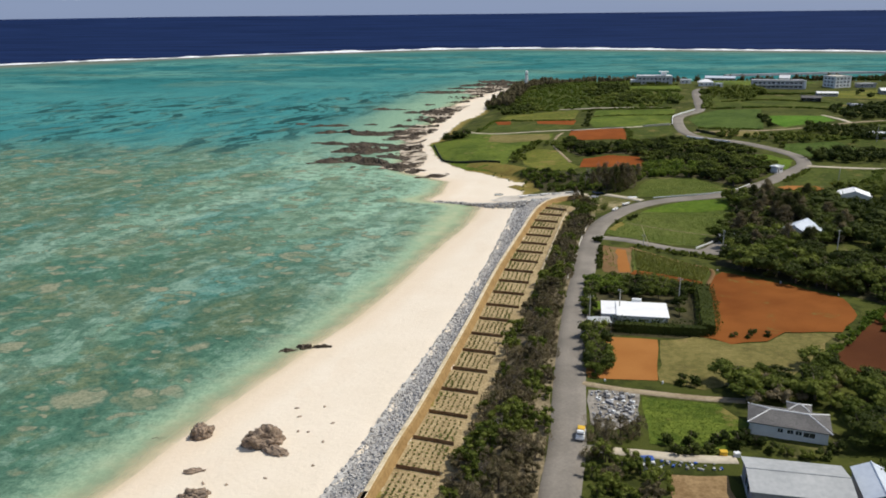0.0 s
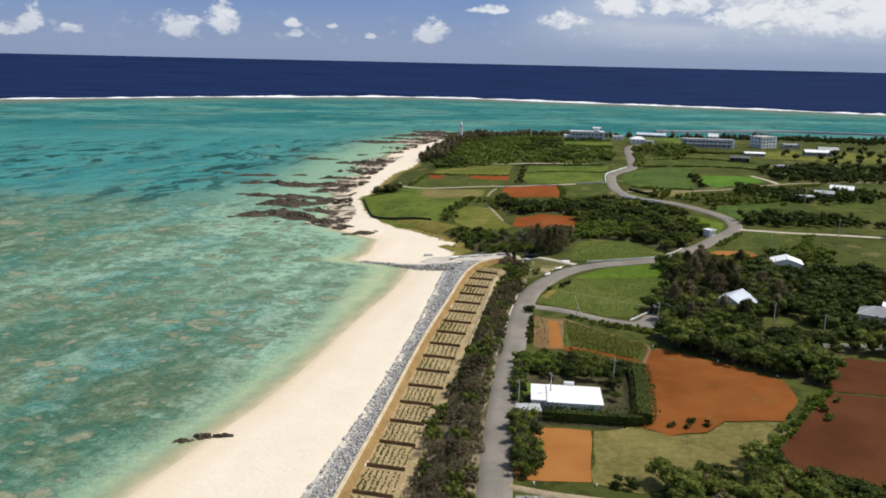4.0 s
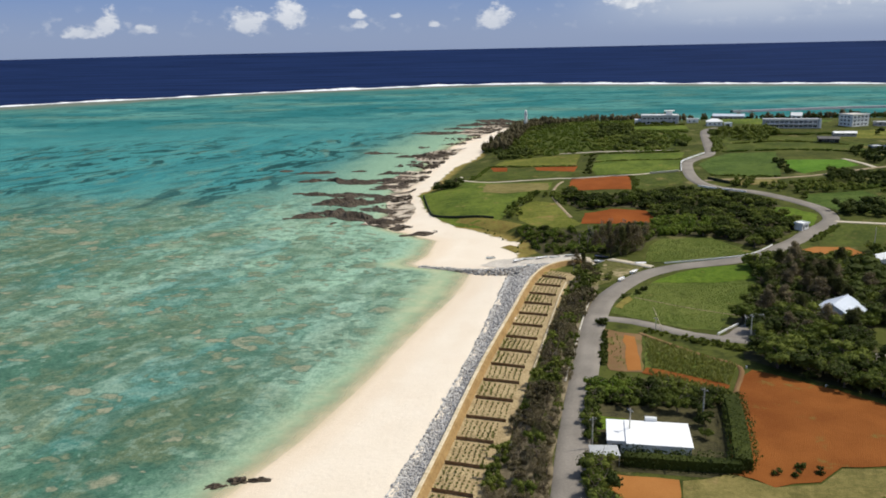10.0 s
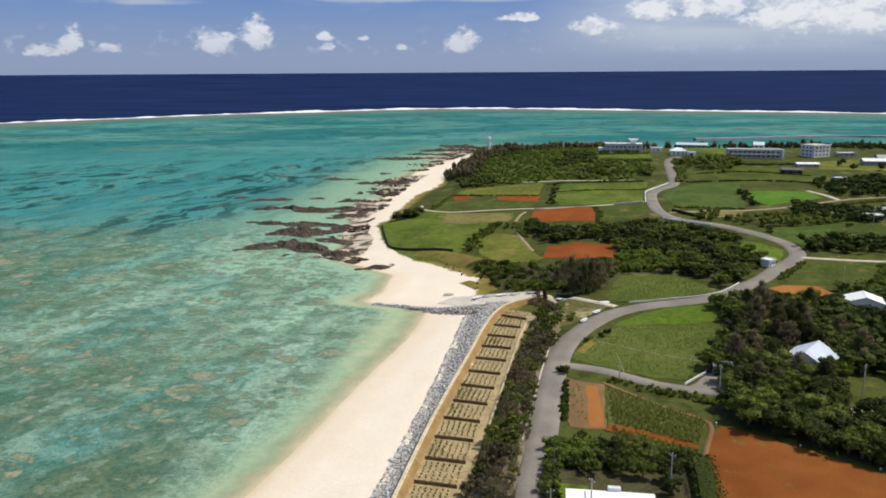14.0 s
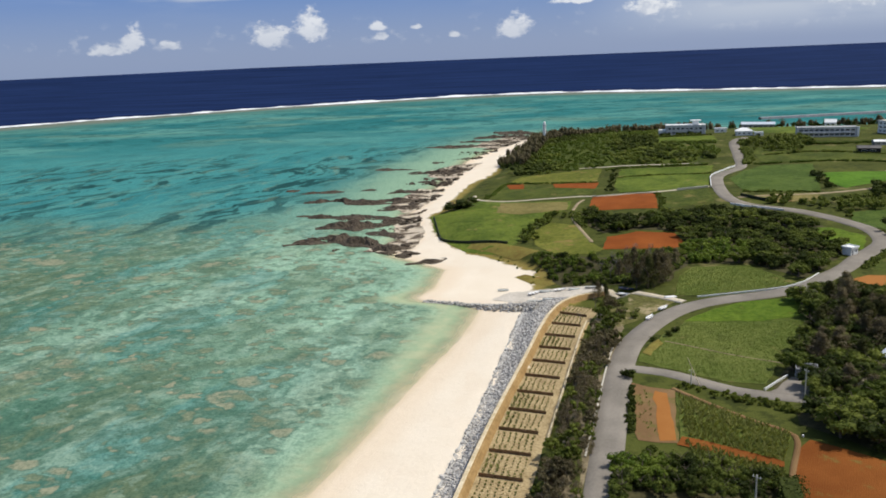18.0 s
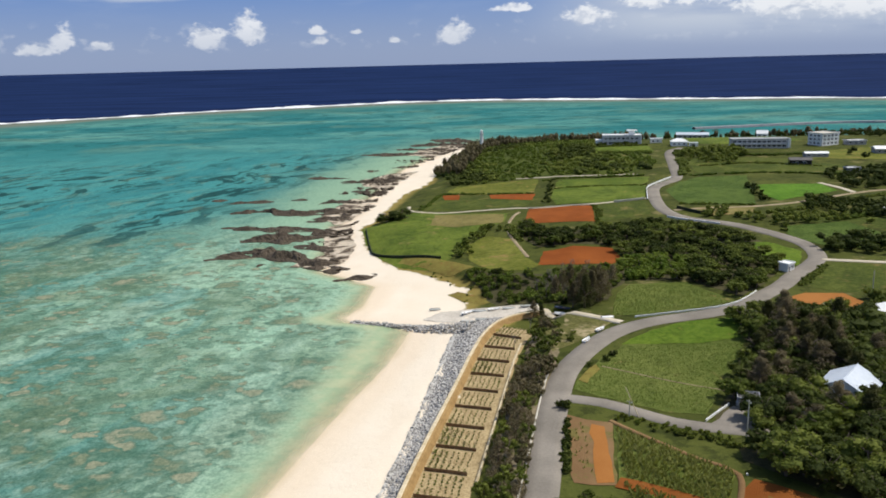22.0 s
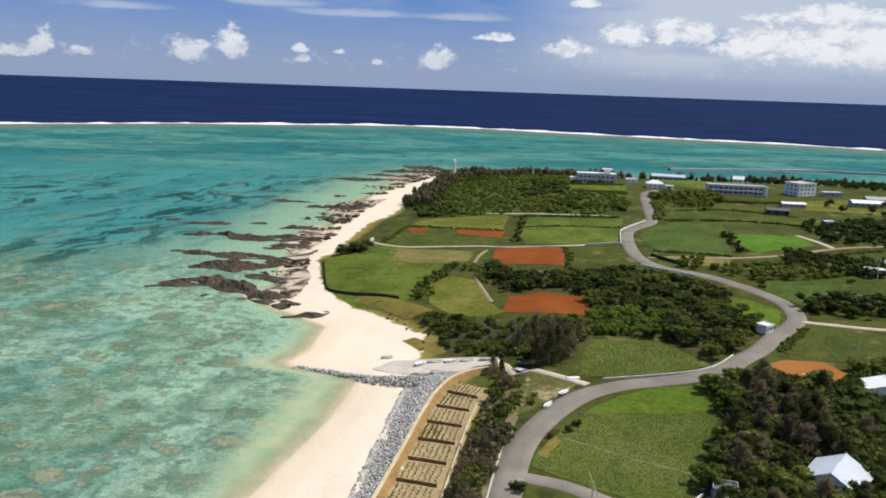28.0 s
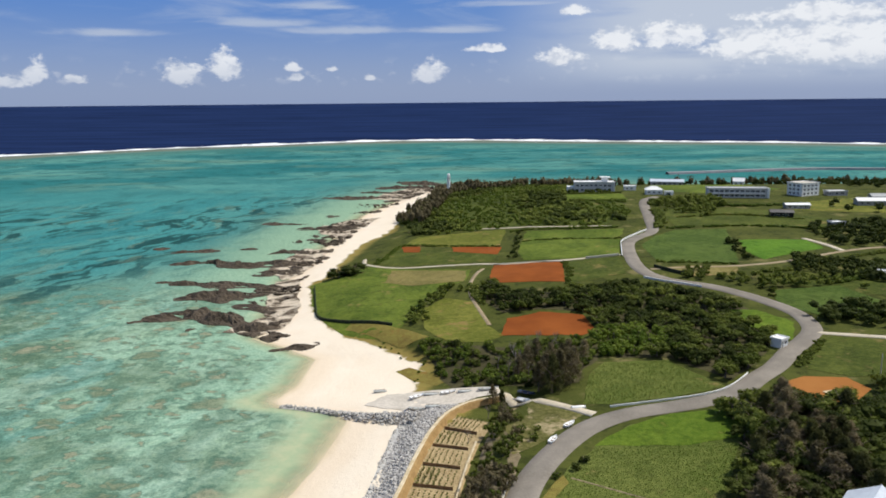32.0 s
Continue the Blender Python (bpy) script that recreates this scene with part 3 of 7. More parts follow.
def spread(lo, a, b, hi, fine, growth=1.12):
    """Steps of one size between a and b that grow outwards to lo and hi."""
    mid = list(np.arange(a, b + 1e-6, fine))
    left, right, s = [], [], fine
    while (left[-1] if left else a) > lo or (right[-1] if right else b) < hi:
        s *= growth
        left.append(max(lo, (left[-1] if left else a) - s))
        right.append(min(hi, (right[-1] if right else b) + s))
    left = sorted(set(v for v in left if v < a))
    right = sorted(set(v for v in right if v > b))
    return np.array(left + mid + right)


me, X, Y = grid_mesh("ground", spread(-1500, -130, 330, 4800, 2.6, 1.10), spread(-400, 90, 560, 1000, 2.6, 1.02), ground_z, GROUND)
store(me, "green", np.clip(inland_of(X, Y) - 9.0 * (Y < 345), -60, 60))
store(me, "shore", np.clip(shore_of(X, Y), -60, 60))
ground = tagged(new("ground", me), "pale sand beach rising to green coastal land", "ground", kind="structure")

REEF = ((-3500, -1500), (-2000, 200), (-1300, 980), (-950, 1345), (-800, 1490), (-640, 1630), (-440, 1757), (-230, 1880), (-40, 1920), (150, 1868), (380, 1797), (590, 1730), (760, 1660), (1100, 1500), (2500, 700), (4900, -800))


def reef_of(x, y):
    return (y - along(REEF, x)) * np.where(x < -700, 0.7, 1.0)


def sea_z(x, y):
    return 66.0 * np.clip((y - 64 - 2300) / 2550, 0, 1.2) ** 2


me, X, Y = grid_mesh("water", spread(-5200, -340, 60, 5200, 4.0, 1.05), spread(-500, 60, 900, 5000, 5.0, 1.04), sea_z, WATER)
store(me, "offshore", np.clip(-shore_of(X, Y), -80, 900))
store(me, "reef", np.clip(reef_of(X, Y), -2000, 2000))
water = tagged(new("water", me), "turquoise lagoon turning navy beyond the reef", "sea", kind="structure")

# ---- helpers for things ----


def thing(name, label, category, group="", x=0.0, y=0.0, z=None, turn=0.0, kind=""):
    ob = new(name)
    ob.matrix_world = pose(x, y, gz(x, y) if z is None else z, 0, 0, turn)
    return tagged(ob, label, category, group, kind)


def part(name, bm, mat, parent, label=""):
    me = bpy.data.meshes.new(name)
    bm.to_mesh(me)
    bm.free()
    me.materials.append(mat)
    ob = new(name, me)
    ob.parent = parent
    if label:
        ob["label"] = label
    return ob


def hang(name, me, parent, m=None, label=""):
    ob = new(name, me)
    ob.parent = parent
    if m is not None:
        ob.matrix_basis = m
    if label:
        ob["label"] = label
    return ob


def box(bm, cx, cy, cz, sx, sy, sz, bevel=0.0, turn=0.0):
    r = bmesh.ops.create_cube(bm, size=1, matrix=pose(cx, cy, cz, 0, 0, turn) @ Matrix.Diagonal((sx, sy, sz, 1)))
    if bevel:
        es = list({e for v in r["verts"] for e in v.link_edges})
        bmesh.ops.bevel(bm, geom=es, offset=bevel, segments=1, affect="EDGES")
    return bm


def boxed(cx, cy, cz, sx, sy, sz, bevel=0.0, turn=0.0):
    return box(bmesh.new(), cx, cy, cz, sx, sy, sz, bevel, turn)


def tube(bm, a, b, r0, r1, sides=8):
    a, b = Vector(a), Vector(b)
    m = Matrix.Translation((a + b) / 2) @ (b - a).to_track_quat("Z", "Y").to_matrix().to_4x4()
    bmesh.ops.create_cone(bm, cap_ends=True, segments=sides, radius1=r0, radius2=r1, depth=(b - a).length, matrix=m)
    return bm


def smooth_line(points, step):
    """A curve through the points (Catmull-Rom), in even steps."""
    p = np.array(points, float)
    q = np.vstack([2 * p[0] - p[1], p, 2 * p[-1] - p[-2]])
    out = []
    for i in range(1, len(q) - 2):
        k = max(2, int(np.linalg.norm(q[i + 1] - q[i]) / step))
        for t in np.arange(k) / k:
            out.append(0.5 * (2 * q[i] + (q[i + 1] - q[i - 1]) * t + (2 * q[i - 1] - 5 * q[i] + 4 * q[i + 1] - q[i + 2]) * t ** 2 + (3 * q[i] - q[i - 1] - 3 * q[i + 1] + q[i + 2]) * t ** 3))
    return np.array(out + [p[-1]])


def sides_of(line):
    d = np.gradient(line, axis=0)
    d /= np.linalg.norm(d, axis=1)[:, None]
    return np.stack([d[:, 1], -d[:, 0]], -1)      # to the right of the way


def ribbon(name, line, profile, mat, lift=None, smooth=False):
    """Sweeps a profile of (offset to the right, height over the ground or, with lift, over lift(x, y))."""
    nrm, k = sides_of(line), len(profile)
    verts, faces = [], []
    for (x, y), (nx, ny) in zip(line, nrm):
        for o, h in profile:
            px, py = x + nx * o, y + ny * o
            verts.append((px, py, (gz(px, py) if lift is None else lift) + h))
    for i in range(len(line) - 1):
        for j in range(k - 1):
            faces.append((i * k + j, i * k + j + 1, (i + 1) * k + j + 1, (i + 1) * k + j))
    return mesh_of(name, verts, faces, mat, smooth)


def inside(poly, x, y):
    p = np.array(poly, float)
    hit = np.zeros(np.shape(x), bool)
    for (x0, y0), (x1, y1) in zip(p, np.roll(p, -1, 0)):
        if y0 != y1:
            hit ^= ((y0 > y) != (y1 > y)) & (x < (x1 - x0) * (y - y0) / (y1 - y0) + x0)
    return hit


def closed_line(poly, step, rough=0.0, seed=0):
    rng = np.random.default_rng(seed)
    p = np.array(poly, float)
    out = []
    for a, b in zip(p, np.roll(p, -1, 0)):
        k = max(1, int(np.linalg.norm(b - a) / step))
        for t in range(k):
            out.append(a + (b - a) * t / k + rng.normal(0, rough, 2))
    return out


def sheet(poly, step=4.0, rough=0.25, seed=0, lift=0.10, name="soil", mat=None):
    from mathutils.geometry import delaunay_2d_cdt
    ring = [Vector(v) for v in closed_line(poly, step, rough, seed)]
    n = len(ring)
    p = np.array(poly)
    xs, ys = np.arange(p[:, 0].min(), p[:, 0].max(), step), np.arange(p[:, 1].min(), p[:, 1].max(), step)
    gx, gy = np.meshgrid(xs, ys)
    ok = inside(poly, gx, gy)
    pts = ring + [Vector((float(a), float(b))) for a, b in zip(gx[ok], gy[ok])]
    co, _, fs, *_ = delaunay_2d_cdt(pts, [(i, (i + 1) % n) for i in range(n)], [list(range(n))], 1, 0.01)
    c = np.array([(v[0], v[1]) for v in co])
    z = ground_z(c[:, 0], c[:, 1]) + lift
    return mesh_of(name, np.column_stack([c, z]), fs, mat, True)


def field(name, label, poly, mat, seed=0, lift=0.10, category="field"):
    me = sheet(poly, 4.0, 0.3, seed, lift, name, mat)
    return tagged(new(name, me), label, category, kind="structure")


# ---- roads and tracks ----
MAIN = ((-26, -180), (-12, -60), (-2, 20), (2, 70), (6.4, 112), (8.3, 128), (10, 155), (11.6, 175), (13, 191), (15.8, 215), (19.6, 244), (22.8, 268), (27, 288), (33.5, 303), (42, 316.5), (50, 324.5), (59, 329.5), (70.5, 333), (79, 336),
        (89, 341), (99, 352), (108, 361.5), (117, 374), (127, 386), (133.5, 397), (135, 413), (130, 428), (123, 441), (114.5, 452), (99.5, 464), (93, 480), (94, 510), (99.5, 545), (108, 562), (120, 580), (127, 620), (137, 680), (150, 700))
main_line = smooth_line(MAIN, 3.0)
road = tagged(new("road", ribbon("road", main_line, [(-3.5, 0.02), (-3.4, 0.16), (-1.2, 0.22), (1.2, 0.22), (3.2, 0.16), (3.3, 0.02)], ASPHALT, smooth=True)), "worn grey asphalt coast road with no markings", "road", kind="structure")


def track(name, label, points, width, mat, h=0.17):
    w = width / 2
    me = ribbon(name, smooth_line(points, 3.0), [(-w - 0.1, 0.0), (-w, h), (0, h + 0.05), (w, h), (w + 0.1, 0.0)], mat, smooth=True)
    return tagged(new(name, me), label, "road", kind="structure")


track("side_road", "narrow grey asphalt side road off the coast road", ((24, 273), (34.6, 269.4), (41.5, 264), (48.5, 258.6), (56, 255.3), (66, 252), (78, 246), (100, 238), (125, 234), (160, 236)), 4.6, ASPHALT, 0.14)
track("lane_1", "pale concrete farm lane", ((12.5, 153.3), (20, 151), (26.7, 149.8), (35, 148.5), (44, 148)), 1.9, EARTH)
track("lane_2", "pale concrete lane beside a hedge", ((11, 127), (17.4, 126.5), (22.7, 126), (30, 125.2), (37, 125.5)), 2.2, CHALK)
track("path_1", "pale concrete field path along the meadow", ((-41, 548), (-38, 533), (-21, 518), (1, 514.5), (20, 511.5), (35, 506), (60, 507), (90, 517)), 2.0, CHALK)
track("path_2", "sandy track curving down to a red field", ((22, 500), (18.5, 490), (15.3, 467), (17, 444), (22.5, 411)), 1.5, EARTH)
track("lane_3", "farm lane past tilled plots", ((97, 482), (116, 484), (136, 484), (163, 492), (197, 513), (225, 524), (300, 540)), 2.4, EARTH)
track("lane_4", "pale lane among scrub", ((197, 514), (196, 530), (192, 548)), 3.0, CHALK)
track("lane_5", "sandy drive from the road to the boat landing", ((48, 328.5), (40.5, 334), (31, 340), (25.5, 346.5), (22, 352.5)), 3.0, CHALK, 0.34)
track("lane_6", "pale lane beside a green field", ((133, 392), (142, 389), (160, 384), (200, 378)), 2.6, CHALK)
track("lane_7", "narrow pale path over the meadow", ((20, 611), (45, 603), (75, 600), (100, 598)), 1.8, CHALK)

track("path_4", "narrow brown earth path between two cane plots", ((37.3, 293.3), (46, 287.9), (55.4, 282), (66, 276)), 0.6, LITTER, 0.12)
# ---- fields ----
BROWN_SOIL = tilled("brown_weedy_soil", (0.15, 0.085, 0.040), (0.30, 0.195, 0.095), 0.1, (0.13, 0.13, 0.035), 0.54)
field("red_field", "tilled orange-red soil plot beside the road", ((17, 180), (31.6, 178), (28.3, 156), (13.6, 155.8)), RED_FINE, 1)
field("dry_meadow", "dry yellowish grass lot", ((32, 178), (41, 181), (48.3, 177), (56.6, 178.5), (62, 184), (74, 184.5), (65, 171), (56.5, 160), (46, 155), (37, 152.5), (28.6, 155)), GRASS_DRY, 2)
field("red_field", "large tilled red-brown soil field", ((57.5, 232.5), (70, 222.7), (77.3, 215.5), (84.5, 209), (83, 195.6), (75, 185), (62, 184.4), (56.6, 178.7), (48.4, 177.2), (41.3, 181.5), (44.3, 195.5), (50, 215)), RED, 3, 0.14)
field("dark_red_field", "freshly ploughed dark red field", ((69, 171), (82.5, 188), (93, 201.5), (106, 198), (98, 180), (84, 155), (70, 161)), RED_DARK, 4)
field("dark_red_field", "ploughed dark red field beside trees", ((104, 226), (118, 222), (126, 216), (107, 199), (93.5, 202.5)), RED_DARK, 5)
field("soil_strip", "bare orange soil strip beside cane", ((24.8, 262), (34.8, 257.5), (31.6, 228.8), (23.6, 230)), BROWN_SOIL, 6)
field("red_strip", "narrow bright red soil strip", ((30.2, 257), (33, 256), (31.4, 230), (28.4, 230)), RED_FINE, 7, 0.15)
field("red_strip", "orange soil margin between two cane plots", ((31.2, 228.6), (50, 219.6), (51, 222.6), (32.6, 232.4)), RED, 70, 0.2)
track("path_3", "narrow brown earth path beside the red field", ((47.5, 206), (51, 218), (55.8, 233.4), (50, 240), (42, 249.5), (34.6, 259)), 1.1, BROWN_SOIL, 0.22)
field("cane_field", "rows of young sugar cane with dry edges", ((35.5, 255.5), (55.5, 234), (50.4, 222.5), (32.6, 231.8)), CANE, 8)
field("cane_field", "green cane field inside the road's bend", ((28.6, 278), (31, 287), (38, 298), (46, 310), (56, 321), (68, 328), (83, 331.6), (85, 322), (81, 312), (74, 296), (66, 280), (57, 262), (49, 264), (42, 268.5), (34, 273.5)), CANE, 9)
field("grass_strip", "bright green grass strip beside the road", ((84, 331), (83, 314), (68, 309.5), (55, 309.5), (45, 310), (56, 321.5), (68, 328)), GRASS_BRIGHT, 10, 0.2)
field("cane_field", "green cane field beside the white road wall", ((46, 335.5), (50.8, 359), (57.3, 368), (77, 369), (88, 346), (72, 340), (54, 335.5)), CANE, 11)
field("green_field", "low green crop field beside the road", ((114, 360), (126, 375), (136, 387), (160, 381), (148, 357), (126, 351)), GRASS_OLIVE, 12)
field("orange_field", "bare orange soil plot by the road", ((103, 347.5), (112, 352.5), (124, 351), (126.5, 342), (115, 330.5), (102.5, 337.5)), RED_FINE, 13)
field("meadow", "green meadow behind a dark sea wall", ((-61, 499), (-55, 470), (-48, 443), (-33, 417), (-13, 404), (-8, 424), (-1.5, 460), (14, 480), (16, 500), (-20, 516), (-35, 528), (-50, 512)), GRASS, 14)
field("dry_patch", "yellowed dry grass patch in the meadow", ((-23, 513), (14, 498), (13, 478), (-10, 476), (-24, 486)), GRASS_DRY, 15, 0.2)
field("green_field", "strip field of low green crop", ((-33, 535), (-25, 574), (32, 533), (25, 514), (0, 518), (-20, 522)), GRASS_OLIVE, 16)
field("orange_field", "small bare orange strip in green fields", ((-23, 576), (-12, 572), (-11, 554), (-21, 559)), ORANGE, 17, 0.2)
field("orange_field", "long bare orange strip in green fields", ((6, 562), (32.6, 550), (30, 531), (7, 548)), ORANGE, 18, 0.2)
field("green_field", "broad green field below the headland scrub", ((-15, 603), (38, 601), (31.5, 552), (6, 563), (-23, 578)), GRASS_YELLOW, 19, 0.15)
field("green_field", "green terraced field above the red plot", ((40.5, 535), (49, 590), (105, 588), (97, 556), (90, 518), (62, 509), (42, 511)), GRASS, 20, 0.15)
field("red_field", "rectangular bright red soil plot with pale edging", ((27, 505), (60, 503), (56.5, 465), (23.5, 471)), ORANGE, 21, 0.15)
field("green_field", "low green crop beside the red plot", ((61.5, 503), (88.5, 511), (84.5, 476), (57.5, 462)), GRASS_OLIVE, 22, 0.15)
field("orange_field", "bare orange lot behind the casuarinas", ((29, 418), (42, 424), (58, 418), (60, 400), (54.5, 395), (26, 399)), ORANGE, 23, 0.15)
field("green_field", "small green field above the scrub", ((18, 442), (5, 452), (-4, 436), (-1, 408), (8, 394), (20, 392), (27, 398), (22, 412)), GRASS_YELLOW, 24, 0.15)
field("cane_field", "dark green ridged cane field by the bend", ((105, 540), (118, 565), (133, 580), (161, 579), (150, 530), (139, 490), (104, 497)), CANE_FAR, 25, 0.15)
field("bright_field", "vivid green rectangular rice-like field", ((157, 546), (192, 544), (191, 521), (152, 496), (151, 516)), GRASS_VIVID, 26, 0.15)
field("tan_field", "fallow tan field beside the road", ((99, 485), (116, 488), (137, 485), (131, 468), (112, 468)), GRASS_DRY, 27, 0.15)
field("cane_field", "dark green cane field behind scrub", ((138, 444), (165, 448), (172, 424), (158, 406), (144, 407), (132, 425)), CANE_FAR, 28, 0.15)
field("green_field", "pale green upland pasture", ((135, 590), (175, 588), (215, 575), (240, 600), (200, 640), (140, 650)), GRASS_OLIVE, 29, 0.15)
field("green_field", "broad green field beside the lane", ((140, 456), (165, 460), (210, 500), (300, 530), (320, 480), (240, 440), (180, 430)), GRASS_OLIVE, 30, 0.12)
field("lawn", "rough green grass lot between lanes", ((24, 148), (38, 146), (42, 138), (36, 129), (23, 129.5)), GRASS, 31)
field("green_field", "pasture on the hill behind the houses", ((85, 690), (128, 690), (128, 720), (88, 722)), GRASS, 32, 0.15)
field("green_field", "sunlit lawn round the public buildings", ((160, 720), (215, 705), (250, 730), (240, 790), (165, 800)), GRASS, 33, 0.15)
field("green_field", "bright grass slope east of the public building", ((215, 640), (300, 620), (380, 640), (300, 690), (240, 670)), GRASS_YELLOW, 34, 0.15)

# ---- sea wall, planted strip ----
wall_pts = [(x, y) for y, x in WALL if y > 20 or y < -300] + [(34, 349)]
wall_line = smooth_line(wall_pts, 2.5)
sea_wall = thing("sea_wall", "cream concrete sea wall with an ochre inner bank", "sea wall", x=0, y=0, z=0, kind="structure")
hang("coping", ribbon("coping", wall_line, [(-0.5, 3.2), (-0.5, 4.9), (-0.35, 5.05), (0.35, 5.05), (0.5, 4.9), (0.5, 4.6)], WALL_TOP, 0.0), sea_wall, label="cream weathered concrete coping")
hang("inner_bank", ribbon("inner_bank", wall_line, [(0.5, 4.95), (0.95, 4.7), (1.35, 3.9), (1.8, 3.1)], WALL_SIDE, 0.0), sea_wall, label="ochre sand bank behind the wall")

# ---- plants ----


def leaf_cards(blobs, per, size, seed, core=True, flat=0.8, droop=0.0, slim=1.0):
    """Many small leaf clumps over lumps (x, y, z, radius), each lump with a dark heart."""
    rng = np.random.default_rng(seed)
    verts, faces = [], []
    ico = bmesh.new()
    bmesh.ops.create_icosphere(ico, subdivisions=1, radius=1)
    iv = np.array([v.co[:] for v in ico.verts])
    fi = [[v.index for v in f.verts] for f in ico.faces]
    ico.free()
    for bx, by, bz, r in blobs:
        c = np.array((bx, by, bz))
        if core:
            k = len(verts)
            jig = iv * (r * 0.72 * (1 + rng.normal(0, 0.13, (len(iv), 1)))) * (1, 1, flat)
            verts += list(c + jig)
            faces += [[k + a for a in f] for f in fi]
        d = rng.normal(0, 1, (per, 3))
        d[:, 2] = d[:, 2] * 0.9 + 0.25
        d /= np.linalg.norm(d, axis=1)[:, None]
        p = c + d * (r * rng.uniform(0.68, 1.12, (per, 1))) * (1, 1, flat)
        nrm = d + rng.normal(0, 0.55, (per, 3))
        nrm /= np.linalg.norm(nrm, axis=1)[:, None]
        a = np.cross(nrm, rng.normal(0, 1, (per, 3)))
        a /= np.linalg.norm(a, axis=1)[:, None]
        b = np.cross(nrm, a)
        s = size * rng.uniform(0.6, 1.4, (per, 1))
        q = s * rng.uniform(0.45, 0.9, (per, 1)) * slim
        k = len(verts)
        quad = np.stack([p - a * s, p + b * q * 0.8, p + a * s - nrm * s * 0.25, p - b * q], 1)
        quad[:, :, 2] -= droop * rng.uniform(0, 1, (per, 1))
        verts += list(quad.reshape(-1, 3))
        faces += [[k + 4 * i, k + 4 * i + 1, k + 4 * i + 2, k + 4 * i + 3] for i in range(per)]
    return verts, faces


def trunk_mesh(height, r, limbs, seed):
    rng = np.random.default_rng(seed)
    bm = bmesh.new()
    lean = rng.normal(0, 0.06, 2) * height
    top = (lean[0], lean[1], height * 0.62)
    mid = (lean[0] * 0.4, lean[1] * 0.4, height * 0.3)
    tube(bm, (0, 0, -0.3), mid, r, r * 0.75, 7)
    tube(bm, mid, top, r * 0.75, r * 0.4, 7)
    for i in range(limbs):
        a = 2.4 * i + rng.uniform(0, 0.6)
        base = Vector(mid).lerp(Vector(top), rng.uniform(0.1, 0.9))
        d = height * rng.uniform(0.22, 0.36)
        tube(bm, base, base + Vector((math.cos(a) * d, math.sin(a) * d, d * rng.uniform(0.6, 1.1))), r * 0.4, r * 0.12, 5)
    return bm


def crown_blobs(kind, h, seed):
    rng = np.random.default_rng(seed)
    out = []
    if kind == "broad":
        for i in range(21):
            a, d = rng.uniform(0, 6.28), h * 0.44 * math.sqrt(rng.uniform(0, 1))
            out.append((math.cos(a) * d, math.sin(a) * d, h * rng.uniform(0.50, 0.82) - d * 0.42, h * rng.uniform(0.11, 0.20)))
    elif kind == "bush":
        for i in range(12):
            a, d = rng.uniform(0, 6.28), h * 0.5 * math.sqrt(rng.uniform(0, 1))
            out.append((math.cos(a) * d, math.sin(a) * d, h * rng.uniform(0.22, 0.72) - d * 0.22, h * rng.uniform(0.16, 0.27)))
    elif kind == "shrub":
        for i in range(12):
            a, d = rng.uniform(0, 6.28), h * 0.52 * math.sqrt(rng.uniform(0, 1))
            out.append((math.cos(a) * d, math.sin(a) * d, h * rng.uniform(0.25, 0.85) - d * 0.25, h * rng.uniform(0.12, 0.22)))
    else:  # casuarina: tall, loose, in plumes
        for i in range(24):
            f = rng.uniform(0.22, 1.0)
            a, d = rng.uniform(0, 6.28), h * 0.30 * (1.12 - f) * rng.uniform(0.3, 1.2)
            out.append((math.cos(a) * d, math.sin(a) * d, h * f, h * rng.uniform(0.06, 0.11) * (1.3 - 0.5 * f)))
    return out


PLANTS = {}


def plant_kind(key, kind, h, mat, per, size, seed, flat=0.85, core=True, droop=0.0, slim=1.0):
    v, f = leaf_cards(crown_blobs(kind, h, seed), per, size, seed, core, flat, droop, slim)
    crown = mesh_of("crown", v, f, mat)
    bm = trunk_mesh(h, h * 0.03 + 0.05, 5, seed)
    trunk = bpy.data.meshes.new("trunk")
    bm.to_mesh(trunk)
    bm.free()
    trunk.materials.append(BARK)
    PLANTS[key] = (trunk, crown, h)


for i, mat in enumerate((LEAF, LEAF, LEAF_MID, LEAF_MID)):
    plant_kind(("broad", i), "broad", 7.0, mat, 52, 0.25, 40 + i)
for i, mat in enumerate((LEAF, LEAF_MID, LEAF_LIGHT)):
    plant_kind(("bush", i), "bush", 3.2, mat, 52, 0.17, 60 + i)
for i, mat in enumerate((LEAF_DRY, LEAF_PINE, LEAF_MID, LEAF_DRY)):
    plant_kind(("shrub", i), "shrub", 4.2, mat, 52, (0.30, 0.26, 0.20, 0.34)[i], 70 + i, 1.0, i in (1, 2), 0.1, (0.42, 0.55, 1.0, 0.26)[i])
for i, mat in enumerate((LEAF_DRY, LEAF_PINE, LEAF_OLIVE)):
    plant_kind(("casuarina", i), "casuarina", 11.0, mat, 60, 0.52, 80 + i, 1.7, False, 0.5, (0.24, 0.34, 0.34)[i])


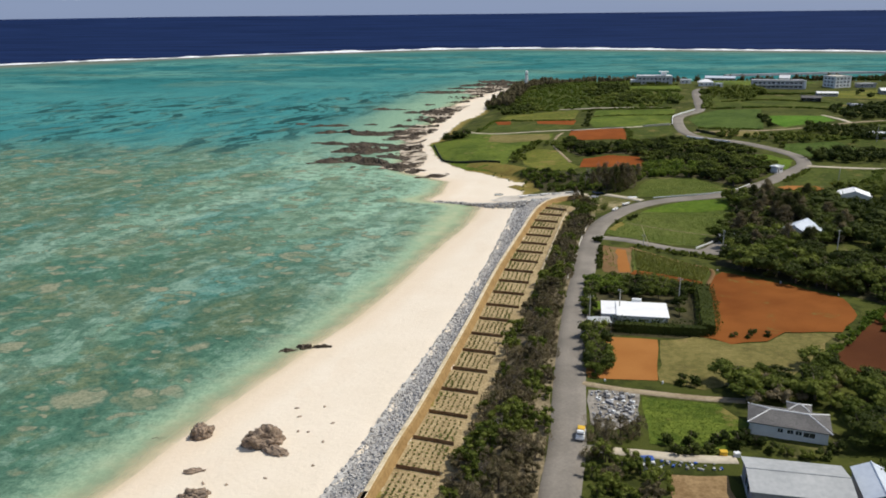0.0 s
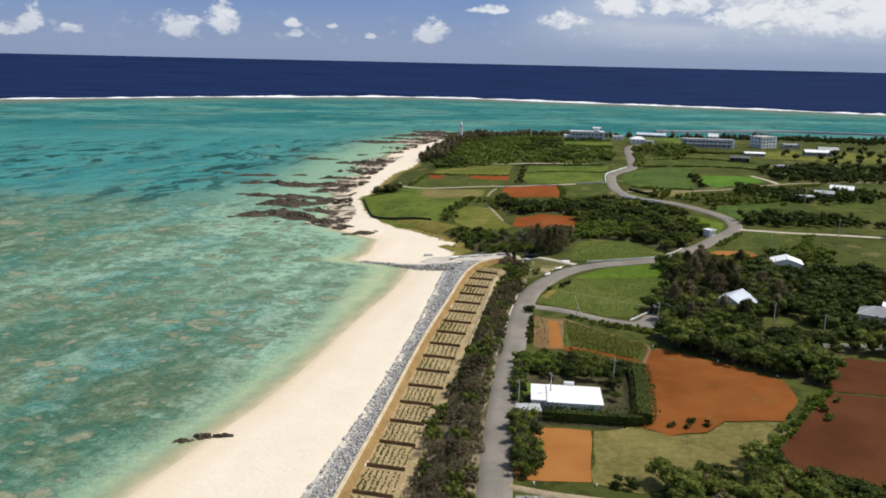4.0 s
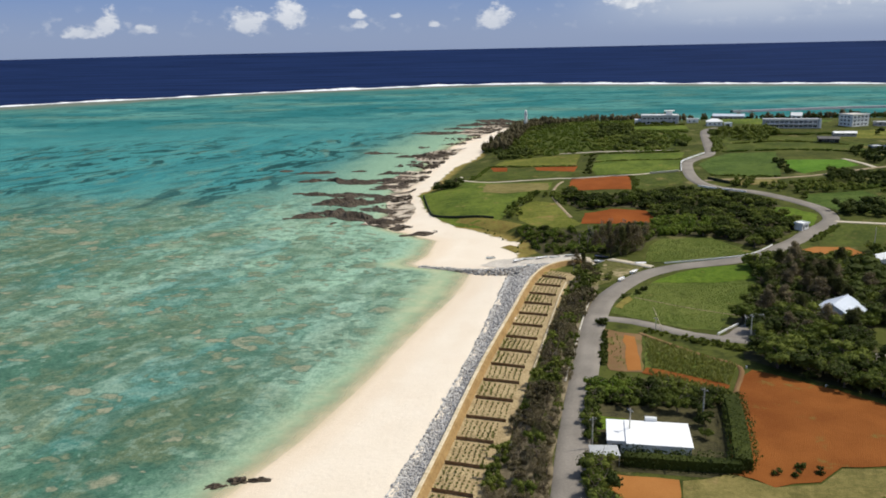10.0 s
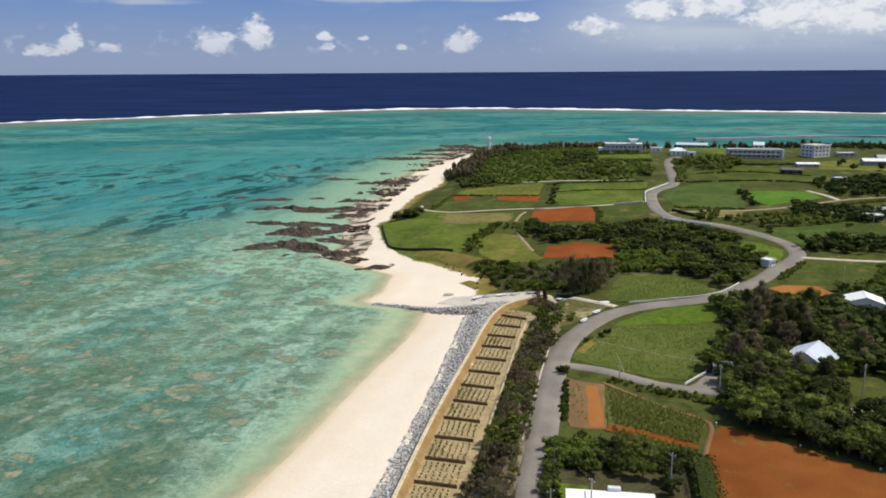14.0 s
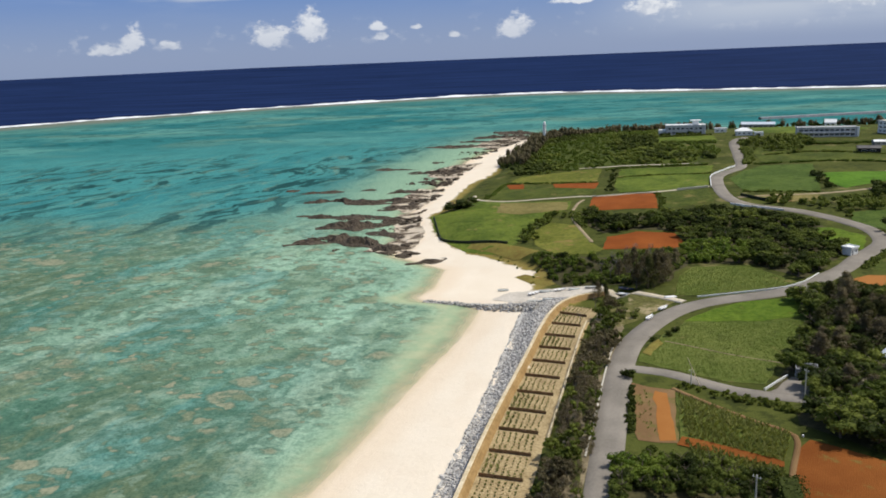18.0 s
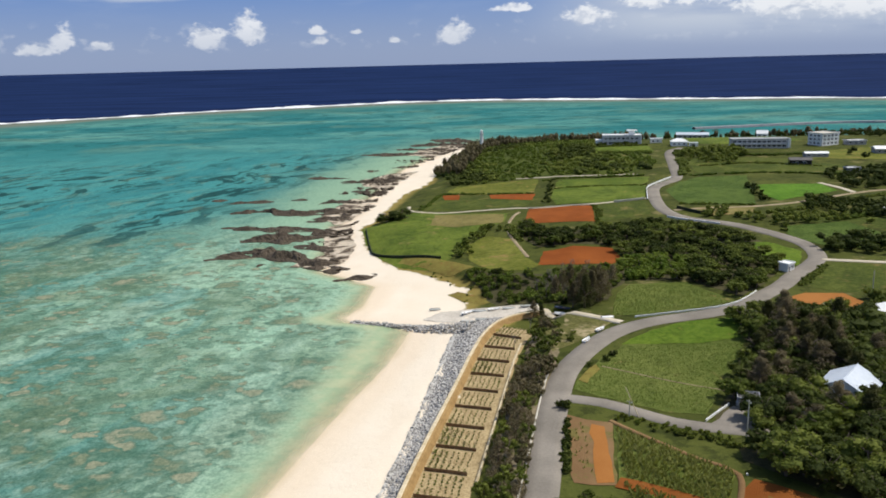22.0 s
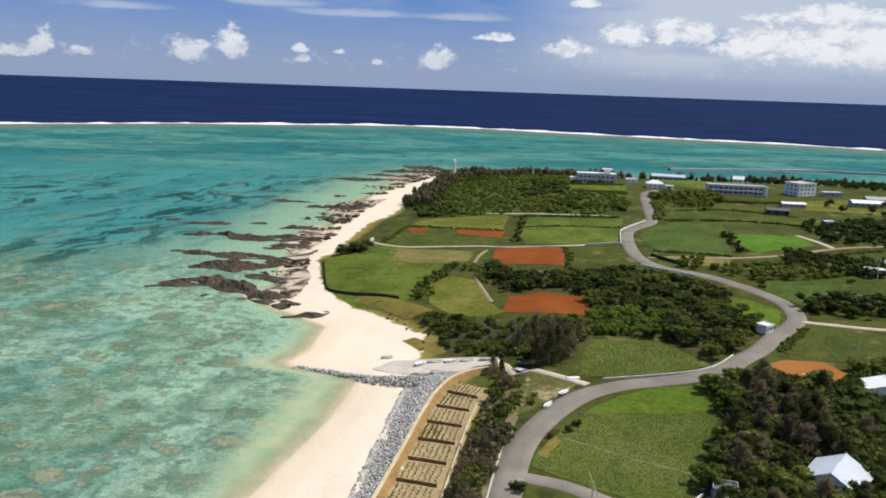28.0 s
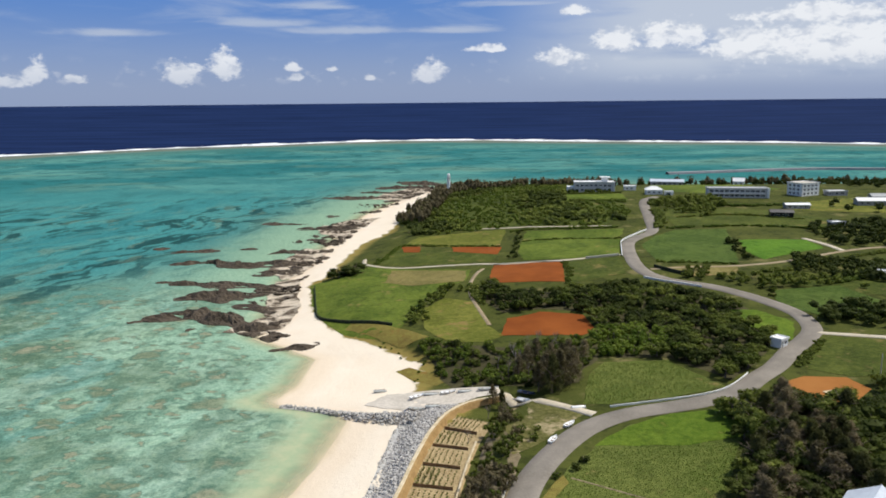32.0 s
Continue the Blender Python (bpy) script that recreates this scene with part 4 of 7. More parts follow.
def bare_tree_mesh(h, seed):
    """A leafless tree: trunk, limbs and twigs, each forking twice more."""
    r = random.Random(seed)
    bm = bmesh.new()

    def grow(base, way, length, thick, level):
        tip = base + way * length
        tube(bm, base, tip, thick, thick * 0.6, 5 if level < 2 else 3)
        if level == 4:
            return
        for _ in range(3 if level < 3 else 2):
            turn = Vector((r.uniform(-1, 1), r.uniform(-1, 1), r.uniform(-0.1, 0.7)))
            grow(base.lerp(tip, r.uniform(0.55, 1.0)), (way + turn * 0.75).normalized(), length * r.uniform(0.55, 0.8), thick * 0.55, level + 1)

    grow(Vector((0, 0, -0.3)), Vector((0, 0, 1)), h * 0.34, h * 0.022, 0)
    me = bpy.data.meshes.new("branches")
    bm.to_mesh(me)
    bm.free()
    me.materials.append(BARE_BARK)
    return me


BARE_BARK = speckled("bleached_bark", (0.16, 0.135, 0.11), (0.34, 0.29, 0.245), 0.8, 5, own=0.5)
BARE = [bare_tree_mesh(8.0, 300 + i) for i in range(3)]


def bare_tree(x, y, h, label, group, turn):
    me = BARE[int(turn) % 3]
    ob = new("bare_tree", me)
    ob.matrix_world = pose(x, y, gz(x, y), 0, 0, turn) @ Matrix.Scale(h / 8.0, 4)
    return tagged(ob, label, "tree", group)


def plant(key, x, y, h, name, label, group, turn=0.0, wide=1.0):
    trunk, crown, full = PLANTS[key]
    ob = new(name)
    ob.matrix_world = pose(x, y, gz(x, y) - 0.05, 0, 0, turn) @ Matrix.Diagonal((wide * h / full, wide * h / full, h / full, 1))
    tagged(ob, label, "bush" if "bush" in name else "tree", group)
    hang("trunk", trunk, ob)
    hang("crown", crown, ob)
    return ob


def scatter(poly, gap, seed, keep=None, jitter=0.35):
    rng = np.random.default_rng(seed)
    p = np.array(poly, float)
    out = []
    for i, y in enumerate(np.arange(p[:, 1].min(), p[:, 1].max(), gap * 0.87)):
        for x in np.arange(p[:, 0].min() + (i % 2) * gap / 2, p[:, 0].max(), gap):
            a, b = x + rng.normal(0, gap * jitter), y + rng.normal(0, gap * jitter)
            if inside(poly, np.array(a), np.array(b)) and (keep is None or keep(a, b)):
                out.append((float(a), float(b)))
    return out


def off_roads(x, y, clear=5.2):
    d = np.hypot(main_line[:, 0] - x, main_line[:, 1] - y).min()
    return d > clear


def clear_of(spots):
    return lambda x, y: off_roads(x, y) and all(np.hypot(x - a, y - b) > r for a, b, r in spots)


rnd = random.Random(5)
THICKETS = []
# leaf litter with the shade under plants painted into its dark colour
LITTER_SHADE = speckled("shade_toned_litter", (0.035, 0.032, 0.014), (0.095, 0.085, 0.035), 0.3, 1.5, 0.95, 0.1)

# windbreak belt between the planted strip and the road
BELT = ((60, -15), (100, -13), (115, -11.5), (137, -8), (155, -4.5), (169, -3.4), (187, -2.5), (210, 3), (235, 8), (270, 12.5), (300, 17), (322, 20.5), (336, 23))
west = [(float(along(BELT, y)) - 1.0, y) for y in range(40, 332, 12)]
east = [(float(main_line[np.abs(main_line[:, 1] - y).argmin(), 0]) - 3.6, y) for y in range(40, 300, 12)]
field("windbreak_floor", "brown leaf litter under the roadside windbreak", west + [(24, 318), (27, 304)] + east[::-1], LITTER, 75, 0.08, "ground")
for y in np.arange(66, 336, 3.5):
    left = float(along(BELT, y))
    right = float(main_line[np.abs(main_line[:, 1] - y).argmin(), 0]) - 4.6
    if y > 300:
        right = min(right, left + 7.5)
    if y > 318:
        right = left + 4.0
    for x in np.linspace(left, right, max(2, math.ceil((right - left) / 3.3) + 1)):
        px, py = x + rnd.uniform(-0.8, 0.4), y + rnd.uniform(-1.2, 1.2)
        if rnd.random() < (0.55 if y > 296 else 0.08):
            continue
        k = rnd.choice((0, 0, 1, 1, 1, 2, 3, 3))
        if noise.noise(Vector((px * 0.05, py * 0.05, 2.0))) > 0.22 or (y > 300 and rnd.random() < 0.5):
            k = 2
        words = ("dry grey-brown leafy shrub in the roadside windbreak", "dull olive shrub in the roadside windbreak", "green leafy shrub in the roadside windbreak", "bare twiggy brown shrub in the roadside windbreak")[k]
        tall = (1.2 if y < 150 else 1.0) * (0.8 if x > right - 1.0 else 1.0)
        plant(("shrub", k), px, py, rnd.uniform(2.6, 4.6) * tall, "shrub_tree", words, "windbreak shrubs", rnd.uniform(0, 360))
for x, y, h in ((-4, 132, 5.5), (-1.5, 150, 5), (1.5, 168, 5), (-6, 116, 6), (14.5, 318, 5.5), (20, 334, 6)):
    bare_tree(x, y, h, "leafless grey tree standing in the windbreak", "bare windbreak trees", rnd.uniform(0, 360))

HOUSES = [(92.4, 271.6, 7.0), (87, 264, 3.5), (129.5, 325, 9), (133, 258, 9), (142, 266, 8), (66.5, 265.5, 4.6), (62, 257, 5), (113.5, 342, 10.5)]
FOREST_A = ((82, 331), (92, 338), (104, 340), (113, 332), (121, 322), (115, 300), (108, 270), (97, 262), (92, 244), (80, 243), (66, 250.5), (58, 260), (63, 270), (72, 286), (81, 306))
FOREST_B = ((58.5, 239.5), (60, 246), (72, 243), (98, 234.5), (120, 230), (112, 228), (103, 227), (93, 204), (86, 211), (72, 224))
FOREST_C = ((41, 157), (45, 161), (57, 159.5), (64, 167), (67, 166), (68, 160), (70, 158), (78, 152), (70, 132), (60, 126), (57, 138), (58, 146), (47, 147), (40, 146))
FOREST_D = ((20, 466), (31, 452), (54, 450), (80, 456), (94, 451), (108, 438), (119, 424), (121, 410), (118, 392), (109, 373), (100, 361), (91, 351), (78, 371), (62, 372), (62, 398), (60, 421), (43, 428), (28, 425), (20, 446))
FOREST_E = ((6, 366), (10, 357.5), (20, 357.5), (34, 353), (47, 352), (50, 362), (56, 371), (58, 388), (46, 390), (28, 386), (18, 388), (6, 392), (0, 398), (-3, 396), (2, 384), (4, 374))
CLUMPS = ((57, 374), (72, 371), (84, 380), (84, 398), (70, 404), (58, 400))
GLADE = ((110, 420), (122, 419), (130, 404), (122, 384), (116, 392), (112, 404))
field("green_field", "bright grass glade beside the road bend", GLADE, GRASS_BRIGHT, 35, 0.16)
for poly, gap, keys, hs, label, seed in (
        (FOREST_A, 6.0, (0, 1, 0, 2, 2, 3, 5, 5), (4.5, 7.5), "dense dark-green broadleaf tree in the hamlet grove", 11),
        (FOREST_B, 5.4, (0, 1, 2), (5, 8.5), "dark-green broadleaf tree at the red field's edge", 12),
        (FOREST_C, 4.8, (0, 1, 2, 3), (3.5, 6.5), "green broadleaf tree round the tiled-roof house", 13),
        (FOREST_D, 6.0, (0, 1, 2, 3, 0), (3.4, 6.2), "dark-green broadleaf tree in the valley grove", 14)):
    for x, y in scatter(poly, gap, seed, clear_of(HOUSES)):
        if poly is FOREST_D and (inside(CLUMPS, np.array(x), np.array(y)) or inside(GLADE, np.array(x), np.array(y))):
            continue
        if poly is FOREST_C and 38 < x < 58 and 126 < y < 147.5:
            continue
        k = rnd.choice(keys)
        if poly is FOREST_D and y < 405 and rnd.random() < 0.45:
            k = 3
        if k == 5:
            plant(("casuarina", rnd.choice((0, 2))), x, y, rnd.uniform(6, 8.5), "casuarina_tree", "brown half-bare casuarina in the hamlet grove", "grove casuarinas", rnd.uniform(0, 360), 1.7)
            continue
        plant(("broad", k), x, y, rnd.uniform(*hs), "broadleaf_tree", label, "grove trees", rnd.uniform(0, 360), 1.3)
for x, y in scatter(FOREST_E, 4.0, 15, off_roads):
    plant(("bush", rnd.choice((1, 1, 2, 2, 0))), x, y, rnd.uniform(1.8, 3.6), "bush", "dark-green coastal bush beside the boat landing", "landing bushes", rnd.uniform(0, 360))
for x, y, h, k in ((35, 349, 8.5, 1), (38.5, 345, 11, 2), (41, 349, 11.5, 1), (44.5, 352, 10, 0), (38, 354, 10, 0), (43, 358, 10, 1), (47, 361, 8, 0), (30, 360, 8, 0), (33, 365, 8.5, 0), (40, 364, 9, 0), (46, 368, 8, 0), (24, 341, 5.5, 2), (21.5, 344, 6, 0), (51, 370, 7, 0), (36, 372, 8, 0)):
    plant(("casuarina", k), x, y, h, "casuarina_tree", ("thin half-bare brown casuarina behind the boats", "tall grey-olive casuarina behind the sea wall", "tall dark-olive casuarina behind the sea wall")[k], "landing casuarinas", rnd.uniform(0, 360), 1.1)
for x, y, h in ((27, 364, 8.5), (30, 369, 9), (29, 376, 8), (34, 380, 8.5), (38, 386, 8), (33, 360, 7.5), (42, 378, 8), (24, 370, 7), (44, 386, 7.5)):
    bare_tree(x, y, h, "leafless grey casuarina above the boat landing", "bare landing trees", rnd.uniform(0, 360))
for x, y in scatter(((82, 290), (99, 288), (106, 312), (88, 318)), 5.0, 18, clear_of(HOUSES)):
    plant(("casuarina", rnd.choice((0, 1, 2))), x, y, rnd.uniform(6.5, 8.5), "casuarina_tree", "brown half-bare casuarina in the hamlet grove", "grove casuarinas", rnd.uniform(0, 360), 1.5)
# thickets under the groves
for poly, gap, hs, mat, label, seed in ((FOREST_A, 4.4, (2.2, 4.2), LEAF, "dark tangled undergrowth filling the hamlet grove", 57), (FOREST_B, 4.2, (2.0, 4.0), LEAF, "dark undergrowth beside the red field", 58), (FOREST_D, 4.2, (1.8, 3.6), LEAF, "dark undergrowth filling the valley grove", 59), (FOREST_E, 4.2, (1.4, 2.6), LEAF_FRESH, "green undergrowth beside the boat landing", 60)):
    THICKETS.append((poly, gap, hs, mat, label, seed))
    # litter sheet whose dark colour stands in for the shade under the trees
    field("grove_floor", "leaf litter and creepers with tree shade put into the colour", poly, LITTER_SHADE, seed, 0.07, "ground")
# light bamboo-like clumps in the valley
for x, y in scatter(CLUMPS, 3.9, 16):
    plant(("bush", 2), x, y, rnd.uniform(3.0, 4.8), "bush", "light-green banana-like clump in the valley", "light clumps", rnd.uniform(0, 360))
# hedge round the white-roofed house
# the floor is coloured dark to imitate shade round the hedge
field("hedge_floor", "earth with the hedge's shade put into its colour", ((16.5, 180.5), (43.5, 179.5), (51, 216), (41, 221), (18, 220.5)), LITTER_SHADE, 88, 0.06, "ground")
def clipped_hedge(label, points, width, h, mat, seed):
    """A hedge cut to flat top and sides: dark heart, leaves standing off every face."""
    line = smooth_line(points, 0.8)
    nrm = sides_of(line)
    r = np.random.default_rng(seed)
    w = width / 2
    ob = thing("hedge", label, "hedge", "clipped house hedge", *line[0], z=0.0)
    shift = np.array((line[0][0], line[0][1], 0.0))
    heart = ribbon("heart", line, [(-w * 0.7, 0.0), (-w * 0.72, h * 0.7), (w * 0.72, h * 0.7), (w * 0.7, 0.0)], mat)
    bm = bmesh.new()
    bm.from_mesh(heart)
    bmesh.ops.holes_fill(bm, edges=bm.edges)
    bm.to_mesh(heart)
    bm.free()
    hang("heart", heart, ob, Matrix.Translation(Vector(-shift)))
    verts, faces = [], []
    for i, ((x, y), (nx, ny)) in enumerate(zip(line, nrm)):
        end = i in (0, len(line) - 1)
        for j in range((3 if end else 1) * int(40 * (width + 2 * h) / 8)):
            u = r.uniform(-h, width + h)
            if u < 0:
                o, z, out = -w, h + u, np.array((-nx, -ny, 0.2))
            elif u > width:
                o, z, out = w, h - (u - width), np.array((nx, ny, 0.2))
            else:
                o, z, out = u - w, h, np.array((0, 0, 1.0))
            if end:
                o, z = r.uniform(-w, w), r.uniform(0.1, h)
                out = np.array((-ny, nx, 0.1)) * (-1 if i == 0 else 1)
            z *= 1 + 0.28 * noise.noise(Vector((x * 0.45, y * 0.45, o * 0.4)))
            px, py = x + nx * o + r.normal(0, 0.35), y + ny * o + r.normal(0, 0.35)
            c = np.array((px, py, gz(px, py) + max(z, 0.1))) + out * (r.uniform(-0.15, 0.3) + 0.28 * noise.noise(Vector((x * 0.5, y * 0.5, z * 0.7))))
            d = out + r.normal(0, 0.5, 3)
            d /= np.linalg.norm(d)
            a = np.cross(d, r.normal(0, 1, 3))
            a *= r.uniform(0.12, 0.30) / np.linalg.norm(a)
            b = np.cross(d, a) * 0.7
            k = len(verts)
            verts += [c - a - shift, c + b - shift, c + a - shift, c - b - shift]
            faces.append((k, k + 1, k + 2, k + 3))
    hang("leaves", mesh_of("leaves", verts, faces, mat), ob)
    return ob


clipped_hedge("tall clipped dark-green hedge before the white-roofed house", ((22.0, 183.6), (30, 183.0), (38, 182.4), (43.4, 182.2)), 3.0, 3.0, LEAF, 201)
clipped_hedge("broad clipped dark-green hedge beside the red field", ((44.0, 182.6), (45.6, 192), (47.2, 202), (48.4, 212)), 4.4, 3.5, LEAF, 202)
for a, b, k, h in (((21, 214), (46, 215), 14, 3.6), ((19, 218), (38, 219), 11, 3.8), ((22, 211), (44, 211), 11, 3.0), ((17.8, 206), (19, 218), 6, 3.6), ((16.5, 193), (17.5, 205), 6, 3.0)):
    for t in range(k):
        x, y = (a[0] + (b[0] - a[0]) * t / (k - 1) + rnd.uniform(-0.5, 0.5), a[1] + (b[1] - a[1]) * t / (k - 1) + rnd.uniform(-0.5, 0.5))
        plant(("bush", 2 if y > 213 and x < 27 else rnd.choice((0, 0, 1))), x, y, h * rnd.uniform(0.85, 1.15), "bush", "clipped dark-green hedge bush round the house", "house hedge", rnd.uniform(0, 360))
for x, y, h in ((16.4, 184, 3.4), *[(16.0 + 0.05 * i + (0.7 if i % 2 else -0.5), 158.5 + 1.9 * i, 4.3 + 0.35 * (i % 4)) for i in range(12)]):
    plant(("bush", (0, 1)[int(y * 7) % 2]), x, y, h, "bush", "tall dark-green roadside bush", "roadside bushes", rnd.uniform(0, 360))
for x, y, h, k in ((36, 207, 5.2, 3), (39.5, 195, 3.0, 3), (25, 222.5, 3.2, 3), (40.5, 201, 4.2, 1), (41, 206, 4.6, 0), (31, 209, 4.4, 1), (26, 208, 4.0, 2)):
    plant(("broad", k), x, y, h, "broadleaf_tree", "round light-green garden tree", "garden trees", rnd.uniform(0, 360))
# small single bushes
for x, y, h in ((32.8, 154.7, 2.6), (35.6, 154.8, 2.8), (39, 297.5, 2.3), (34.3, 293.5, 1.8), (41.2, 301, 2.2), (24.6, 266, 3.2), (43.5, 128.6, 2.2), (46, 128.0, 2.0), (41.6, 130.8, 2.6), (49, 127.2, 2.0), (52, 127.2, 2.4), (54.5, 129.5, 2.8), (29.5, 126.8, 2.6), (27, 126.9, 2.4), (33, 128, 2.2), (38, 130, 3.2), (30, 130.5, 2.6), (35, 131, 3.0), (26, 130.5, 2.4), (40, 132.2, 2.6)):
    plant(("bush", 0 if h > 2 else 1), x, y, h, "bush", "small dark-green bush beside a lane", "lane bushes", rnd.uniform(0, 360))
# scrub beside the road at the start of the way
for x, y in scatter(((11.6, 96), (11.6, 124.5), (20, 124.5), (24, 118), (24, 96)), 3.2, 17):
    k = rnd.choice((0, 1, 2, 2, 3))
    plant(("shrub", k), x, y, rnd.uniform(2.4, 4.4), "scrub_bush", "tangled half-bare shrub beside the lane", "lane shrubs", rnd.uniform(0, 360))
for x, y, h in ((15, 129, 5), (18, 131.5, 4.5), (21, 133, 4), (13.5, 132.5, 4)):
    plant(("shrub", 3), x, y, h, "shrub_tree", "bare twiggy brown shrub in the yard", "yard shrubs", rnd.uniform(0, 360))
# red field: four small shrubs on a bare mound
for x, y in ((49.5, 181.5), (53, 181), (54.5, 184), (57.5, 182)):
    plant(("bush", 0), x, y, 1.7, "bush", "small round shrub on bare red soil", "mound shrubs", rnd.uniform(0, 360))
plant(("bush", 0), -49, 509, 7.5, "bush", "large dense dark windswept bush at the meadow's edge", "meadow bushes", 30, 1.5)
plant(("bush", 0), -41, 512, 6.5, "bush", "large dense dark windswept bush at the meadow's edge", "meadow bushes", 80, 1.5)

field("verge", "dry grassy verge between the sea wall and the road", ((25, 304), (30, 309), (36.5, 317.5), (42, 324.5), (46, 330), (36, 335.5), (28, 340), (23, 341), (24, 324)), VERGE, 76, 0.1)
for x, y in ((26.5, 312), (28, 318), (30.5, 313), (27.5, 325), (32, 319)):
    plant(("bush", 1), x, y, rnd.uniform(1.4, 2.6), "bush", "green bush on the grassy verge", "verge bushes", rnd.uniform(0, 360))


# far scrub: too many to count
def woods(name, label, spots, mat, hs, per, size, seed, tall=False, wide=1.0):
    rng = np.random.default_rng(seed)
    blobs = []
    for x, y in spots:
        h = rng.uniform(*hs) * (1 + 0.55 * noise.noise(Vector((x * 0.035, y * 0.035, seed))))
        z = gz(x, y)
        for j in range(4 if not tall else 3):
            a, d = rng.uniform(0, 6.28), rng.uniform(0, h * (0.55 if not tall else 0.15)) * wide
            blobs.append((x + math.cos(a) * d, y + math.sin(a) * d, z + h * rng.uniform(0.3, 0.75) / wide, h * rng.uniform(0.25, 0.42) * (1 + 0.5 * (wide - 1))))
    v, f = leaf_cards(blobs, per, size, seed, True, 0.8 if not tall else 1.6)
    return tagged(new(name, mesh_of(name, v, f, mat)), label, "scrub", kind="stuff")


for poly, gap, hs, mat, label, seed in THICKETS:
    woods("thicket", label, [p for p in scatter(poly, gap, seed, clear_of(HOUSES)) if not inside(CLUMPS, *map(np.array, p)) and not inside(GLADE, *map(np.array, p))], mat, hs, 20, 0.36, seed)

HEAD = ((-36, 690), (-30, 760), (-22, 810), (-12, 870), (4, 925), (60, 930), (100, 905), (128, 800), (96, 790), (96, 760), (128, 755), (126, 725), (85, 724), (84, 690), (122, 688), (120, 640), (97, 602), (40, 606), (10, 606), (-14, 606), (-24, 640))
field("headland_floor", "rough green creepers under the headland scrub", HEAD, GRASS_OLIVE, 77, 0.1, "ground")
head_spots = scatter(HEAD, 6.0, 21, clear_of([(118, 768, 20)]))
head_shade = [noise.noise(Vector((x * 0.02, y * 0.02, 5))) + rnd.uniform(-0.25, 0.25) for x, y in head_spots]
woods("headland_scrub", "dense olive-green scrub over the headland", [p for p, s in zip(head_spots, head_shade) if 0.26 > s > 0.02], LEAF_MID, (2.0, 4.2), 18, 0.5, 21, wide=1.7)
woods("headland_scrub", "dark-green scrub over the headland", [p for p, s in zip(head_spots, head_shade) if s >= 0.26], LEAF, (2.8, 5.2), 18, 0.5, 23, wide=1.5)
woods("headland_scrub", "light-green scrub and creepers over the headland", [p for p, s in zip(head_spots, head_shade) if s <= 0.02], LEAF_FRESH, (1.4, 2.8), 16, 0.5, 24, wide=1.9)
woods("headland_casuarinas", "dark ragged casuarinas along the headland shore", scatter(((-38, 690), (-31, 770), (-20, 830), (-10, 890), (10, 925), (70, 925), (70, 890), (15, 850), (2, 790), (-8, 700), (-14, 650), (-26, 660)), 6.5, 22, clear_of([(-2, 831, 7)])), LEAF_PINE, (4.0, 7.0), 18, 0.5, 22, True)
for i, (poly, gap, hs) in enumerate((
        (((142, 684), (180, 686), (186, 655), (160, 616), (141, 640)), 6, (3, 5)),
        (((167, 500), (203, 480), (300, 500), (300, 470), (187, 448), (156, 473)), 4.8, (2.5, 4.5)),
        (((111, 463), (135, 466), (164, 462), (181, 436), (169, 447), (134, 447), (119, 457)), 5, (2.5, 4.5)),
        (((202, 570), (220, 595), (320, 590), (320, 530), (223, 520), (201, 528)), 5.6, (3, 5.5)),
        (((144, 464), (128, 433), (138, 406), (142, 406), (133, 428)), 4, (1.5, 3)),
        (((149, 546), (142, 492), (147, 496), (154, 546)), 4, (2, 3.5)),
        (((110, 478), (121, 482), (117, 464), (108, 462)), 4, (2.5, 4)),
        (((137, 404), (160, 395), (200, 402), (200, 418), (148, 420)), 4.2, (3, 5.5)),
        (((126, 346), (150, 352), (158, 342), (150, 330), (126, 330)), 4.4, (3, 5.5)),
        (((112, 300), (125, 322), (150, 318), (175, 300), (170, 262), (150, 250), (118, 240), (108, 262)), 3.9, (3.5, 6.5)),
        (((84, 186), (92, 200), (94, 198.5), (86, 186)), 2.6, (1.2, 2.2)),
        (((84, 180), (80, 172), (72, 158), (74, 155), (112, 195), (96, 203), (90, 197)), 0, (1, 2)),
        (((62, 190), (63, 192), (64, 190)), 9, (1, 2)))):
    if gap:
        woods("scrub", "dark-green scrub between fields and lanes", scatter(poly, gap, 30 + i, clear_of(HOUSES)), LEAF if i % 2 else LEAF_MID, hs, 22, 0.42, 30 + i)
woods("grove_edge", "dense dark-green trees behind the hamlet", scatter(((100, 262), (108, 272), (116, 300), (122, 322), (112, 332), (106, 300), (97, 284)), 4.6, 53, clear_of(HOUSES)), LEAF, (4, 7.5), 30, 0.42, 53)
woods("grove_edge", "dense dark-green trees beside the dark red field", scatter(((112, 229), (128, 218), (150, 232), (150, 252), (124, 246), (108, 241), (122, 238)), 4.8, 54, clear_of(HOUSES)), LEAF, (4, 7), 30, 0.42, 54)
woods("grove_edge", "green thicket east of the tiled-roof house", scatter(((58, 126), (66, 128), (80, 150), (100, 160), (96, 130), (80, 100), (62, 100), (60, 112)), 4.6, 55), LEAF_MID, (2.5, 5.5), 30, 0.38, 55)
woods("grove_edge", "dark thicket behind the tiled-roof house", scatter(((42, 146), (58, 147), (64, 150), (70, 160), (58, 158), (45, 157)), 4.0, 56), LEAF_DRY, (2.5, 4.5), 34, 0.34, 56)
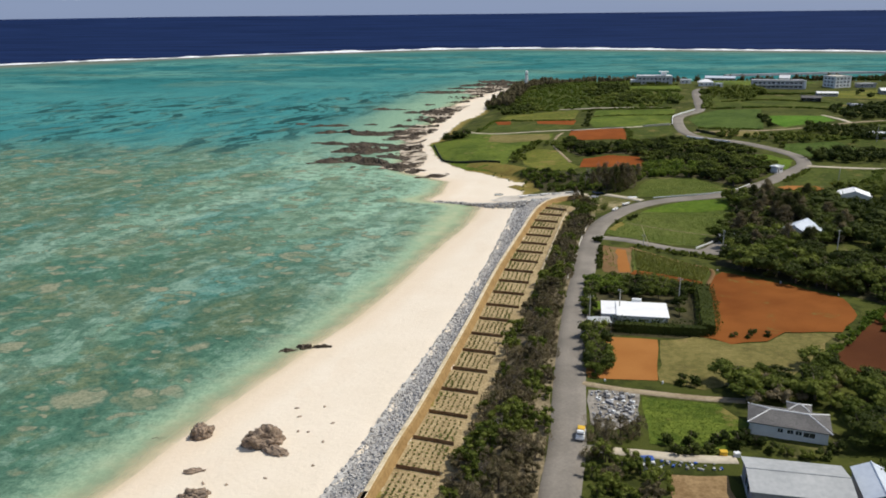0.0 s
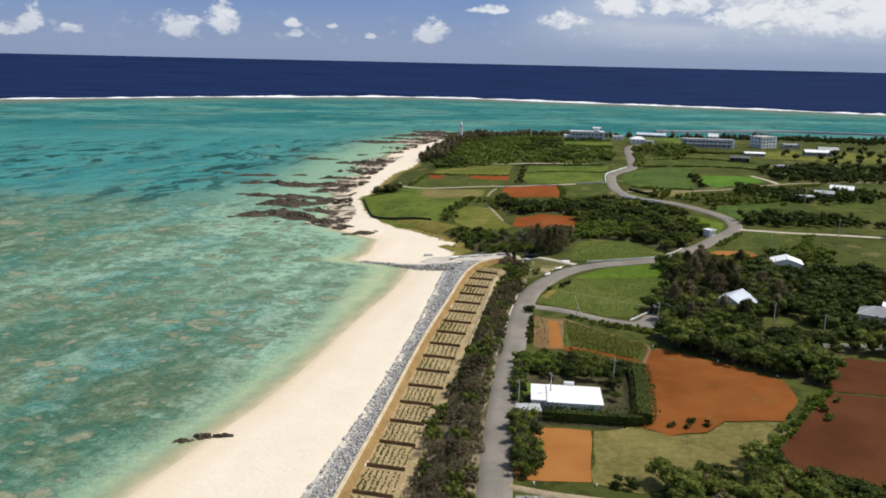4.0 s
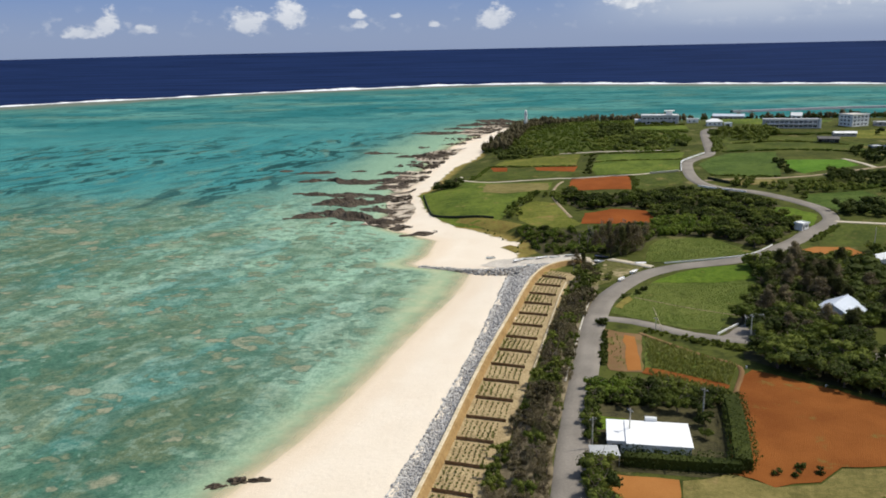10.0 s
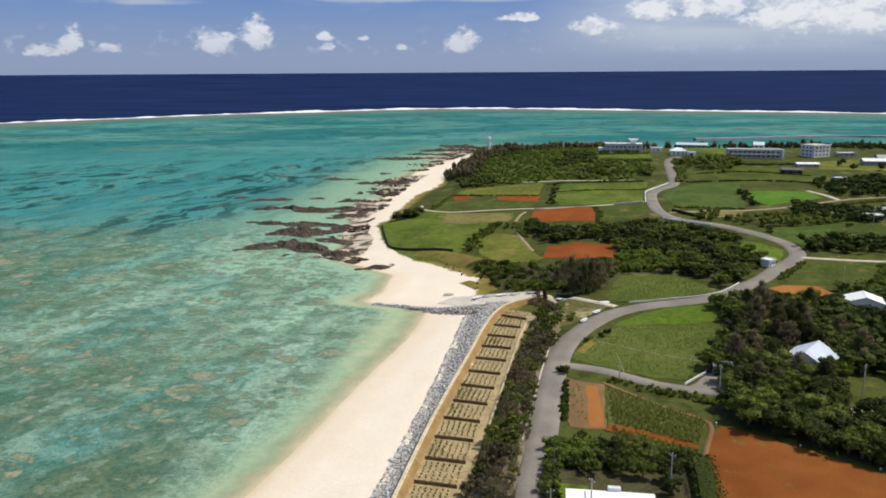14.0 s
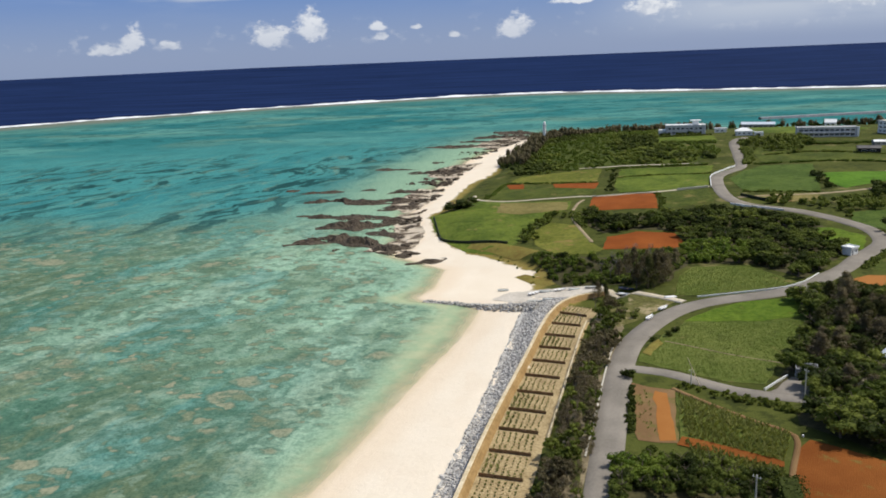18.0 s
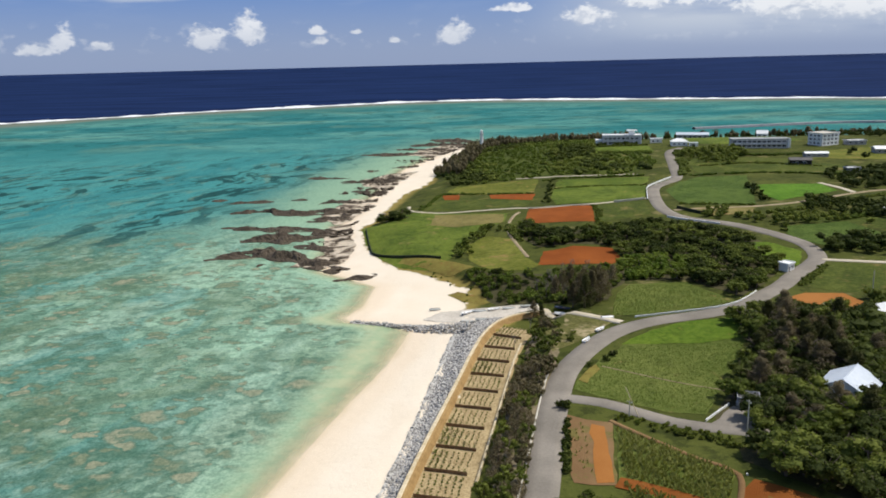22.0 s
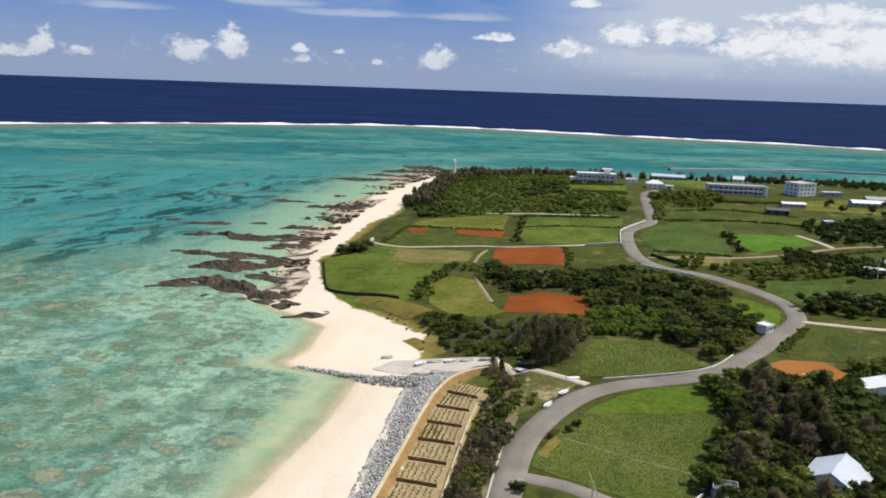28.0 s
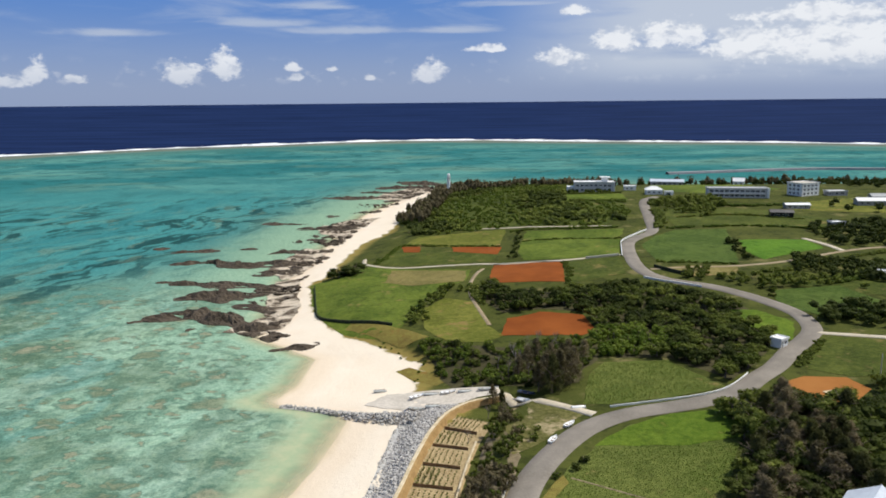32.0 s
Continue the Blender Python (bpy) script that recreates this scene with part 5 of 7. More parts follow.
def hedge_line(points, gap, seed, hs, mat, label):
    line = [p for p in smooth_line(points, gap) if noise.noise(Vector((p[0] * 0.09, p[1] * 0.09, seed))) > -0.32]
    r = np.random.default_rng(seed)
    woods("field_hedge", label, [(x + r.normal(0, 0.5), y + r.normal(0, 0.5)) for x, y in line], mat, hs, 20, 0.3, seed, wide=2.0)


for i, (pts, hs) in enumerate((
        (((126, 588), (133, 620), (143, 680)), (2, 4)), (((131, 585), (150, 587), (185, 585), (217, 575)), (1.2, 2.4)), (((146, 618), (180, 622), (215, 606)), (1, 2)), (((40, 592), (70, 594), (104, 592)), (1, 2)),
        (((42, 560), (70, 563), (98, 560)), (0.9, 1.8)), (((-22, 580), (4, 566), (32, 552)), (0.8, 1.6)), (((60, 503), (61, 485), (57, 463)), (0.8, 1.6)), (((88, 690), (105, 689), (124, 689)), (1.5, 3)),
        (((88, 724), (108, 723), (128, 722)), (1.2, 2.5)), (((160, 660), (200, 655), (235, 660)), (1.5, 3)), (((236, 560), (280, 556), (330, 560)), (1.5, 3)), (((-33, 533), (-27, 560), (-24, 576)), (1, 2.2)),
        (((114, 361), (122, 371), (130, 382)), (0.8, 1.6)), (((140, 350), (150, 358), (160, 378)), (1, 2.2)), (((20, 440), (18, 455), (17, 468)), (1.2, 2.6)), (((104, 497), (120, 493), (138, 488)), (0.8, 1.8)),
        (((136, 470), (160, 476), (190, 496), (220, 512)), (1.2, 2.6)), (((165, 452), (200, 470), (240, 480)), (1.5, 3.5)))):
    hedge_line(pts, 1.4, 120 + i, hs, (LEAF_MID, LEAF_FRESH)[i % 2], "low green hedge between fields")
woods("far_trees", "dark tree line behind the public buildings", scatter(((150, 850), (190, 815), (270, 815), (290, 770), (330, 730), (420, 690), (700, 700), (900, 780), (900, 830), (300, 850)), 11, 44, clear_of([(255, 695, 22), (246, 808, 12), (185, 815, 16)])), LEAF, (3, 5.5), 18, 0.7, 44)
woods("far_casuarinas", "ragged casuarinas on the skyline", scatter(((150, 845), (300, 830), (420, 800), (430, 830), (300, 865), (150, 870)), 12, 45), LEAF_PINE, (4, 7.5), 18, 0.6, 45, True)
woods("far_casuarinas", "ragged dark casuarinas behind the institute", scatter(((55, 905), (130, 872), (160, 850), (165, 872), (100, 925), (60, 932)), 7.5, 79), LEAF_PINE, (5, 8.5), 16, 0.6, 79, True)
woods("far_scrub", "distant green scrub on the plain", scatter(((230, 640), (300, 600), (420, 520), (700, 480), (900, 600), (700, 690), (420, 680), (330, 700)), 16, 46), LEAF, (3, 6), 16, 0.7, 46)
woods("far_scrub", "scattered scrub over the eastern fields", scatter(((170, 250), (200, 400), (260, 460), (500, 460), (900, 400), (600, 200), (300, 180)), 15, 47, clear_of([(142, 272, 14)])), LEAF, (3, 6), 18, 0.6, 47)
woods("field_hedge", "low green hedge between the red fields", scatter(((75, 184.5), (85, 196), (93, 204), (94, 202), (80, 185), (70, 171.5), (67, 171)), 2.2, 48), LEAF_LIGHT, (0.9, 1.8), 18, 0.3, 48)
woods("field_hedge", "low dark hedge along the side road", scatter(((36, 262.8), (45, 257.5), (60, 249.5), (60, 244.5), (44, 253.5), (35.5, 260)), 1.7, 49), LEAF_MID, (0.8, 1.7), 18, 0.3, 49)
woods("field_hedge", "low dark hedge at the roadside", scatter(((21.6, 233), (24.6, 262), (25.6, 262), (23, 233)), 1.2, 50), LEAF, (0.7, 1.3), 18, 0.25, 50)
woods("meadow_scrub", "low olive scrub across the meadow", scatter(((-8, 424), (-1.5, 455), (8, 470), (14, 462), (6, 452), (-3, 436), (-1, 415), (-8, 410)), 4.2, 51), LEAF_MID, (2, 3.6), 20, 0.4, 51)
woods("terrace_hedge", "low scrub along field terraces", scatter(((34, 512), (38, 545), (44, 590), (47, 590), (41, 540), (38, 512)), 3.5, 52), LEAF, (1.2, 2.4), 16, 0.35, 52)


# standing crops
def crop(name, label, poly, row, gap, h, mat, angle, seed, keep=None):
    rng = np.random.default_rng(seed)
    c, s = math.cos(angle), math.sin(angle)
    p = np.array(poly, float)
    mid = p.mean(0)
    reach = np.abs(p - mid).max() * 1.5
    u, v = np.meshgrid(np.arange(-reach, reach, row), np.arange(-reach, reach, gap))
    u, v = u.ravel() + rng.normal(0, row * 0.24, u.size), v.ravel() + rng.normal(0, gap * 0.9, v.size)
    x, y = mid[0] + u * c - v * s, mid[1] + u * s + v * c
    ok = inside(poly, x, y) & (rng.uniform(0, 1, x.size) > 0.10)
    x, y = x[ok], y[ok]
    z = ground_z(x, y)
    verts, faces = [], []
    for a, b, g in zip(x, y, z):
        for j in range(4):
            t, w, hh = rng.uniform(0, 6.28), rng.uniform(0.06, 0.15), h * rng.uniform(0.5, 1.5)
            ox, oy = math.cos(t), math.sin(t)
            k = len(verts)
            verts += [(a - oy * w, b + ox * w, g), (a + oy * w, b - ox * w, g), (a + ox * 0.45 * hh + oy * w * 0.6, b + oy * 0.45 * hh - ox * w * 0.6, g + hh), (a + ox * 0.55 * hh - oy * w, b + oy * 0.55 * hh + ox * w, g + hh * 0.85)]
            faces.append((k, k + 1, k + 2, k + 3))
    return tagged(new(name, mesh_of(name, verts, faces, mat)), label, "crop", kind="stuff")


CROP = foliage("cane_leaves", (0.108, 0.142, 0.028), (0.195, 0.218, 0.058))
CROP_PALE = foliage("dry_cane_leaves", (0.165, 0.175, 0.042), (0.29, 0.28, 0.095))
crop("sugar_cane", "rows of knee-high green sugar cane", ((29, 279), (38, 298), (46, 309), (82, 309), (74, 296), (66, 280), (57, 263), (42, 269)), 0.9, 0.5, 0.20, CROP, 0.5, 91)
crop("sugar_cane", "rows of waist-high cane beside the soil strip", ((35.5, 255), (55, 234.5), (50.5, 222), (33.6, 233)), 1.0, 0.40, 0.85, CROP_PALE, 0.1, 92)
crop("sugar_cane", "rows of waist-high cane behind the hedge", ((33, 230), (50, 219), (48, 213), (34, 222)), 1.0, 0.40, 0.85, CROP_PALE, 0.1, 93)
crop("sugar_cane", "thick green cane beside the white road wall", ((46, 336), (50.8, 358), (57.3, 367), (77, 368), (87, 346), (72, 341), (54, 336.5)), 0.9, 0.5, 0.22, CROP, 0.9, 94)
crop("weeds", "rough knee-high green weeds in the lot", ((24, 147), (37, 146), (41, 138), (36, 130), (24, 131)), 0.6, 0.42, 0.15, LEAF_FRESH, 0.4, 96)
crop("weeds", "scattered weeds in the bare soil strip", ((25.4, 258), (29, 257), (27.6, 233), (24.6, 233)), 1.6, 1.6, 0.5, CROP_PALE, 0.1, 95)

# ---- stones, rocks ----


def stone_meshes(count, seed, mat, name="stone", rough=0.2, flat=0.7):
    out = []
    for i in range(count):
        rng = np.random.default_rng(seed + i)
        bm = bmesh.new()
        bmesh.ops.create_icosphere(bm, subdivisions=1, radius=0.5)
        axis = rng.uniform(0.6, 1.5, 3) * (1, 1, flat)
        for v in bm.verts:
            v.co = Vector(np.array(v.co) * axis * (1 + rng.normal(0, rough)))
        bmesh.ops.dissolve_limit(bm, angle_limit=0.25, verts=bm.verts, edges=bm.edges)
        bmesh.ops.triangulate(bm, faces=bm.faces)
        me = bpy.data.meshes.new(name)
        bm.to_mesh(me)
        bm.free()
        me.materials.append(mat)
        out.append(me)
    return out


def turned(rng):
    return Euler([rng.uniform(-0.5, 0.5), rng.uniform(-0.5, 0.5), rng.uniform(0, 6.28)]).to_matrix().to_4x4()


def rubble(name, label, spots, meshes, size, seed, mat):
    """Many stones as one part."""
    rng = np.random.default_rng(seed)
    data = [(np.array([v.co[:] for v in m.vertices]), [tuple(p.vertices) for p in m.polygons]) for m in meshes]
    verts, faces = [], []
    for x, y, z in spots:
        v, f = data[rng.integers(len(data))]
        s = rng.uniform(*size)
        m = np.array(turned(rng).to_3x3())
        k = len(verts)
        verts += list((v * s) @ m.T + (x, y, z))
        faces += [tuple(k + a for a in q) for q in f]
    return mesh_of(name, verts, faces, mat)


rng = np.random.default_rng(3)
stones = stone_meshes(8, 500, STONE, rough=0.26)
near_spots, far_spots = [], []
for y in np.arange(62, 343, 0.54):
    a, b = float(along(TOE, y)), float(along(WALL, y)) - 0.5
    for x in np.arange(a, b, 0.54):
        px, py = x + rng.normal(0, 0.15), y + rng.normal(0, 0.2)
        spot = (px, py, gz(px, py) + 0.08)
        (near_spots if 118 < py < 122.5 and len(near_spots) < 290 else far_spots).append(spot)
revetment = thing("revetment", "sloping bank of grey limestone armour stones", "revetment", x=0, y=0, z=0, kind="structure")
STONE_RUBBLE = bpy.data.materials.new("grey_rubble")
STONE_RUBBLE.use_nodes = True
n = Nodes(STONE_RUBBLE.node_tree)
b = n.add("ShaderNodeBsdfPrincipled", {"Roughness": 0.9, "Specular IOR Level": 0.2})
n.add("ShaderNodeOutputMaterial", {0: b.outputs[0]})
isl = n.add("ShaderNodeNewGeometry").outputs["Random Per Island"]
paint(n, b, n.mix(n.math("ADD", n.math("MULTIPLY", isl, 0.75), n.math("MULTIPLY", n.noise(n.place(), 1.2, 4), 0.35)), (0.26, 0.246, 0.226), (0.57, 0.54, 0.50)))
bed_y = np.arange(40, 343, 2.0)
bed = [(float(a + (b - a) * f), float(y), gz(a + (b - a) * f, y) + 0.05) for y in bed_y for a, b in ((along(TOE, y) - 0.4, along(WALL, y)),) for f in np.linspace(0, 1, 6)]
hang("bed", mesh_of("bed", bed, [(i * 6 + j, i * 6 + j + 1, i * 6 + j + 7, i * 6 + j + 6) for i in range(len(bed_y) - 1) for j in range(5)], STONE), revetment, label="grey gravel bed under the stones")
tagged(hang("rubble", rubble("rubble", "", far_spots, stones, (0.5, 1.1), 7, STONE_RUBBLE), revetment), kind="stuff")
for x, y, z in near_spots:
    hang("stone", stones[rng.integers(8)], revetment, Matrix.Translation((x, y, z)) @ turned(rng) @ Matrix.Scale(rng.uniform(0.5, 1.1), 4))

groin = thing("groin", "low rock groin of grey rubble reaching into the bay", "groin", x=0, y=0, z=0, kind="structure")
gl = smooth_line(((-41, 350.3), (-34, 348.5), (-24, 345), (-15, 340.5), (-6, 337), (0, 336)), 0.65)
gn = sides_of(gl)
spots = []
for i, ((x, y), (nx, ny)) in enumerate(zip(gl, gn)):
    f = i / len(gl)
    w = 0.6 + 3.8 * f ** 2
    for o in np.arange(-w, w, 0.65):
        px, py = x + nx * o + rng.normal(0, 0.3), y + ny * o + rng.normal(0, 0.3)
        spots.append((px, py, max(gz(px, py), -0.3) + 0.2 + (0.1 + 2.0 * f ** 1.5) * (1 - (o / w) ** 2)))
tagged(hang("rubble", rubble("rubble", "", spots, stones, (0.6, 1.2), 8, STONE_RUBBLE), groin), kind="stuff")
hang("core", ribbon("core", gl, [(-2.2, -1.5), (-0.8, 0.2), (0.8, 0.2), (2.2, -1.5)], STONE), groin)


def rock(name, label, x, y, sx, sy, h, mat, seed, rough=0.35, turn=0.0, detail=4, sink=0.25, group=""):
    """A weathered rock: a lump with pits and ledges."""
    bm = bmesh.new()
    bmesh.ops.create_icosphere(bm, subdivisions=detail, radius=1)
    off = Vector((seed * 7.3, seed * 3.1, seed * 1.7))
    for v in bm.verts:
        c = v.co.copy()
        q = c * 1.6 + off
        d = 1 + rough * noise.fractal(q, 1.0, 2.1, 5) + rough * 0.6 * abs(noise.noise(q * 2.7)) - rough * 0.3
        c = Vector((c.x * sx, c.y * sy, (c.z + 0.35) * h)) * d
        v.co = c
    me = bpy.data.meshes.new(name)
    bm.to_mesh(me)
    bm.free()
    me.materials.append(mat)
    ob = new(name, me)
    ob.matrix_world = pose(x, y, max(gz(x, y), -0.4) - sink, 0, 0, turn)
    return tagged(ob, label, "rock", group)


rock("boulder", "large pitted coral-limestone boulder on the sand", -50.5, 135.8, 4.0, 2.6, 3.0, BOULDER, 1, 0.3, 20, 5)
rock("boulder", "low ledge of pitted limestone beside the boulder", -47.2, 132.6, 2.8, 1.6, 1.0, BOULDER, 2, 0.3, -20)
rock("boulder", "dark undercut limestone boulder near the waterline", -64.6, 138.8, 2.3, 2.0, 2.2, BOULDER, 3, 0.3, 10, 5)
rock("beach_rock", "flat tan rock half buried in sand", -60.5, 125.5, 2.2, 1.0, 0.6, BOULDER, 4, 0.4, 15)
rock("beach_rock", "pitted dark rock in the sand", -57, 117.2, 2.6, 1.5, 1.2, BOULDER, 5, 0.5, 5)
rock("beach_rock", "low dark rock lying at the waterline", -55.8, 184.8, 2.0, 1.2, 1.0, REEF_ROCK, 6, 0.45, 10)
rock("beach_rock", "low dark rock lying at the waterline", -60, 182.4, 2.6, 1.0, 0.8, REEF_ROCK, 7, 0.5, 10)
rock("beach_rock", "long low dark rock on the sand's edge", -51.2, 185.2, 2.6, 0.9, 0.6, REEF_ROCK, 8, 0.45, 5)
rock("beach_rock", "submerged brown rock in the shallows", -73.8, 137.8, 1.6, 1.0, 0.5, REEF_ROCK, 9, 0.4, 5)
rock("beach_rock", "broad brown rock shelf awash", -79, 123, 5.0, 2.2, 0.35, BOULDER, 10, 0.4, 20)
for i in range(14):
    x, y = -60 + 22 * rnd.random(), 112 + 40 * rnd.random()
    rock("pebble", "small loose stone on the sand", x, y, 0.3 + 0.4 * rnd.random(), 0.3, 0.2, BOULDER, 20 + i, 0.4, 40 * i, 2, 0.05, "beach stones")


def ridge(label, points, width, height, seed, mat=REEF_ROCK):
    """A long low reef of tilted ledges."""
    line = smooth_line(points, 1.3)
    nrm = sides_of(line)
    k = 15
    verts, faces = [], []
    for i, ((x, y), (nx, ny)) in enumerate(zip(line, nrm)):
        f = i / (len(line) - 1)
        taper = max(0.06, math.sin(math.pi * (0.04 + 0.92 * f)) ** 0.6)
        w = 2.6 * width * taper * (0.75 + 0.9 * noise.noise(Vector((i * 0.11, seed, 0.5))))
        w = max(w, 0.6)
        for j in range(k):
            o = (j / (k - 1) * 2 - 1)
            px, py = x + nx * o * w, y + ny * o * w
            top = 1 - abs(o) ** 1.7
            bumpy = noise.fractal(Vector((px * 0.13, py * 0.22, seed)), 1.0, 2.1, 4)
            verts.append((px + 0.6 * noise.noise(Vector((px, py, 3))), py + 0.6 * noise.noise(Vector((px, py, 9))), -0.35 + 1.3 * height * top * taper * (0.85 + 0.65 * bumpy + 0.25 * math.floor(2.2 * bumpy)) + (0.25 if 0 < j < k - 1 else -0.4)))
    for i in range(len(line) - 1):
        for j in range(k - 1):
            faces.append((i * k + j, i * k + j + 1, (i + 1) * k + j + 1, (i + 1) * k + j))
    ob = new("reef_ridge", mesh_of("reef_ridge", verts, faces, mat))
    return tagged(ob, label, "rock", "reef ridges")


RIDGES = (
    (((-126, 441), (-112, 450), (-98, 452), (-80, 440), (-62, 424), (-54, 417)), 4.6, 2.2), (((-58, 404), (-50, 407), (-40, 411), (-36, 412)), 3.0, 1.2),
    (((-121, 480), (-108, 484), (-92, 486), (-76, 492)), 4.2, 1.8), (((-142, 515), (-120, 511), (-100, 508), (-74, 504)), 3.6, 1.5),
    (((-152, 559), (-132, 564), (-112, 555), (-92, 560), (-76, 563)), 4.6, 1.7), (((-98, 530), (-86, 538), (-74, 534)), 4.2, 1.3),
    (((-164, 594), (-150, 598), (-136, 601)), 2.4, 0.9), (((-126, 604), (-112, 607)), 2.0, 0.8), (((-104, 588), (-92, 596), (-80, 590)), 3.2, 1.2), (((-180, 606), (-170, 609)), 2.0, 0.8),
    (((-137, 707), (-120, 704), (-102, 705)), 3.2, 1.2), (((-106, 684), (-90, 680), (-72, 682), (-58, 702)), 6.5, 2.0), (((-96, 742), (-86, 745)), 3.5, 1.0), (((-90, 640), (-76, 632)), 3.0, 1.0),
    (((-120, 864), (-96, 858), (-70, 861), (-48, 866)), 5.5, 1.5), (((-90, 905), (-60, 900), (-36, 905)), 6.0, 1.6), (((-66, 1002), (-36, 985), (-6, 968)), 6.0, 2.0), (((-80, 940), (-50, 945), (-18, 945)), 6.0, 1.8), (((-60, 830), (-46, 838)), 4, 1.2),
    (((-88, 500), (-76, 497)), 3.0, 0.9), (((-90, 470), (-74, 462), (-66, 452)), 3.2, 0.8), (((-84, 548), (-74, 549)), 3.0, 0.8))
for i, (pts, w, h) in enumerate(RIDGES):
    ridge("dark weathered beach-rock ridge awash in the lagoon", pts, w, h, 3.7 + i * 2.3)


def flat_rock(label, poly, seed):
    me = sheet(poly, 3.0, 0.8, seed, 0.0, "rock_flat", FLAT)
    for v in me.vertices:
        v.co.z = max(v.co.z, -0.1) + 0.35 + 0.35 * noise.fractal(Vector((v.co.x * 0.15, v.co.y * 0.15, seed)), 1, 2, 4)
    return tagged(new("rock_flat", me), label, "rock", kind="structure")


def shelf_material():
    """Brown ledges with pale sand lying in their hollows."""
    m, n, b = material("tan_rock_flat", 0.95, 0.05)
    at = n.scaled(n.place(), (0.55, 1.0, 1.0))
    f = n.step(n.noise(at, 0.16, 6, 0.66, 0.5), 0.45, 0.54)
    rock_ = n.mix(n.step(n.noise(at, 0.9, 5, 0.7), 0.35, 0.65), (0.045, 0.033, 0.023), (0.20, 0.155, 0.11))
    paint(n, b, n.mix(f, rock_, n.mix(n.noise(at, 0.5, 4), (0.46, 0.37, 0.26), (0.74, 0.65, 0.52))))
    bump(n, b, n.math("ADD", n.noise(at, 0.8, 5, 0.7), n.math("MULTIPLY", f, -0.6)), 0.9, 0.5)
    return m


FLAT = shelf_material()
flat_rock("tan intertidal rock shelf beside the sand", ((-82, 428), (-66, 424), (-58, 432), (-58, 462), (-66, 490), (-70, 520), (-82, 516), (-78, 480), (-70, 450)), 61)
flat_rock("tan intertidal rock shelf with pools", ((-92, 545), (-80, 520), (-72, 530), (-70, 570), (-68, 600), (-84, 606), (-90, 580)), 62)
flat_rock("tan intertidal rock shelf off the headland", ((-86, 660), (-66, 640), (-60, 690), (-52, 730), (-74, 725), (-92, 690)), 63)
flat_rock("pale rock shelf at the headland's tip", ((-72, 850), (-44, 840), (-28, 880), (-12, 930), (-40, 945), (-66, 900)), 64)
field("dune_patch", "orange-brown dune plants on the beach head", ((-9, 377), (-5, 381), (3, 372), (8, 364), (4, 361), (-3, 367)), GRASS_RUST, 78, 0.06, "ground")
woods("beach_scrub", "dry tan creepers and tufts at the beach head", scatter(((-20, 410), (-8, 396), (2, 385), (3, 366), (-3, 366), (-6, 384), (-18, 402)), 5.0, 65), LEAF_FRESH, (0.3, 0.8), 16, 0.3, 65)

# broken ledges between the ridges
reef_stones = stone_meshes(6, 900, REEF_ROCK, rough=0.3, flat=0.35)
rr = np.random.default_rng(31)
spots = []
while len(spots) < 700:
    y = rr.uniform(415, 960)
    x = float(along(COAST, y)) - abs(rr.normal(0, 13)) + 8
    if noise.noise(Vector((x * 0.018, y * 0.075, 3.3))) > 0.05:
        spots.append((x, y, max(gz(x, y), -0.25) + 0.1))
tagged(new("reef_rubble", rubble("reef_rubble", "", spots, reef_stones, (1.0, 4.6), 33, REEF_ROCK)), "scattered dark beach-rock ledges along the shore", "rock", kind="stuff")

# surf on the outer reef
line = smooth_line([(x, y) for x, y in REEF if -2200 < x < 2600], 9.0)
nrm = sides_of(line)
verts, faces = [], []
k = 6
for i, ((x, y), (nx, ny)) in enumerate(zip(line, nrm)):
    burst = max(0.0, noise.fractal(Vector((i * 0.13, 4.2, 0)), 1.0, 2.2, 4) * 1.4 + 0.42)
    w, h = 4.5 + 11 * burst, 0.9 + 2.8 * burst
    wob = 14 * noise.noise(Vector((i * 0.05, 8.8, 0)))
    for o, z in zip((-1.6, -0.7, 0.0, 0.5, 1.0, 1.4), (0.05, 0.35, 1.0, 0.85, 0.3, 0.02)):
        px, py = x + nx * (o * w + wob), y + ny * (o * w + wob)
        verts.append((px, py, 0.15 + h * z * (0.7 + 0.6 * abs(noise.noise(Vector((px * 0.06, py * 0.06, 1)))))))
for i in range(len(line) - 1):
    for j in range(k - 1):
        faces.append((i * k + j, i * k + j + 1, (i + 1) * k + j + 1, (i + 1) * k + j))
tagged(new("surf", mesh_of("surf", verts, faces, FOAM)), "white surf breaking along the outer reef", "surf", kind="structure")

# ---- buildings ----


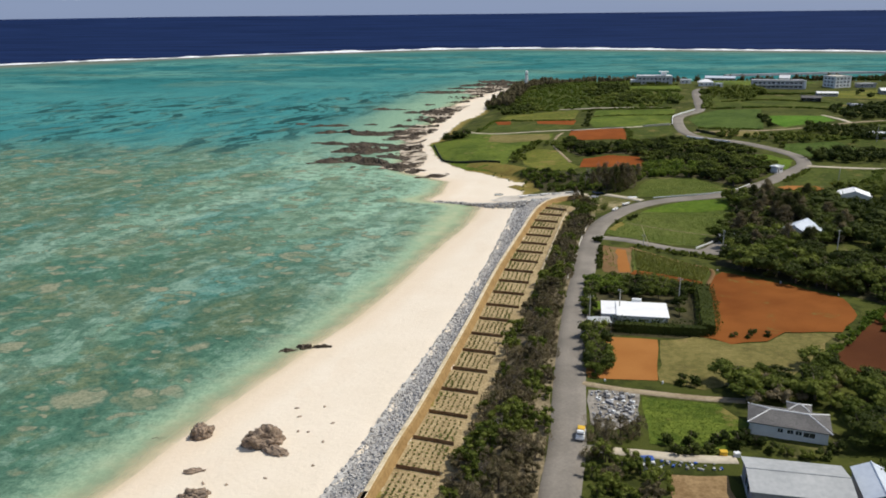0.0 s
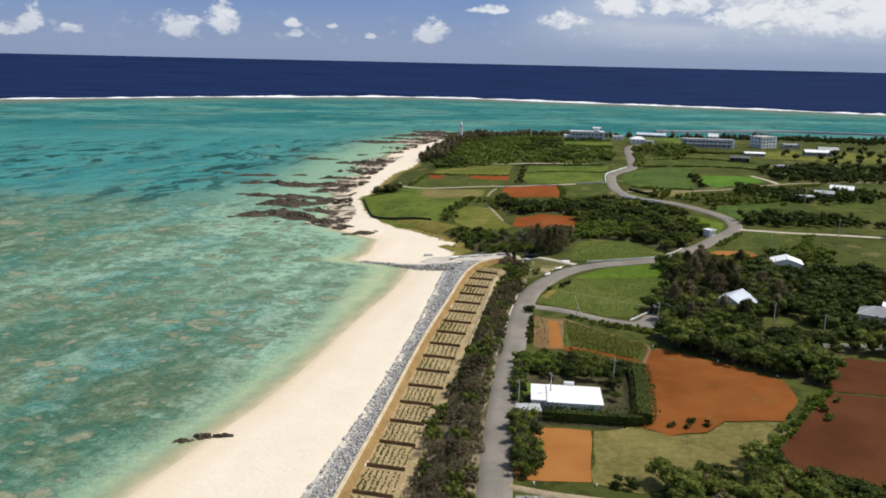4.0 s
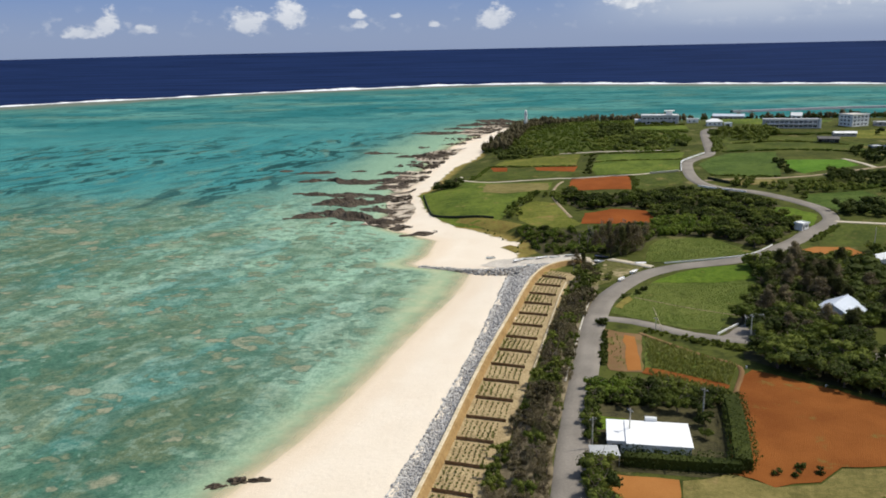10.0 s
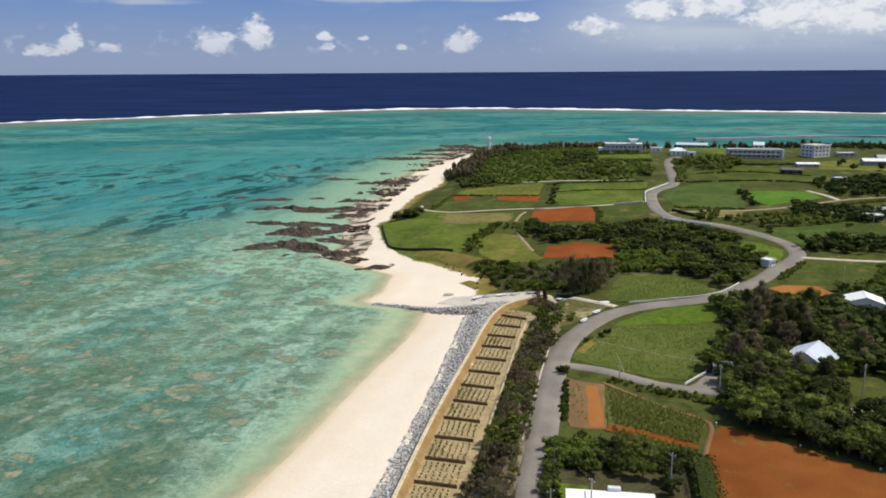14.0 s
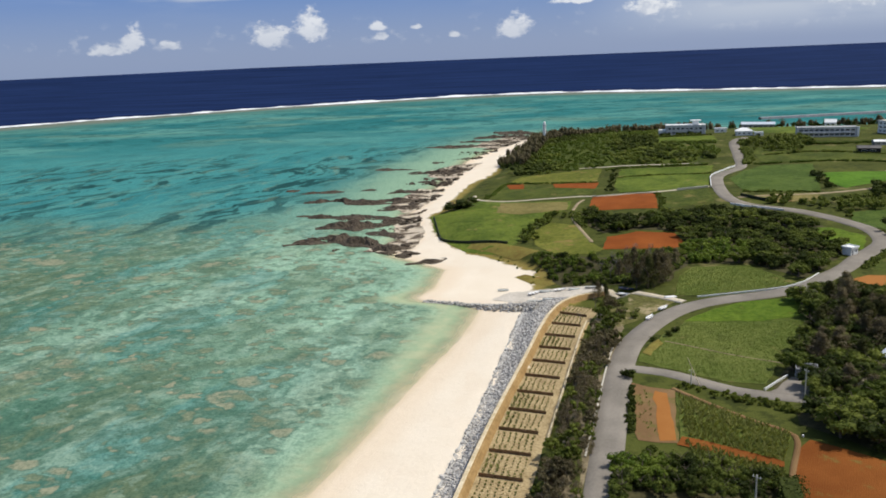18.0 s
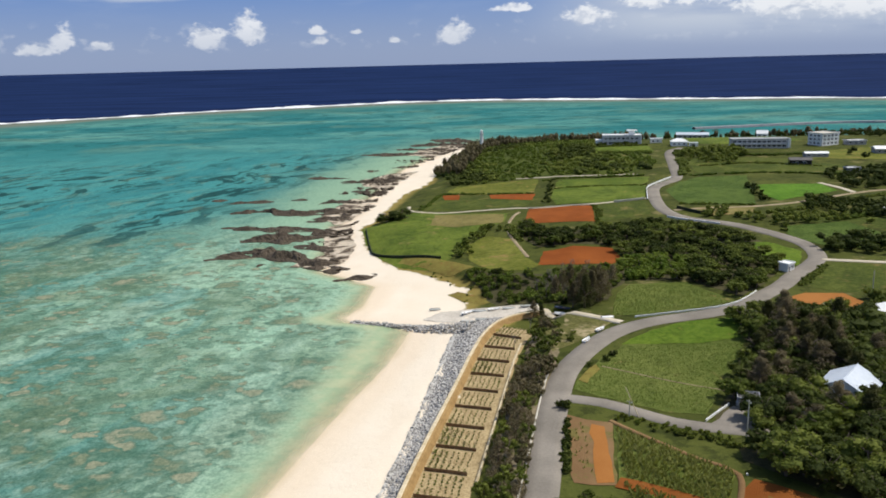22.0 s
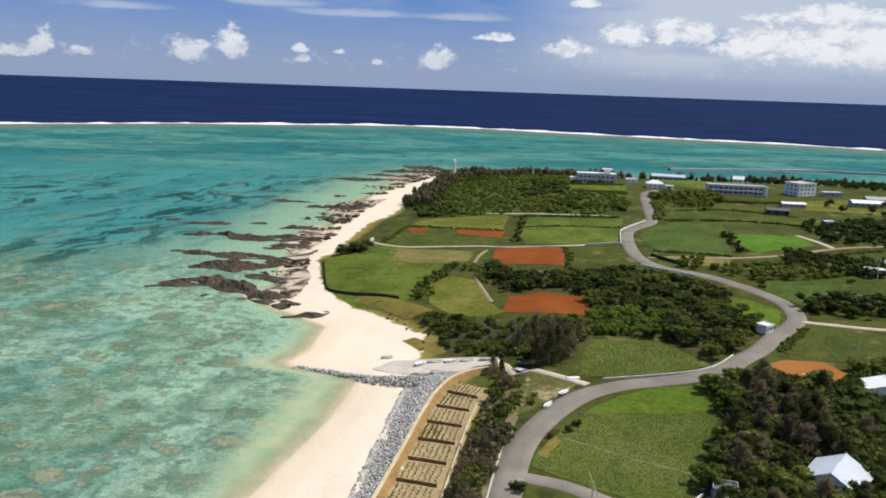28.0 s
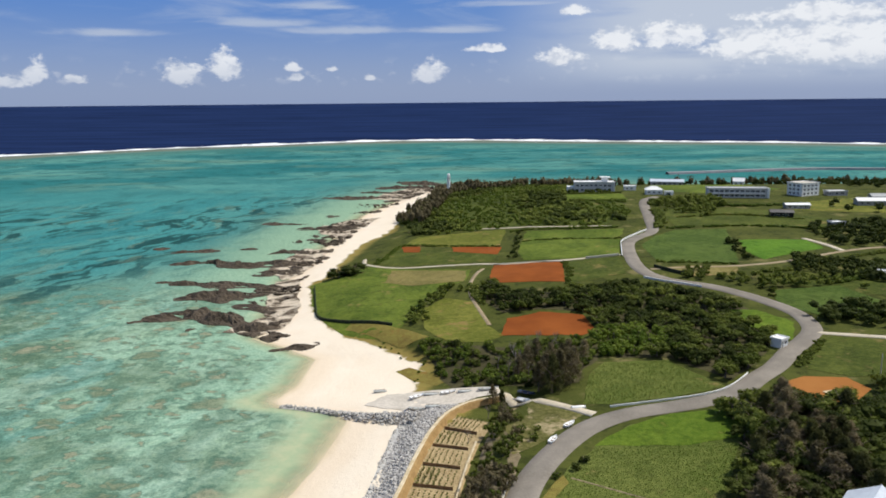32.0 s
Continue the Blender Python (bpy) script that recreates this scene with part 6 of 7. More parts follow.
def wall_mesh(length, height, holes, thick=0.22):
    """An upright wall along x from 0, with real openings (u, z, width, height)."""
    us = sorted({0.0, length, *[h[0] for h in holes], *[h[0] + h[2] for h in holes]})
    zs = sorted({0.0, height, *[h[1] for h in holes], *[h[1] + h[3] for h in holes]})
    bm = bmesh.new()
    nu, nz = len(us), len(zs)
    v = [[[bm.verts.new((u, t, z)) for z in zs] for u in us] for t in (0.0, thick)]

    def solid(i, j):
        if not (0 <= i < nu - 1 and 0 <= j < nz - 1):
            return False
        cu, cz = (us[i] + us[i + 1]) / 2, (zs[j] + zs[j + 1]) / 2
        return not any(h[0] < cu < h[0] + h[2] and h[1] < cz < h[1] + h[3] for h in holes)

    for i in range(nu - 1):
        for j in range(nz - 1):
            if not solid(i, j):
                continue
            o, p = v
            bm.faces.new((o[i][j], o[i + 1][j], o[i + 1][j + 1], o[i][j + 1]))
            bm.faces.new((p[i][j], p[i][j + 1], p[i + 1][j + 1], p[i + 1][j]))
            if not solid(i - 1, j):
                bm.faces.new((o[i][j], o[i][j + 1], p[i][j + 1], p[i][j]))
            if not solid(i + 1, j):
                bm.faces.new((o[i + 1][j], p[i + 1][j], p[i + 1][j + 1], o[i + 1][j + 1]))
            if not solid(i, j - 1):
                bm.faces.new((o[i][j], p[i][j], p[i + 1][j], o[i + 1][j]))
            if not solid(i, j + 1):
                bm.faces.new((o[i][j + 1], o[i + 1][j + 1], p[i + 1][j + 1], p[i][j + 1]))
    loose = [q for q in bm.verts if not q.link_faces]
    bmesh.ops.delete(bm, geom=loose, context="VERTS")
    return bm


GLASS, gn_, gb_ = material("dark_window_glass", 0.08, 0.6)
gb_.inputs["Base Color"].default_value = (0.03, 0.04, 0.05, 1)


def opening(parent, m, u, z, w, h, door=False):
    name = "door" if door else "window"
    bm = bmesh.new()
    t = 0.07
    for cx, cz, sx, sz in ((u + w / 2, z + h - t / 2, w, t), (u + w / 2, z + t / 2, w, t), (u + t / 2, z + h / 2, t, h), (u + w - t / 2, z + h / 2, t, h), (u + w / 2, z + h / 2, t, h)):
        box(bm, cx, 0.06, cz, sx, 0.08, sz)
    ob = part(name, bm, WHITE, parent)
    ob.matrix_basis = m
    pane = part("pane", boxed(u + w / 2, 0.09, z + h / 2, w - t, 0.02, h - t), GLASS, ob)
    return ob


def building(name, label, x, y, turn, L, W, h, roof="flat", rise=2.0, roof_mat=None, wall_mat=None, front=(), back=(), left=(), right=(), over=0.5, z=None, group="", base=0.5, rim=True):
    """A house: L along its own x, W along its own y, walls h high; openings are (u, z, width, height) on each side."""
    ob = thing(name, label, "building", group, x, y, z, turn)
    wm, rm = wall_mat or WHITE, roof_mat or ROOF_WHITE
    a, b = L / 2, W / 2
    for key, length, m, holes in (("front", L, pose(-a, -b, 0), front), ("right", W, pose(a, -b, 0, 0, 0, 90), right), ("back", L, pose(a, b, 0, 0, 0, 180), back), ("left", W, pose(-a, b, 0, 0, 0, 270), left)):
        w = part("wall", wall_mesh(length, h, holes), wm, ob)
        w.matrix_basis = m
        for u, zz, ww, hh in holes:
            opening(ob, m, u, zz, ww, hh, zz < 0.1)
    part("foundation", boxed(0, 0, -base / 2, L + 0.3, W + 0.3, base + 0.04), CONCRETE, ob)
    part("floor_slab", boxed(0, 0, 0.06, L - 0.5, W - 0.5, 0.08), CONCRETE, ob)
    o = over
    if roof == "flat":
        part("roof", boxed(0, 0, h + 0.13, L + 2 * o, W + 2 * o, 0.22, 0.05), rm, ob)
        if not rim:
            return ob
        bm = bmesh.new()
        for cx, cy, sx, sy in ((0, b + o - 0.1, L + 2 * o, 0.18), (0, -b - o + 0.1, L + 2 * o, 0.18), (a + o - 0.1, 0, 0.18, W + 2 * o - 0.4), (-a - o + 0.1, 0, 0.18, W + 2 * o - 0.4)):
            box(bm, cx, cy, h + 0.42, sx, sy, 0.36)
        part("parapet", bm, wm, ob)
        return ob
    inset = 0.0 if roof == "gable" else min(b + o, a + o - 0.3)
    t = 0.16
    e = [(-a - o, -b - o), (a + o, -b - o), (a + o, b + o), (-a - o, b + o)]
    ridge_ = [(-a - o + inset, 0), (a + o - inset, 0)]
    low = h - rise * o / (b + o) * 0.3
    if roof in ("gable", "hip"):
        v = [(px, py, low + dz) for dz in (0, t) for px, py in e] + [(px, py, h + rise + dz) for dz in (0, t) for px, py in ridge_]
        # 0-3 lower eave, 4-7 upper eave, 8-9 lower ridge, 10-11 upper ridge
        f = [(4, 5, 11, 10), (6, 7, 10, 11), (1, 0, 8, 9), (3, 2, 9, 8), (0, 1, 5, 4), (2, 3, 7, 6)]
        f += [(5, 6, 11), (7, 4, 10), (2, 1, 9), (0, 3, 8), (1, 2, 6, 5), (3, 0, 4, 7)] if inset else [(1, 5, 11, 9), (2, 9, 11, 6), (3, 7, 10, 8), (0, 8, 10, 4)]
        hang("roof", mesh_of("roof", v, f, rm), ob)
    if not inset:
        for sx in (-1, 1):
            v = [(sx * (a - 0.1 * k), py, pz) for k in (0, 2) for py, pz in ((-b, h), (b, h), (0, h + rise * b / (b + o)))]
            hang("gable_end", mesh_of("gable_end", v, [(0, 1, 2), (5, 4, 3), (0, 3, 4, 1), (1, 4, 5, 2), (2, 5, 3, 0)], wm), ob)
    bm = tube(bmesh.new(), (ridge_[0][0], 0, h + rise + t), (ridge_[1][0], 0, h + rise + t), 0.14, 0.14, 6)
    cap = part("ridge_cap", bm, WHITE if roof == "hip" else rm, ob)
    if inset:
        bm = bmesh.new()
        for k, (px, py) in enumerate(e):
            rx = ridge_[0][0] if px < 0 else ridge_[1][0]
            tube(bm, (px, py, low + t), (rx, 0, h + rise + t), 0.12, 0.12, 5)
        part("hip_cap", bm, WHITE, ob)
    return ob


def row(count, first, gap, z, w, h):
    return tuple((first + i * gap, z, w, h) for i in range(count))


# the white-roofed house inside its hedge
h1 = building("house", "low house with a bright white flat roof inside a hedge", 29.3, 190.6, -4, 12.0, 9.6, 2.9, "flat", wall_mat=WHITE, front=row(3, 1.5, 3.4, 0.9, 1.8, 1.2), right=row(2, 2, 3.5, 0.9, 1.5, 1.2), over=0.35, rim=False)
part("roof_tank", boxed(-1.0, 5.5, 3.4, 2.4, 1.0, 0.9, 0.1), WHITE, h1, "white roof tank")
building("annex", "small white annex beside the white-roofed house", 21.4, 192.2, -4, 3.6, 9.0, 2.6, "flat", wall_mat=WHITE, front=((0.8, 0, 1.8, 2.1),), over=0.2, rim=False)
car_port = thing("carport", "pale translucent carport roof on thin posts", "carport", "", 18.3, 184.0, None, 3)
part("roof", boxed(0, 0, 2.5, 5.6, 4.2, 0.08, 0.02), ROOF_METAL, car_port, "pale corrugated sheet")
for sx in (-2.6, 2.6):
    for sy in (-1.9, 1.9):
        part("post", tube(bmesh.new(), (sx, sy, -0.2), (sx, sy, 2.5), 0.06, 0.06, 8), GREY_WALL, car_port)
# tiled-roof house
building("house", "white single-storey house under a grey hipped tile roof", 48.6, 136.6, -15, 13.0, 6.6, 2.5, "hip", 1.3, ROOF_GREY, WHITE, front=((4.6, 1.1, 1.0, 0.9), (6.2, 1.1, 1.1, 0.9), (7.6, 1.1, 1.1, 0.9), (8.9, 0.9, 2.0, 1.1)), right=row(2, 1.5, 3, 1, 1.2, 1.1), over=0.55)
building("house_wing", "rear wing under a grey hipped tile roof", 51.8, 141.0, -15, 3.6, 3.0, 2.4, "hip", 0.7, ROOF_GREY, WHITE, right=((1.5, 1, 1.2, 1.1),), over=0.4)
# farm sheds at the start
building("shed", "long farm shed with a dull grey metal roof", 43.4, 115.2, -6, 14.6, 9.6, 3.2, "gable", 1.0, ROOF_METAL, GREY_WALL, left=((2.5, 0, 4.0, 2.6),), front=((8.2, 0, 3.5, 2.6), (12.4, 1, 1.4, 1.2)), over=0.45)
building("shed", "small shed with a whitish metal gable roof", 55.4, 114.8, 82, 9.0, 5.2, 2.8, "gable", 1.3, ROOF_BLUE, GREY_WALL, left=((1.4, 0, 2.4, 2.2),), over=0.35)
# hamlet
building("house", "house with a bluish-white metal gable roof among trees", 92.4, 271.6, 52, 11.5, 11.0, 3.0, "gable", 3.0, ROOF_BLUE, WHITE, front=row(3, 1.5, 3.4, 0.9, 1.6, 1.2), left=row(2, 2, 4, 0.9, 1.5, 1.2), over=0.5)
building("house", "white-roofed house on a cleared plot", 129.5, 325, 74, 8.0, 11.0, 2.9, "gable", 1.9, ROOF_WHITE, WHITE, left=row(3, 1.2, 3.2, 0.9, 1.5, 1.2), front=row(2, 1.2, 3.2, 0.9, 1.5, 1.2), over=0.5)
building("house", "grey-roofed house beside the grove", 133, 258, -30, 12.0, 8.0, 3.0, "hip", 2.0, GREY_WALL, WHITE, front=row(4, 1, 2.8, 0.9, 1.5, 1.2), over=0.5)
building("house", "low white flat-roofed annex beside the grove", 142, 266, -30, 8.0, 6.0, 2.8, "flat", wall_mat=WHITE, front=row(2, 1, 3.4, 0.9, 1.6, 1.2), over=0.3)
building("garage", "small stained concrete garage with an open front", 67.6, 266.8, -14, 4.8, 4.2, 2.3, "flat", roof_mat=ROOF_GREY, wall_mat=GREY_WALL, front=((0.4, 0, 1.8, 2.0), (2.6, 0, 1.8, 2.0)), over=0.15)
building("hut", "small white roadside hut with a flat roof", 115.6, 379.6, 38, 4.2, 3.6, 2.6, "flat", wall_mat=WHITE, front=((0.6, 0, 0.9, 2.0), (2.2, 1, 1.4, 1.0)), over=0.3)
# public buildings on the hill
inst = building("institute", "two-storey grey public building with a white roof platform", 111, 738, -5, 30, 12, 7.4, "flat", wall_mat=PALE_WALL, front=row(8, 1.5, 3.4, 1.0, 2.2, 1.5) + row(8, 1.5, 3.4, 4.4, 2.2, 1.5), right=row(3, 2, 3.6, 1, 2, 1.5), over=0.3)
part("roof_tower", boxed(8.0, 0, 9.2, 4.4, 5.4, 3.4, 0.1), WHITE, inst, "white stair tower on the roof")
part("roof_canopy", boxed(8.0, 0, 11.1, 8.0, 7.0, 0.45, 0.1), WHITE, inst, "white flat canopy")
part("end_wall", boxed(14.9, -6.4, 4.0, 0.6, 1.0, 8.0), WHITE, inst, "white end wall")
part("side_wing", boxed(-17.6, 1, 2.0, 5.5, 8, 4.0, 0.1), WHITE, inst, "low white side wing")
building("hall", "long hall with a pale metal roof", 185, 813, -14, 27, 10, 3.6, "gable", 1.6, ROOF_BLUE, GREY_WALL, front=row(6, 2, 4.2, 0.8, 2.2, 1.6), over=0.6)
building("house", "white house with a hipped white roof above the road", 151, 714, -6, 12, 8, 3.2, "hip", 2.2, ROOF_WHITE, WHITE, front=row(3, 1.5, 3.6, 0.9, 1.6, 1.2), over=0.5)
building("carport_house", "low white outbuilding beside the house", 160, 706, -6, 6, 5, 2.4, "flat", front=((1, 0, 3, 2),), over=0.3)
building("house", "small white house with a terrace among shrubs", 139, 741, -6, 9, 6, 3.0, "flat", front=row(2, 1.2, 3.6, 0.9, 1.6, 1.2), over=0.3)
sch = building("school", "long two-storey grey school block with window bands", 204, 693, -7, 40, 9, 6.4, "flat", roof_mat=PALE_WALL, wall_mat=PALE_WALL, front=row(11, 1.2, 3.45, 0.8, 2.6, 1.6) + row(11, 1.2, 3.45, 3.9, 2.6, 1.6), over=0.5)
part("stair_tower", boxed(20.4, -4.6, 3.5, 1.4, 2.4, 7.0, 0.05), WHITE, sch, "white end stair")
part("gallery", boxed(-1, -5.4, 3.15, 37, 1.4, 0.25), WHITE, sch, "pale gallery slab")
building("school", "square three-storey whitish block with window rows", 254, 702, 27, 17, 13, 8.6, "flat", roof_mat=CONCRETE, wall_mat=WHITE, front=row(4, 1.5, 3.8, 0.9, 2.2, 1.4) + row(4, 1.5, 3.8, 3.7, 2.2, 1.4) + row(4, 1.5, 3.8, 6.4, 2.2, 1.4), left=row(3, 1.5, 3.6, 0.9, 2.0, 1.4) + row(3, 1.5, 3.6, 3.7, 2.0, 1.4) + row(3, 1.5, 3.6, 6.4, 2.0, 1.4), over=0.4)
building("barn", "dark low barn with a grey roof", 206, 616, -12, 13, 8, 3.0, "gable", 1.2, ROOF_GREY, DARK, front=((2, 0, 3, 2.2), (7, 0, 3, 2.2)), over=0.5)
building("greenhouse", "long low shed with a white sheet roof", 227, 645, -4, 15, 6, 2.5, "gable", 0.9, ROOF_WHITE, GREY_WALL, front=row(4, 1.5, 3.4, 0.8, 1.8, 1.2), over=0.4)
building("house", "long white-roofed house by the trees", 281, 657, -4, 21, 8, 3.0, "gable", 1.6, ROOF_WHITE, GREY_WALL, front=row(5, 1.5, 4, 0.9, 2, 1.3), over=0.6)
building("house", "grey-roofed house by the trees", 296, 675, -4, 15, 8, 3.0, "gable", 1.6, ROOF_METAL, GREY_WALL, front=row(3, 1.5, 4, 0.9, 2, 1.3), over=0.6)
building("house", "low pale-roofed house under the tree line", 276, 700, 3, 14, 7, 2.8, "flat", roof_mat=ROOF_WHITE, wall_mat=GREY_WALL, front=row(3, 1.5, 4, 0.9, 2, 1.3), over=0.4)
building("house", "small white gabled house on the skyline", 244, 808, -20, 9, 7, 3.2, "gable", 2.6, ROOF_WHITE, WHITE, front=row(2, 1.5, 4, 0.9, 2, 1.3), over=0.4)
building("house", "white-roofed shed between scrub mounds", 225, 584, 10, 8, 5, 2.6, "flat", wall_mat=GREY_WALL, front=((2, 0, 2, 2),), over=0.3)
building("house", "white-roofed shed beside dark scrub", 191, 459, -10, 8, 5, 2.6, "flat", wall_mat=WHITE, front=((2, 0, 2, 2),), over=0.3)
building("house", "pale-roofed farmhouse among eastern fields", 222, 484, -25, 12, 8, 3, "gable", 1.6, ROOF_WHITE, WHITE, front=row(3, 1.5, 3.4, 0.9, 1.8, 1.2), over=0.5)
building("shed", "long pale metal farm shed among eastern fields", 206, 470, -25, 10, 6, 2.8, "gable", 1.2, ROOF_METAL, GREY_WALL, front=((2, 0, 3, 2.2),), over=0.4)

# lighthouse
lh = thing("lighthouse", "slim white lighthouse rising over the headland scrub", "lighthouse", "", -2, 831, None)
part("base", tube(bmesh.new(), (0, 0, -0.5), (0, 0, 2.4), 2.6, 2.4, 20), CONCRETE, lh)
part("tower", tube(bmesh.new(), (0, 0, 2.4), (0, 0, 14.0), 1.75, 1.35, 20), WHITE, lh)
part("gallery", tube(bmesh.new(), (0, 0, 14.0), (0, 0, 14.5), 2.2, 2.2, 20), GREY_WALL, lh, "grey gallery deck")
part("lantern", tube(bmesh.new(), (0, 0, 14.5), (0, 0, 17.0), 1.2, 1.2, 12), WHITE, lh, "white lantern room")
part("cupola", tube(bmesh.new(), (0, 0, 17.0), (0, 0, 18.4), 1.4, 0.15, 12), WHITE, lh)
bw = smooth_line(((250, 1075), (300, 1088), (345, 1101), (440, 1122), (530, 1112), (800, 1085), (1200, 1030)), 14)
tagged(new("breakwater", ribbon("breakwater", bw, [(-4, -1), (-3, 2.6), (3, 2.6), (4, -1)], GREY_WALL, 0.0)), "long grey harbour breakwater across the lagoon", "breakwater", kind="structure")

# ---- walls along roads and fields ----


def low_wall(name, label, points, h, thick, mat, category="wall"):
    t = thick / 2
    me = ribbon(name, smooth_line(points, 2.0), [(-t, -0.2), (-t, h - 0.04), (-t + 0.04, h), (t - 0.04, h), (t, h - 0.04), (t, -0.2)], mat)
    return tagged(new(name, me), label, category, kind="structure")


low_wall("road_wall", "low white painted concrete road wall", ((53, 333.6), (60, 335.2), (69, 337.4), (79, 340.2), (86.5, 344), (92, 349.2), (97.5, 356)), 0.5, 0.22, WHITE)
low_wall("road_wall", "low white concrete wall on the outer bend", ((90, 512), (93, 530), (96.5, 549), (101.5, 560), (110, 573), (117, 582)), 0.9, 0.35, WHITE)
low_wall("road_wall", "low pale wall beside the road bend", ((111, 451), (104, 457), (97, 462), (91, 468)), 0.8, 0.35, WHITE)
low_wall("retaining_wall", "dark stained retaining wall below the tan field", ((99.5, 486), (104.5, 477), (112, 467)), 1.5, 0.5, BLACK_WALL)
low_wall("field_wall", "pale concrete kerb along a field path", ((72, 509.5), (80, 512), (89, 515.5)), 1.0, 0.5, CONCRETE)
low_wall("field_wall", "pale concrete edging of the red plot", ((27, 507), (44, 505.5), (60.8, 503.8)), 0.5, 0.5, CONCRETE)
low_wall("meadow_wall", "blackened low sea wall round the meadow", ((-58, 494), (-54, 474), (-49, 450), (-46, 440), (-38, 433), (-26, 424), (-14, 416.5)), 1.2, 0.5, BLACK_WALL)
low_wall("kerb", "cream concrete kerb beside the planted strip", ((4.6, 236), (8.2, 262), (11.2, 284), (14, 304), (16.5, 318)), 0.9, 0.45, WALL_TOP)
tagged(new("boat_landing", sheet(((-16, 349), (-6, 345), (1, 342.5), (7, 342), (12, 344.5), (17, 348.5), (24, 350.5), (24, 356), (14, 357.5), (2, 357), (-10, 356)), 1.6, 0.2, 71, 0.14, "boat_landing", speckled("landing_concrete", (0.46, 0.41, 0.34), (0.68, 0.62, 0.53), 0.15, 1.2, 0.9))), "pale sandy concrete boat landing", "pavement", kind="structure")
field("garage_pad", "grey concrete pad before the garage", ((56.5, 257), (64, 266.5), (70, 265), (66, 252)), ASPHALT, 72, 0.16, "pavement")
low_wall("road_kerb", "pale worn kerb along the coast road", ((12.4, 222), (15.4, 242), (18.2, 262), (21.0, 280), (23.2, 291)), 0.35, 0.4, CONCRETE)
low_wall("pad_wall", "low white wall beside the garage pad", ((55.8, 258.5), (60, 263.5), (63.5, 267.5)), 0.6, 0.25, WHITE)

# ---- planted strip behind the sea wall ----
strip_line = np.array([(float(along(WALL, y)), y) for y in np.arange(40, 338, 4.0)])
tagged(new("planting_bed", ribbon("planting_bed", strip_line, [(1.5, 0.12), (5, 0.14), (8, 0.14), (10.5, 0.14), (13.4, 0.14)], PLOT)), "straw-covered sand bed behind the sea wall", "planting bed", kind="structure")
board = bpy.data.meshes.new("board")
bm = boxed(0, 0, 0, 1, 0.09, 0.30, 0.01)
bm.to_mesh(board)
bm.free()
board.materials.append(WOOD)
post = bpy.data.meshes.new("post")
bm = tube(bmesh.new(), (0, 0, -0.3), (0, 0, 0.9), 0.08, 0.07, 6)
bm.to_mesh(post)
bm.free()
post.materials.append(WOOD)
tuft_v, tuft_f, ridge_v, ridge_f = [], [], [], []
rng = np.random.default_rng(17)
for y in np.arange(62, 337, 10.6):
    x = float(along(WALL, y))
    slope = (float(along(WALL, y + 2)) - float(along(WALL, y - 2))) / 4
    ang = -math.degrees(math.atan(slope)) - 4
    length = 8.2 if y < 200 else 9.2
    c, s = math.cos(radians(ang)), math.sin(radians(ang))
    fence = thing("windbreak_fence", "low brown board fence across the planted strip", "fence", "windbreak fences", x + 2.1, y, 3.3, ang)
    for k in range(3):
        for u in range(3):
            hang("board", board, fence, Matrix.Translation(((u + 0.5) * length / 3, 0.05 * (u % 2), 0.12 + 0.29 * k)) @ Matrix.Diagonal((length / 3, 1, 1, 1)))
    for u in range(4):
        hang("post", post, fence, Matrix.Translation((u * length / 3, -0.1, 0)))
    for i in range(7):
        for j in range(1, 8):
            u, v = 0.6 + (length - 1.0) * i / 6, j * 1.3
            px, py = x + 2.1 + u * c - v * s + slope * 0 + rng.normal(0, 0.1), y + u * s + v * c + rng.normal(0, 0.1)
            px += (float(along(WALL, py)) - x) - (-s * v)
            g = gz(px, py) + 0.14
            lush = 0.26 + 0.75 * max(0, noise.noise(Vector((px * 0.11, py * 0.06, 2))))
            for q in range(6):
                a, w, h = rng.uniform(0, 6.28), 0.13, 0.75 * lush * rng.uniform(0.7, 1.5)
                k0 = len(tuft_v)
                dx, dy = math.cos(a), math.sin(a)
                tuft_v += [(px - dy * w, py + dx * w, g), (px + dy * w, py - dx * w, g), (px + dx * h + dy * w, py + dy * h - dx * w, g + h), (px + dx * h - dy * w, py + dy * h + dx * w, g + h * 0.9)]
                tuft_f.append((k0, k0 + 1, k0 + 2, k0 + 3))
            # straw ridges round every plant
            for ex, ey, lx, ly in ((0.65, 0, 0.06, 0.60), (0, 0.65, 0.25, 0.05))[:2 if (i + j) % 3 == 0 else 1]:
                k0 = len(ridge_v)
                for zz in (0.0, 0.09):
                    ridge_v += [(px + ex - lx, py + ey - ly, g + zz), (px + ex + lx, py + ey - ly, g + zz), (px + ex + lx, py + ey + ly, g + zz), (px + ex - lx, py + ey + ly, g + zz)]
                ridge_f += [(k0 + 4, k0 + 5, k0 + 6, k0 + 7), (k0, k0 + 1, k0 + 5, k0 + 4), (k0 + 1, k0 + 2, k0 + 6, k0 + 5), (k0 + 2, k0 + 3, k0 + 7, k0 + 6), (k0 + 3, k0, k0 + 4, k0 + 7)]
SEEDLING = foliage("seedling_leaves", (0.055, 0.065, 0.018), (0.19, 0.20, 0.06))
STRAW = speckled("straw_screen", (0.36, 0.265, 0.13), (0.56, 0.44, 0.25), 0.5, 4.0, 0.95)
tagged(new("seedlings", mesh_of("seedlings", tuft_v, tuft_f, SEEDLING)), "rows of low seedlings in the sand bed", "seedlings", kind="stuff")
tagged(new("straw_screens", mesh_of("straw_screens", ridge_v, ridge_f, STRAW)), "low straw screens in a grid round the seedlings", "straw screens", kind="stuff")

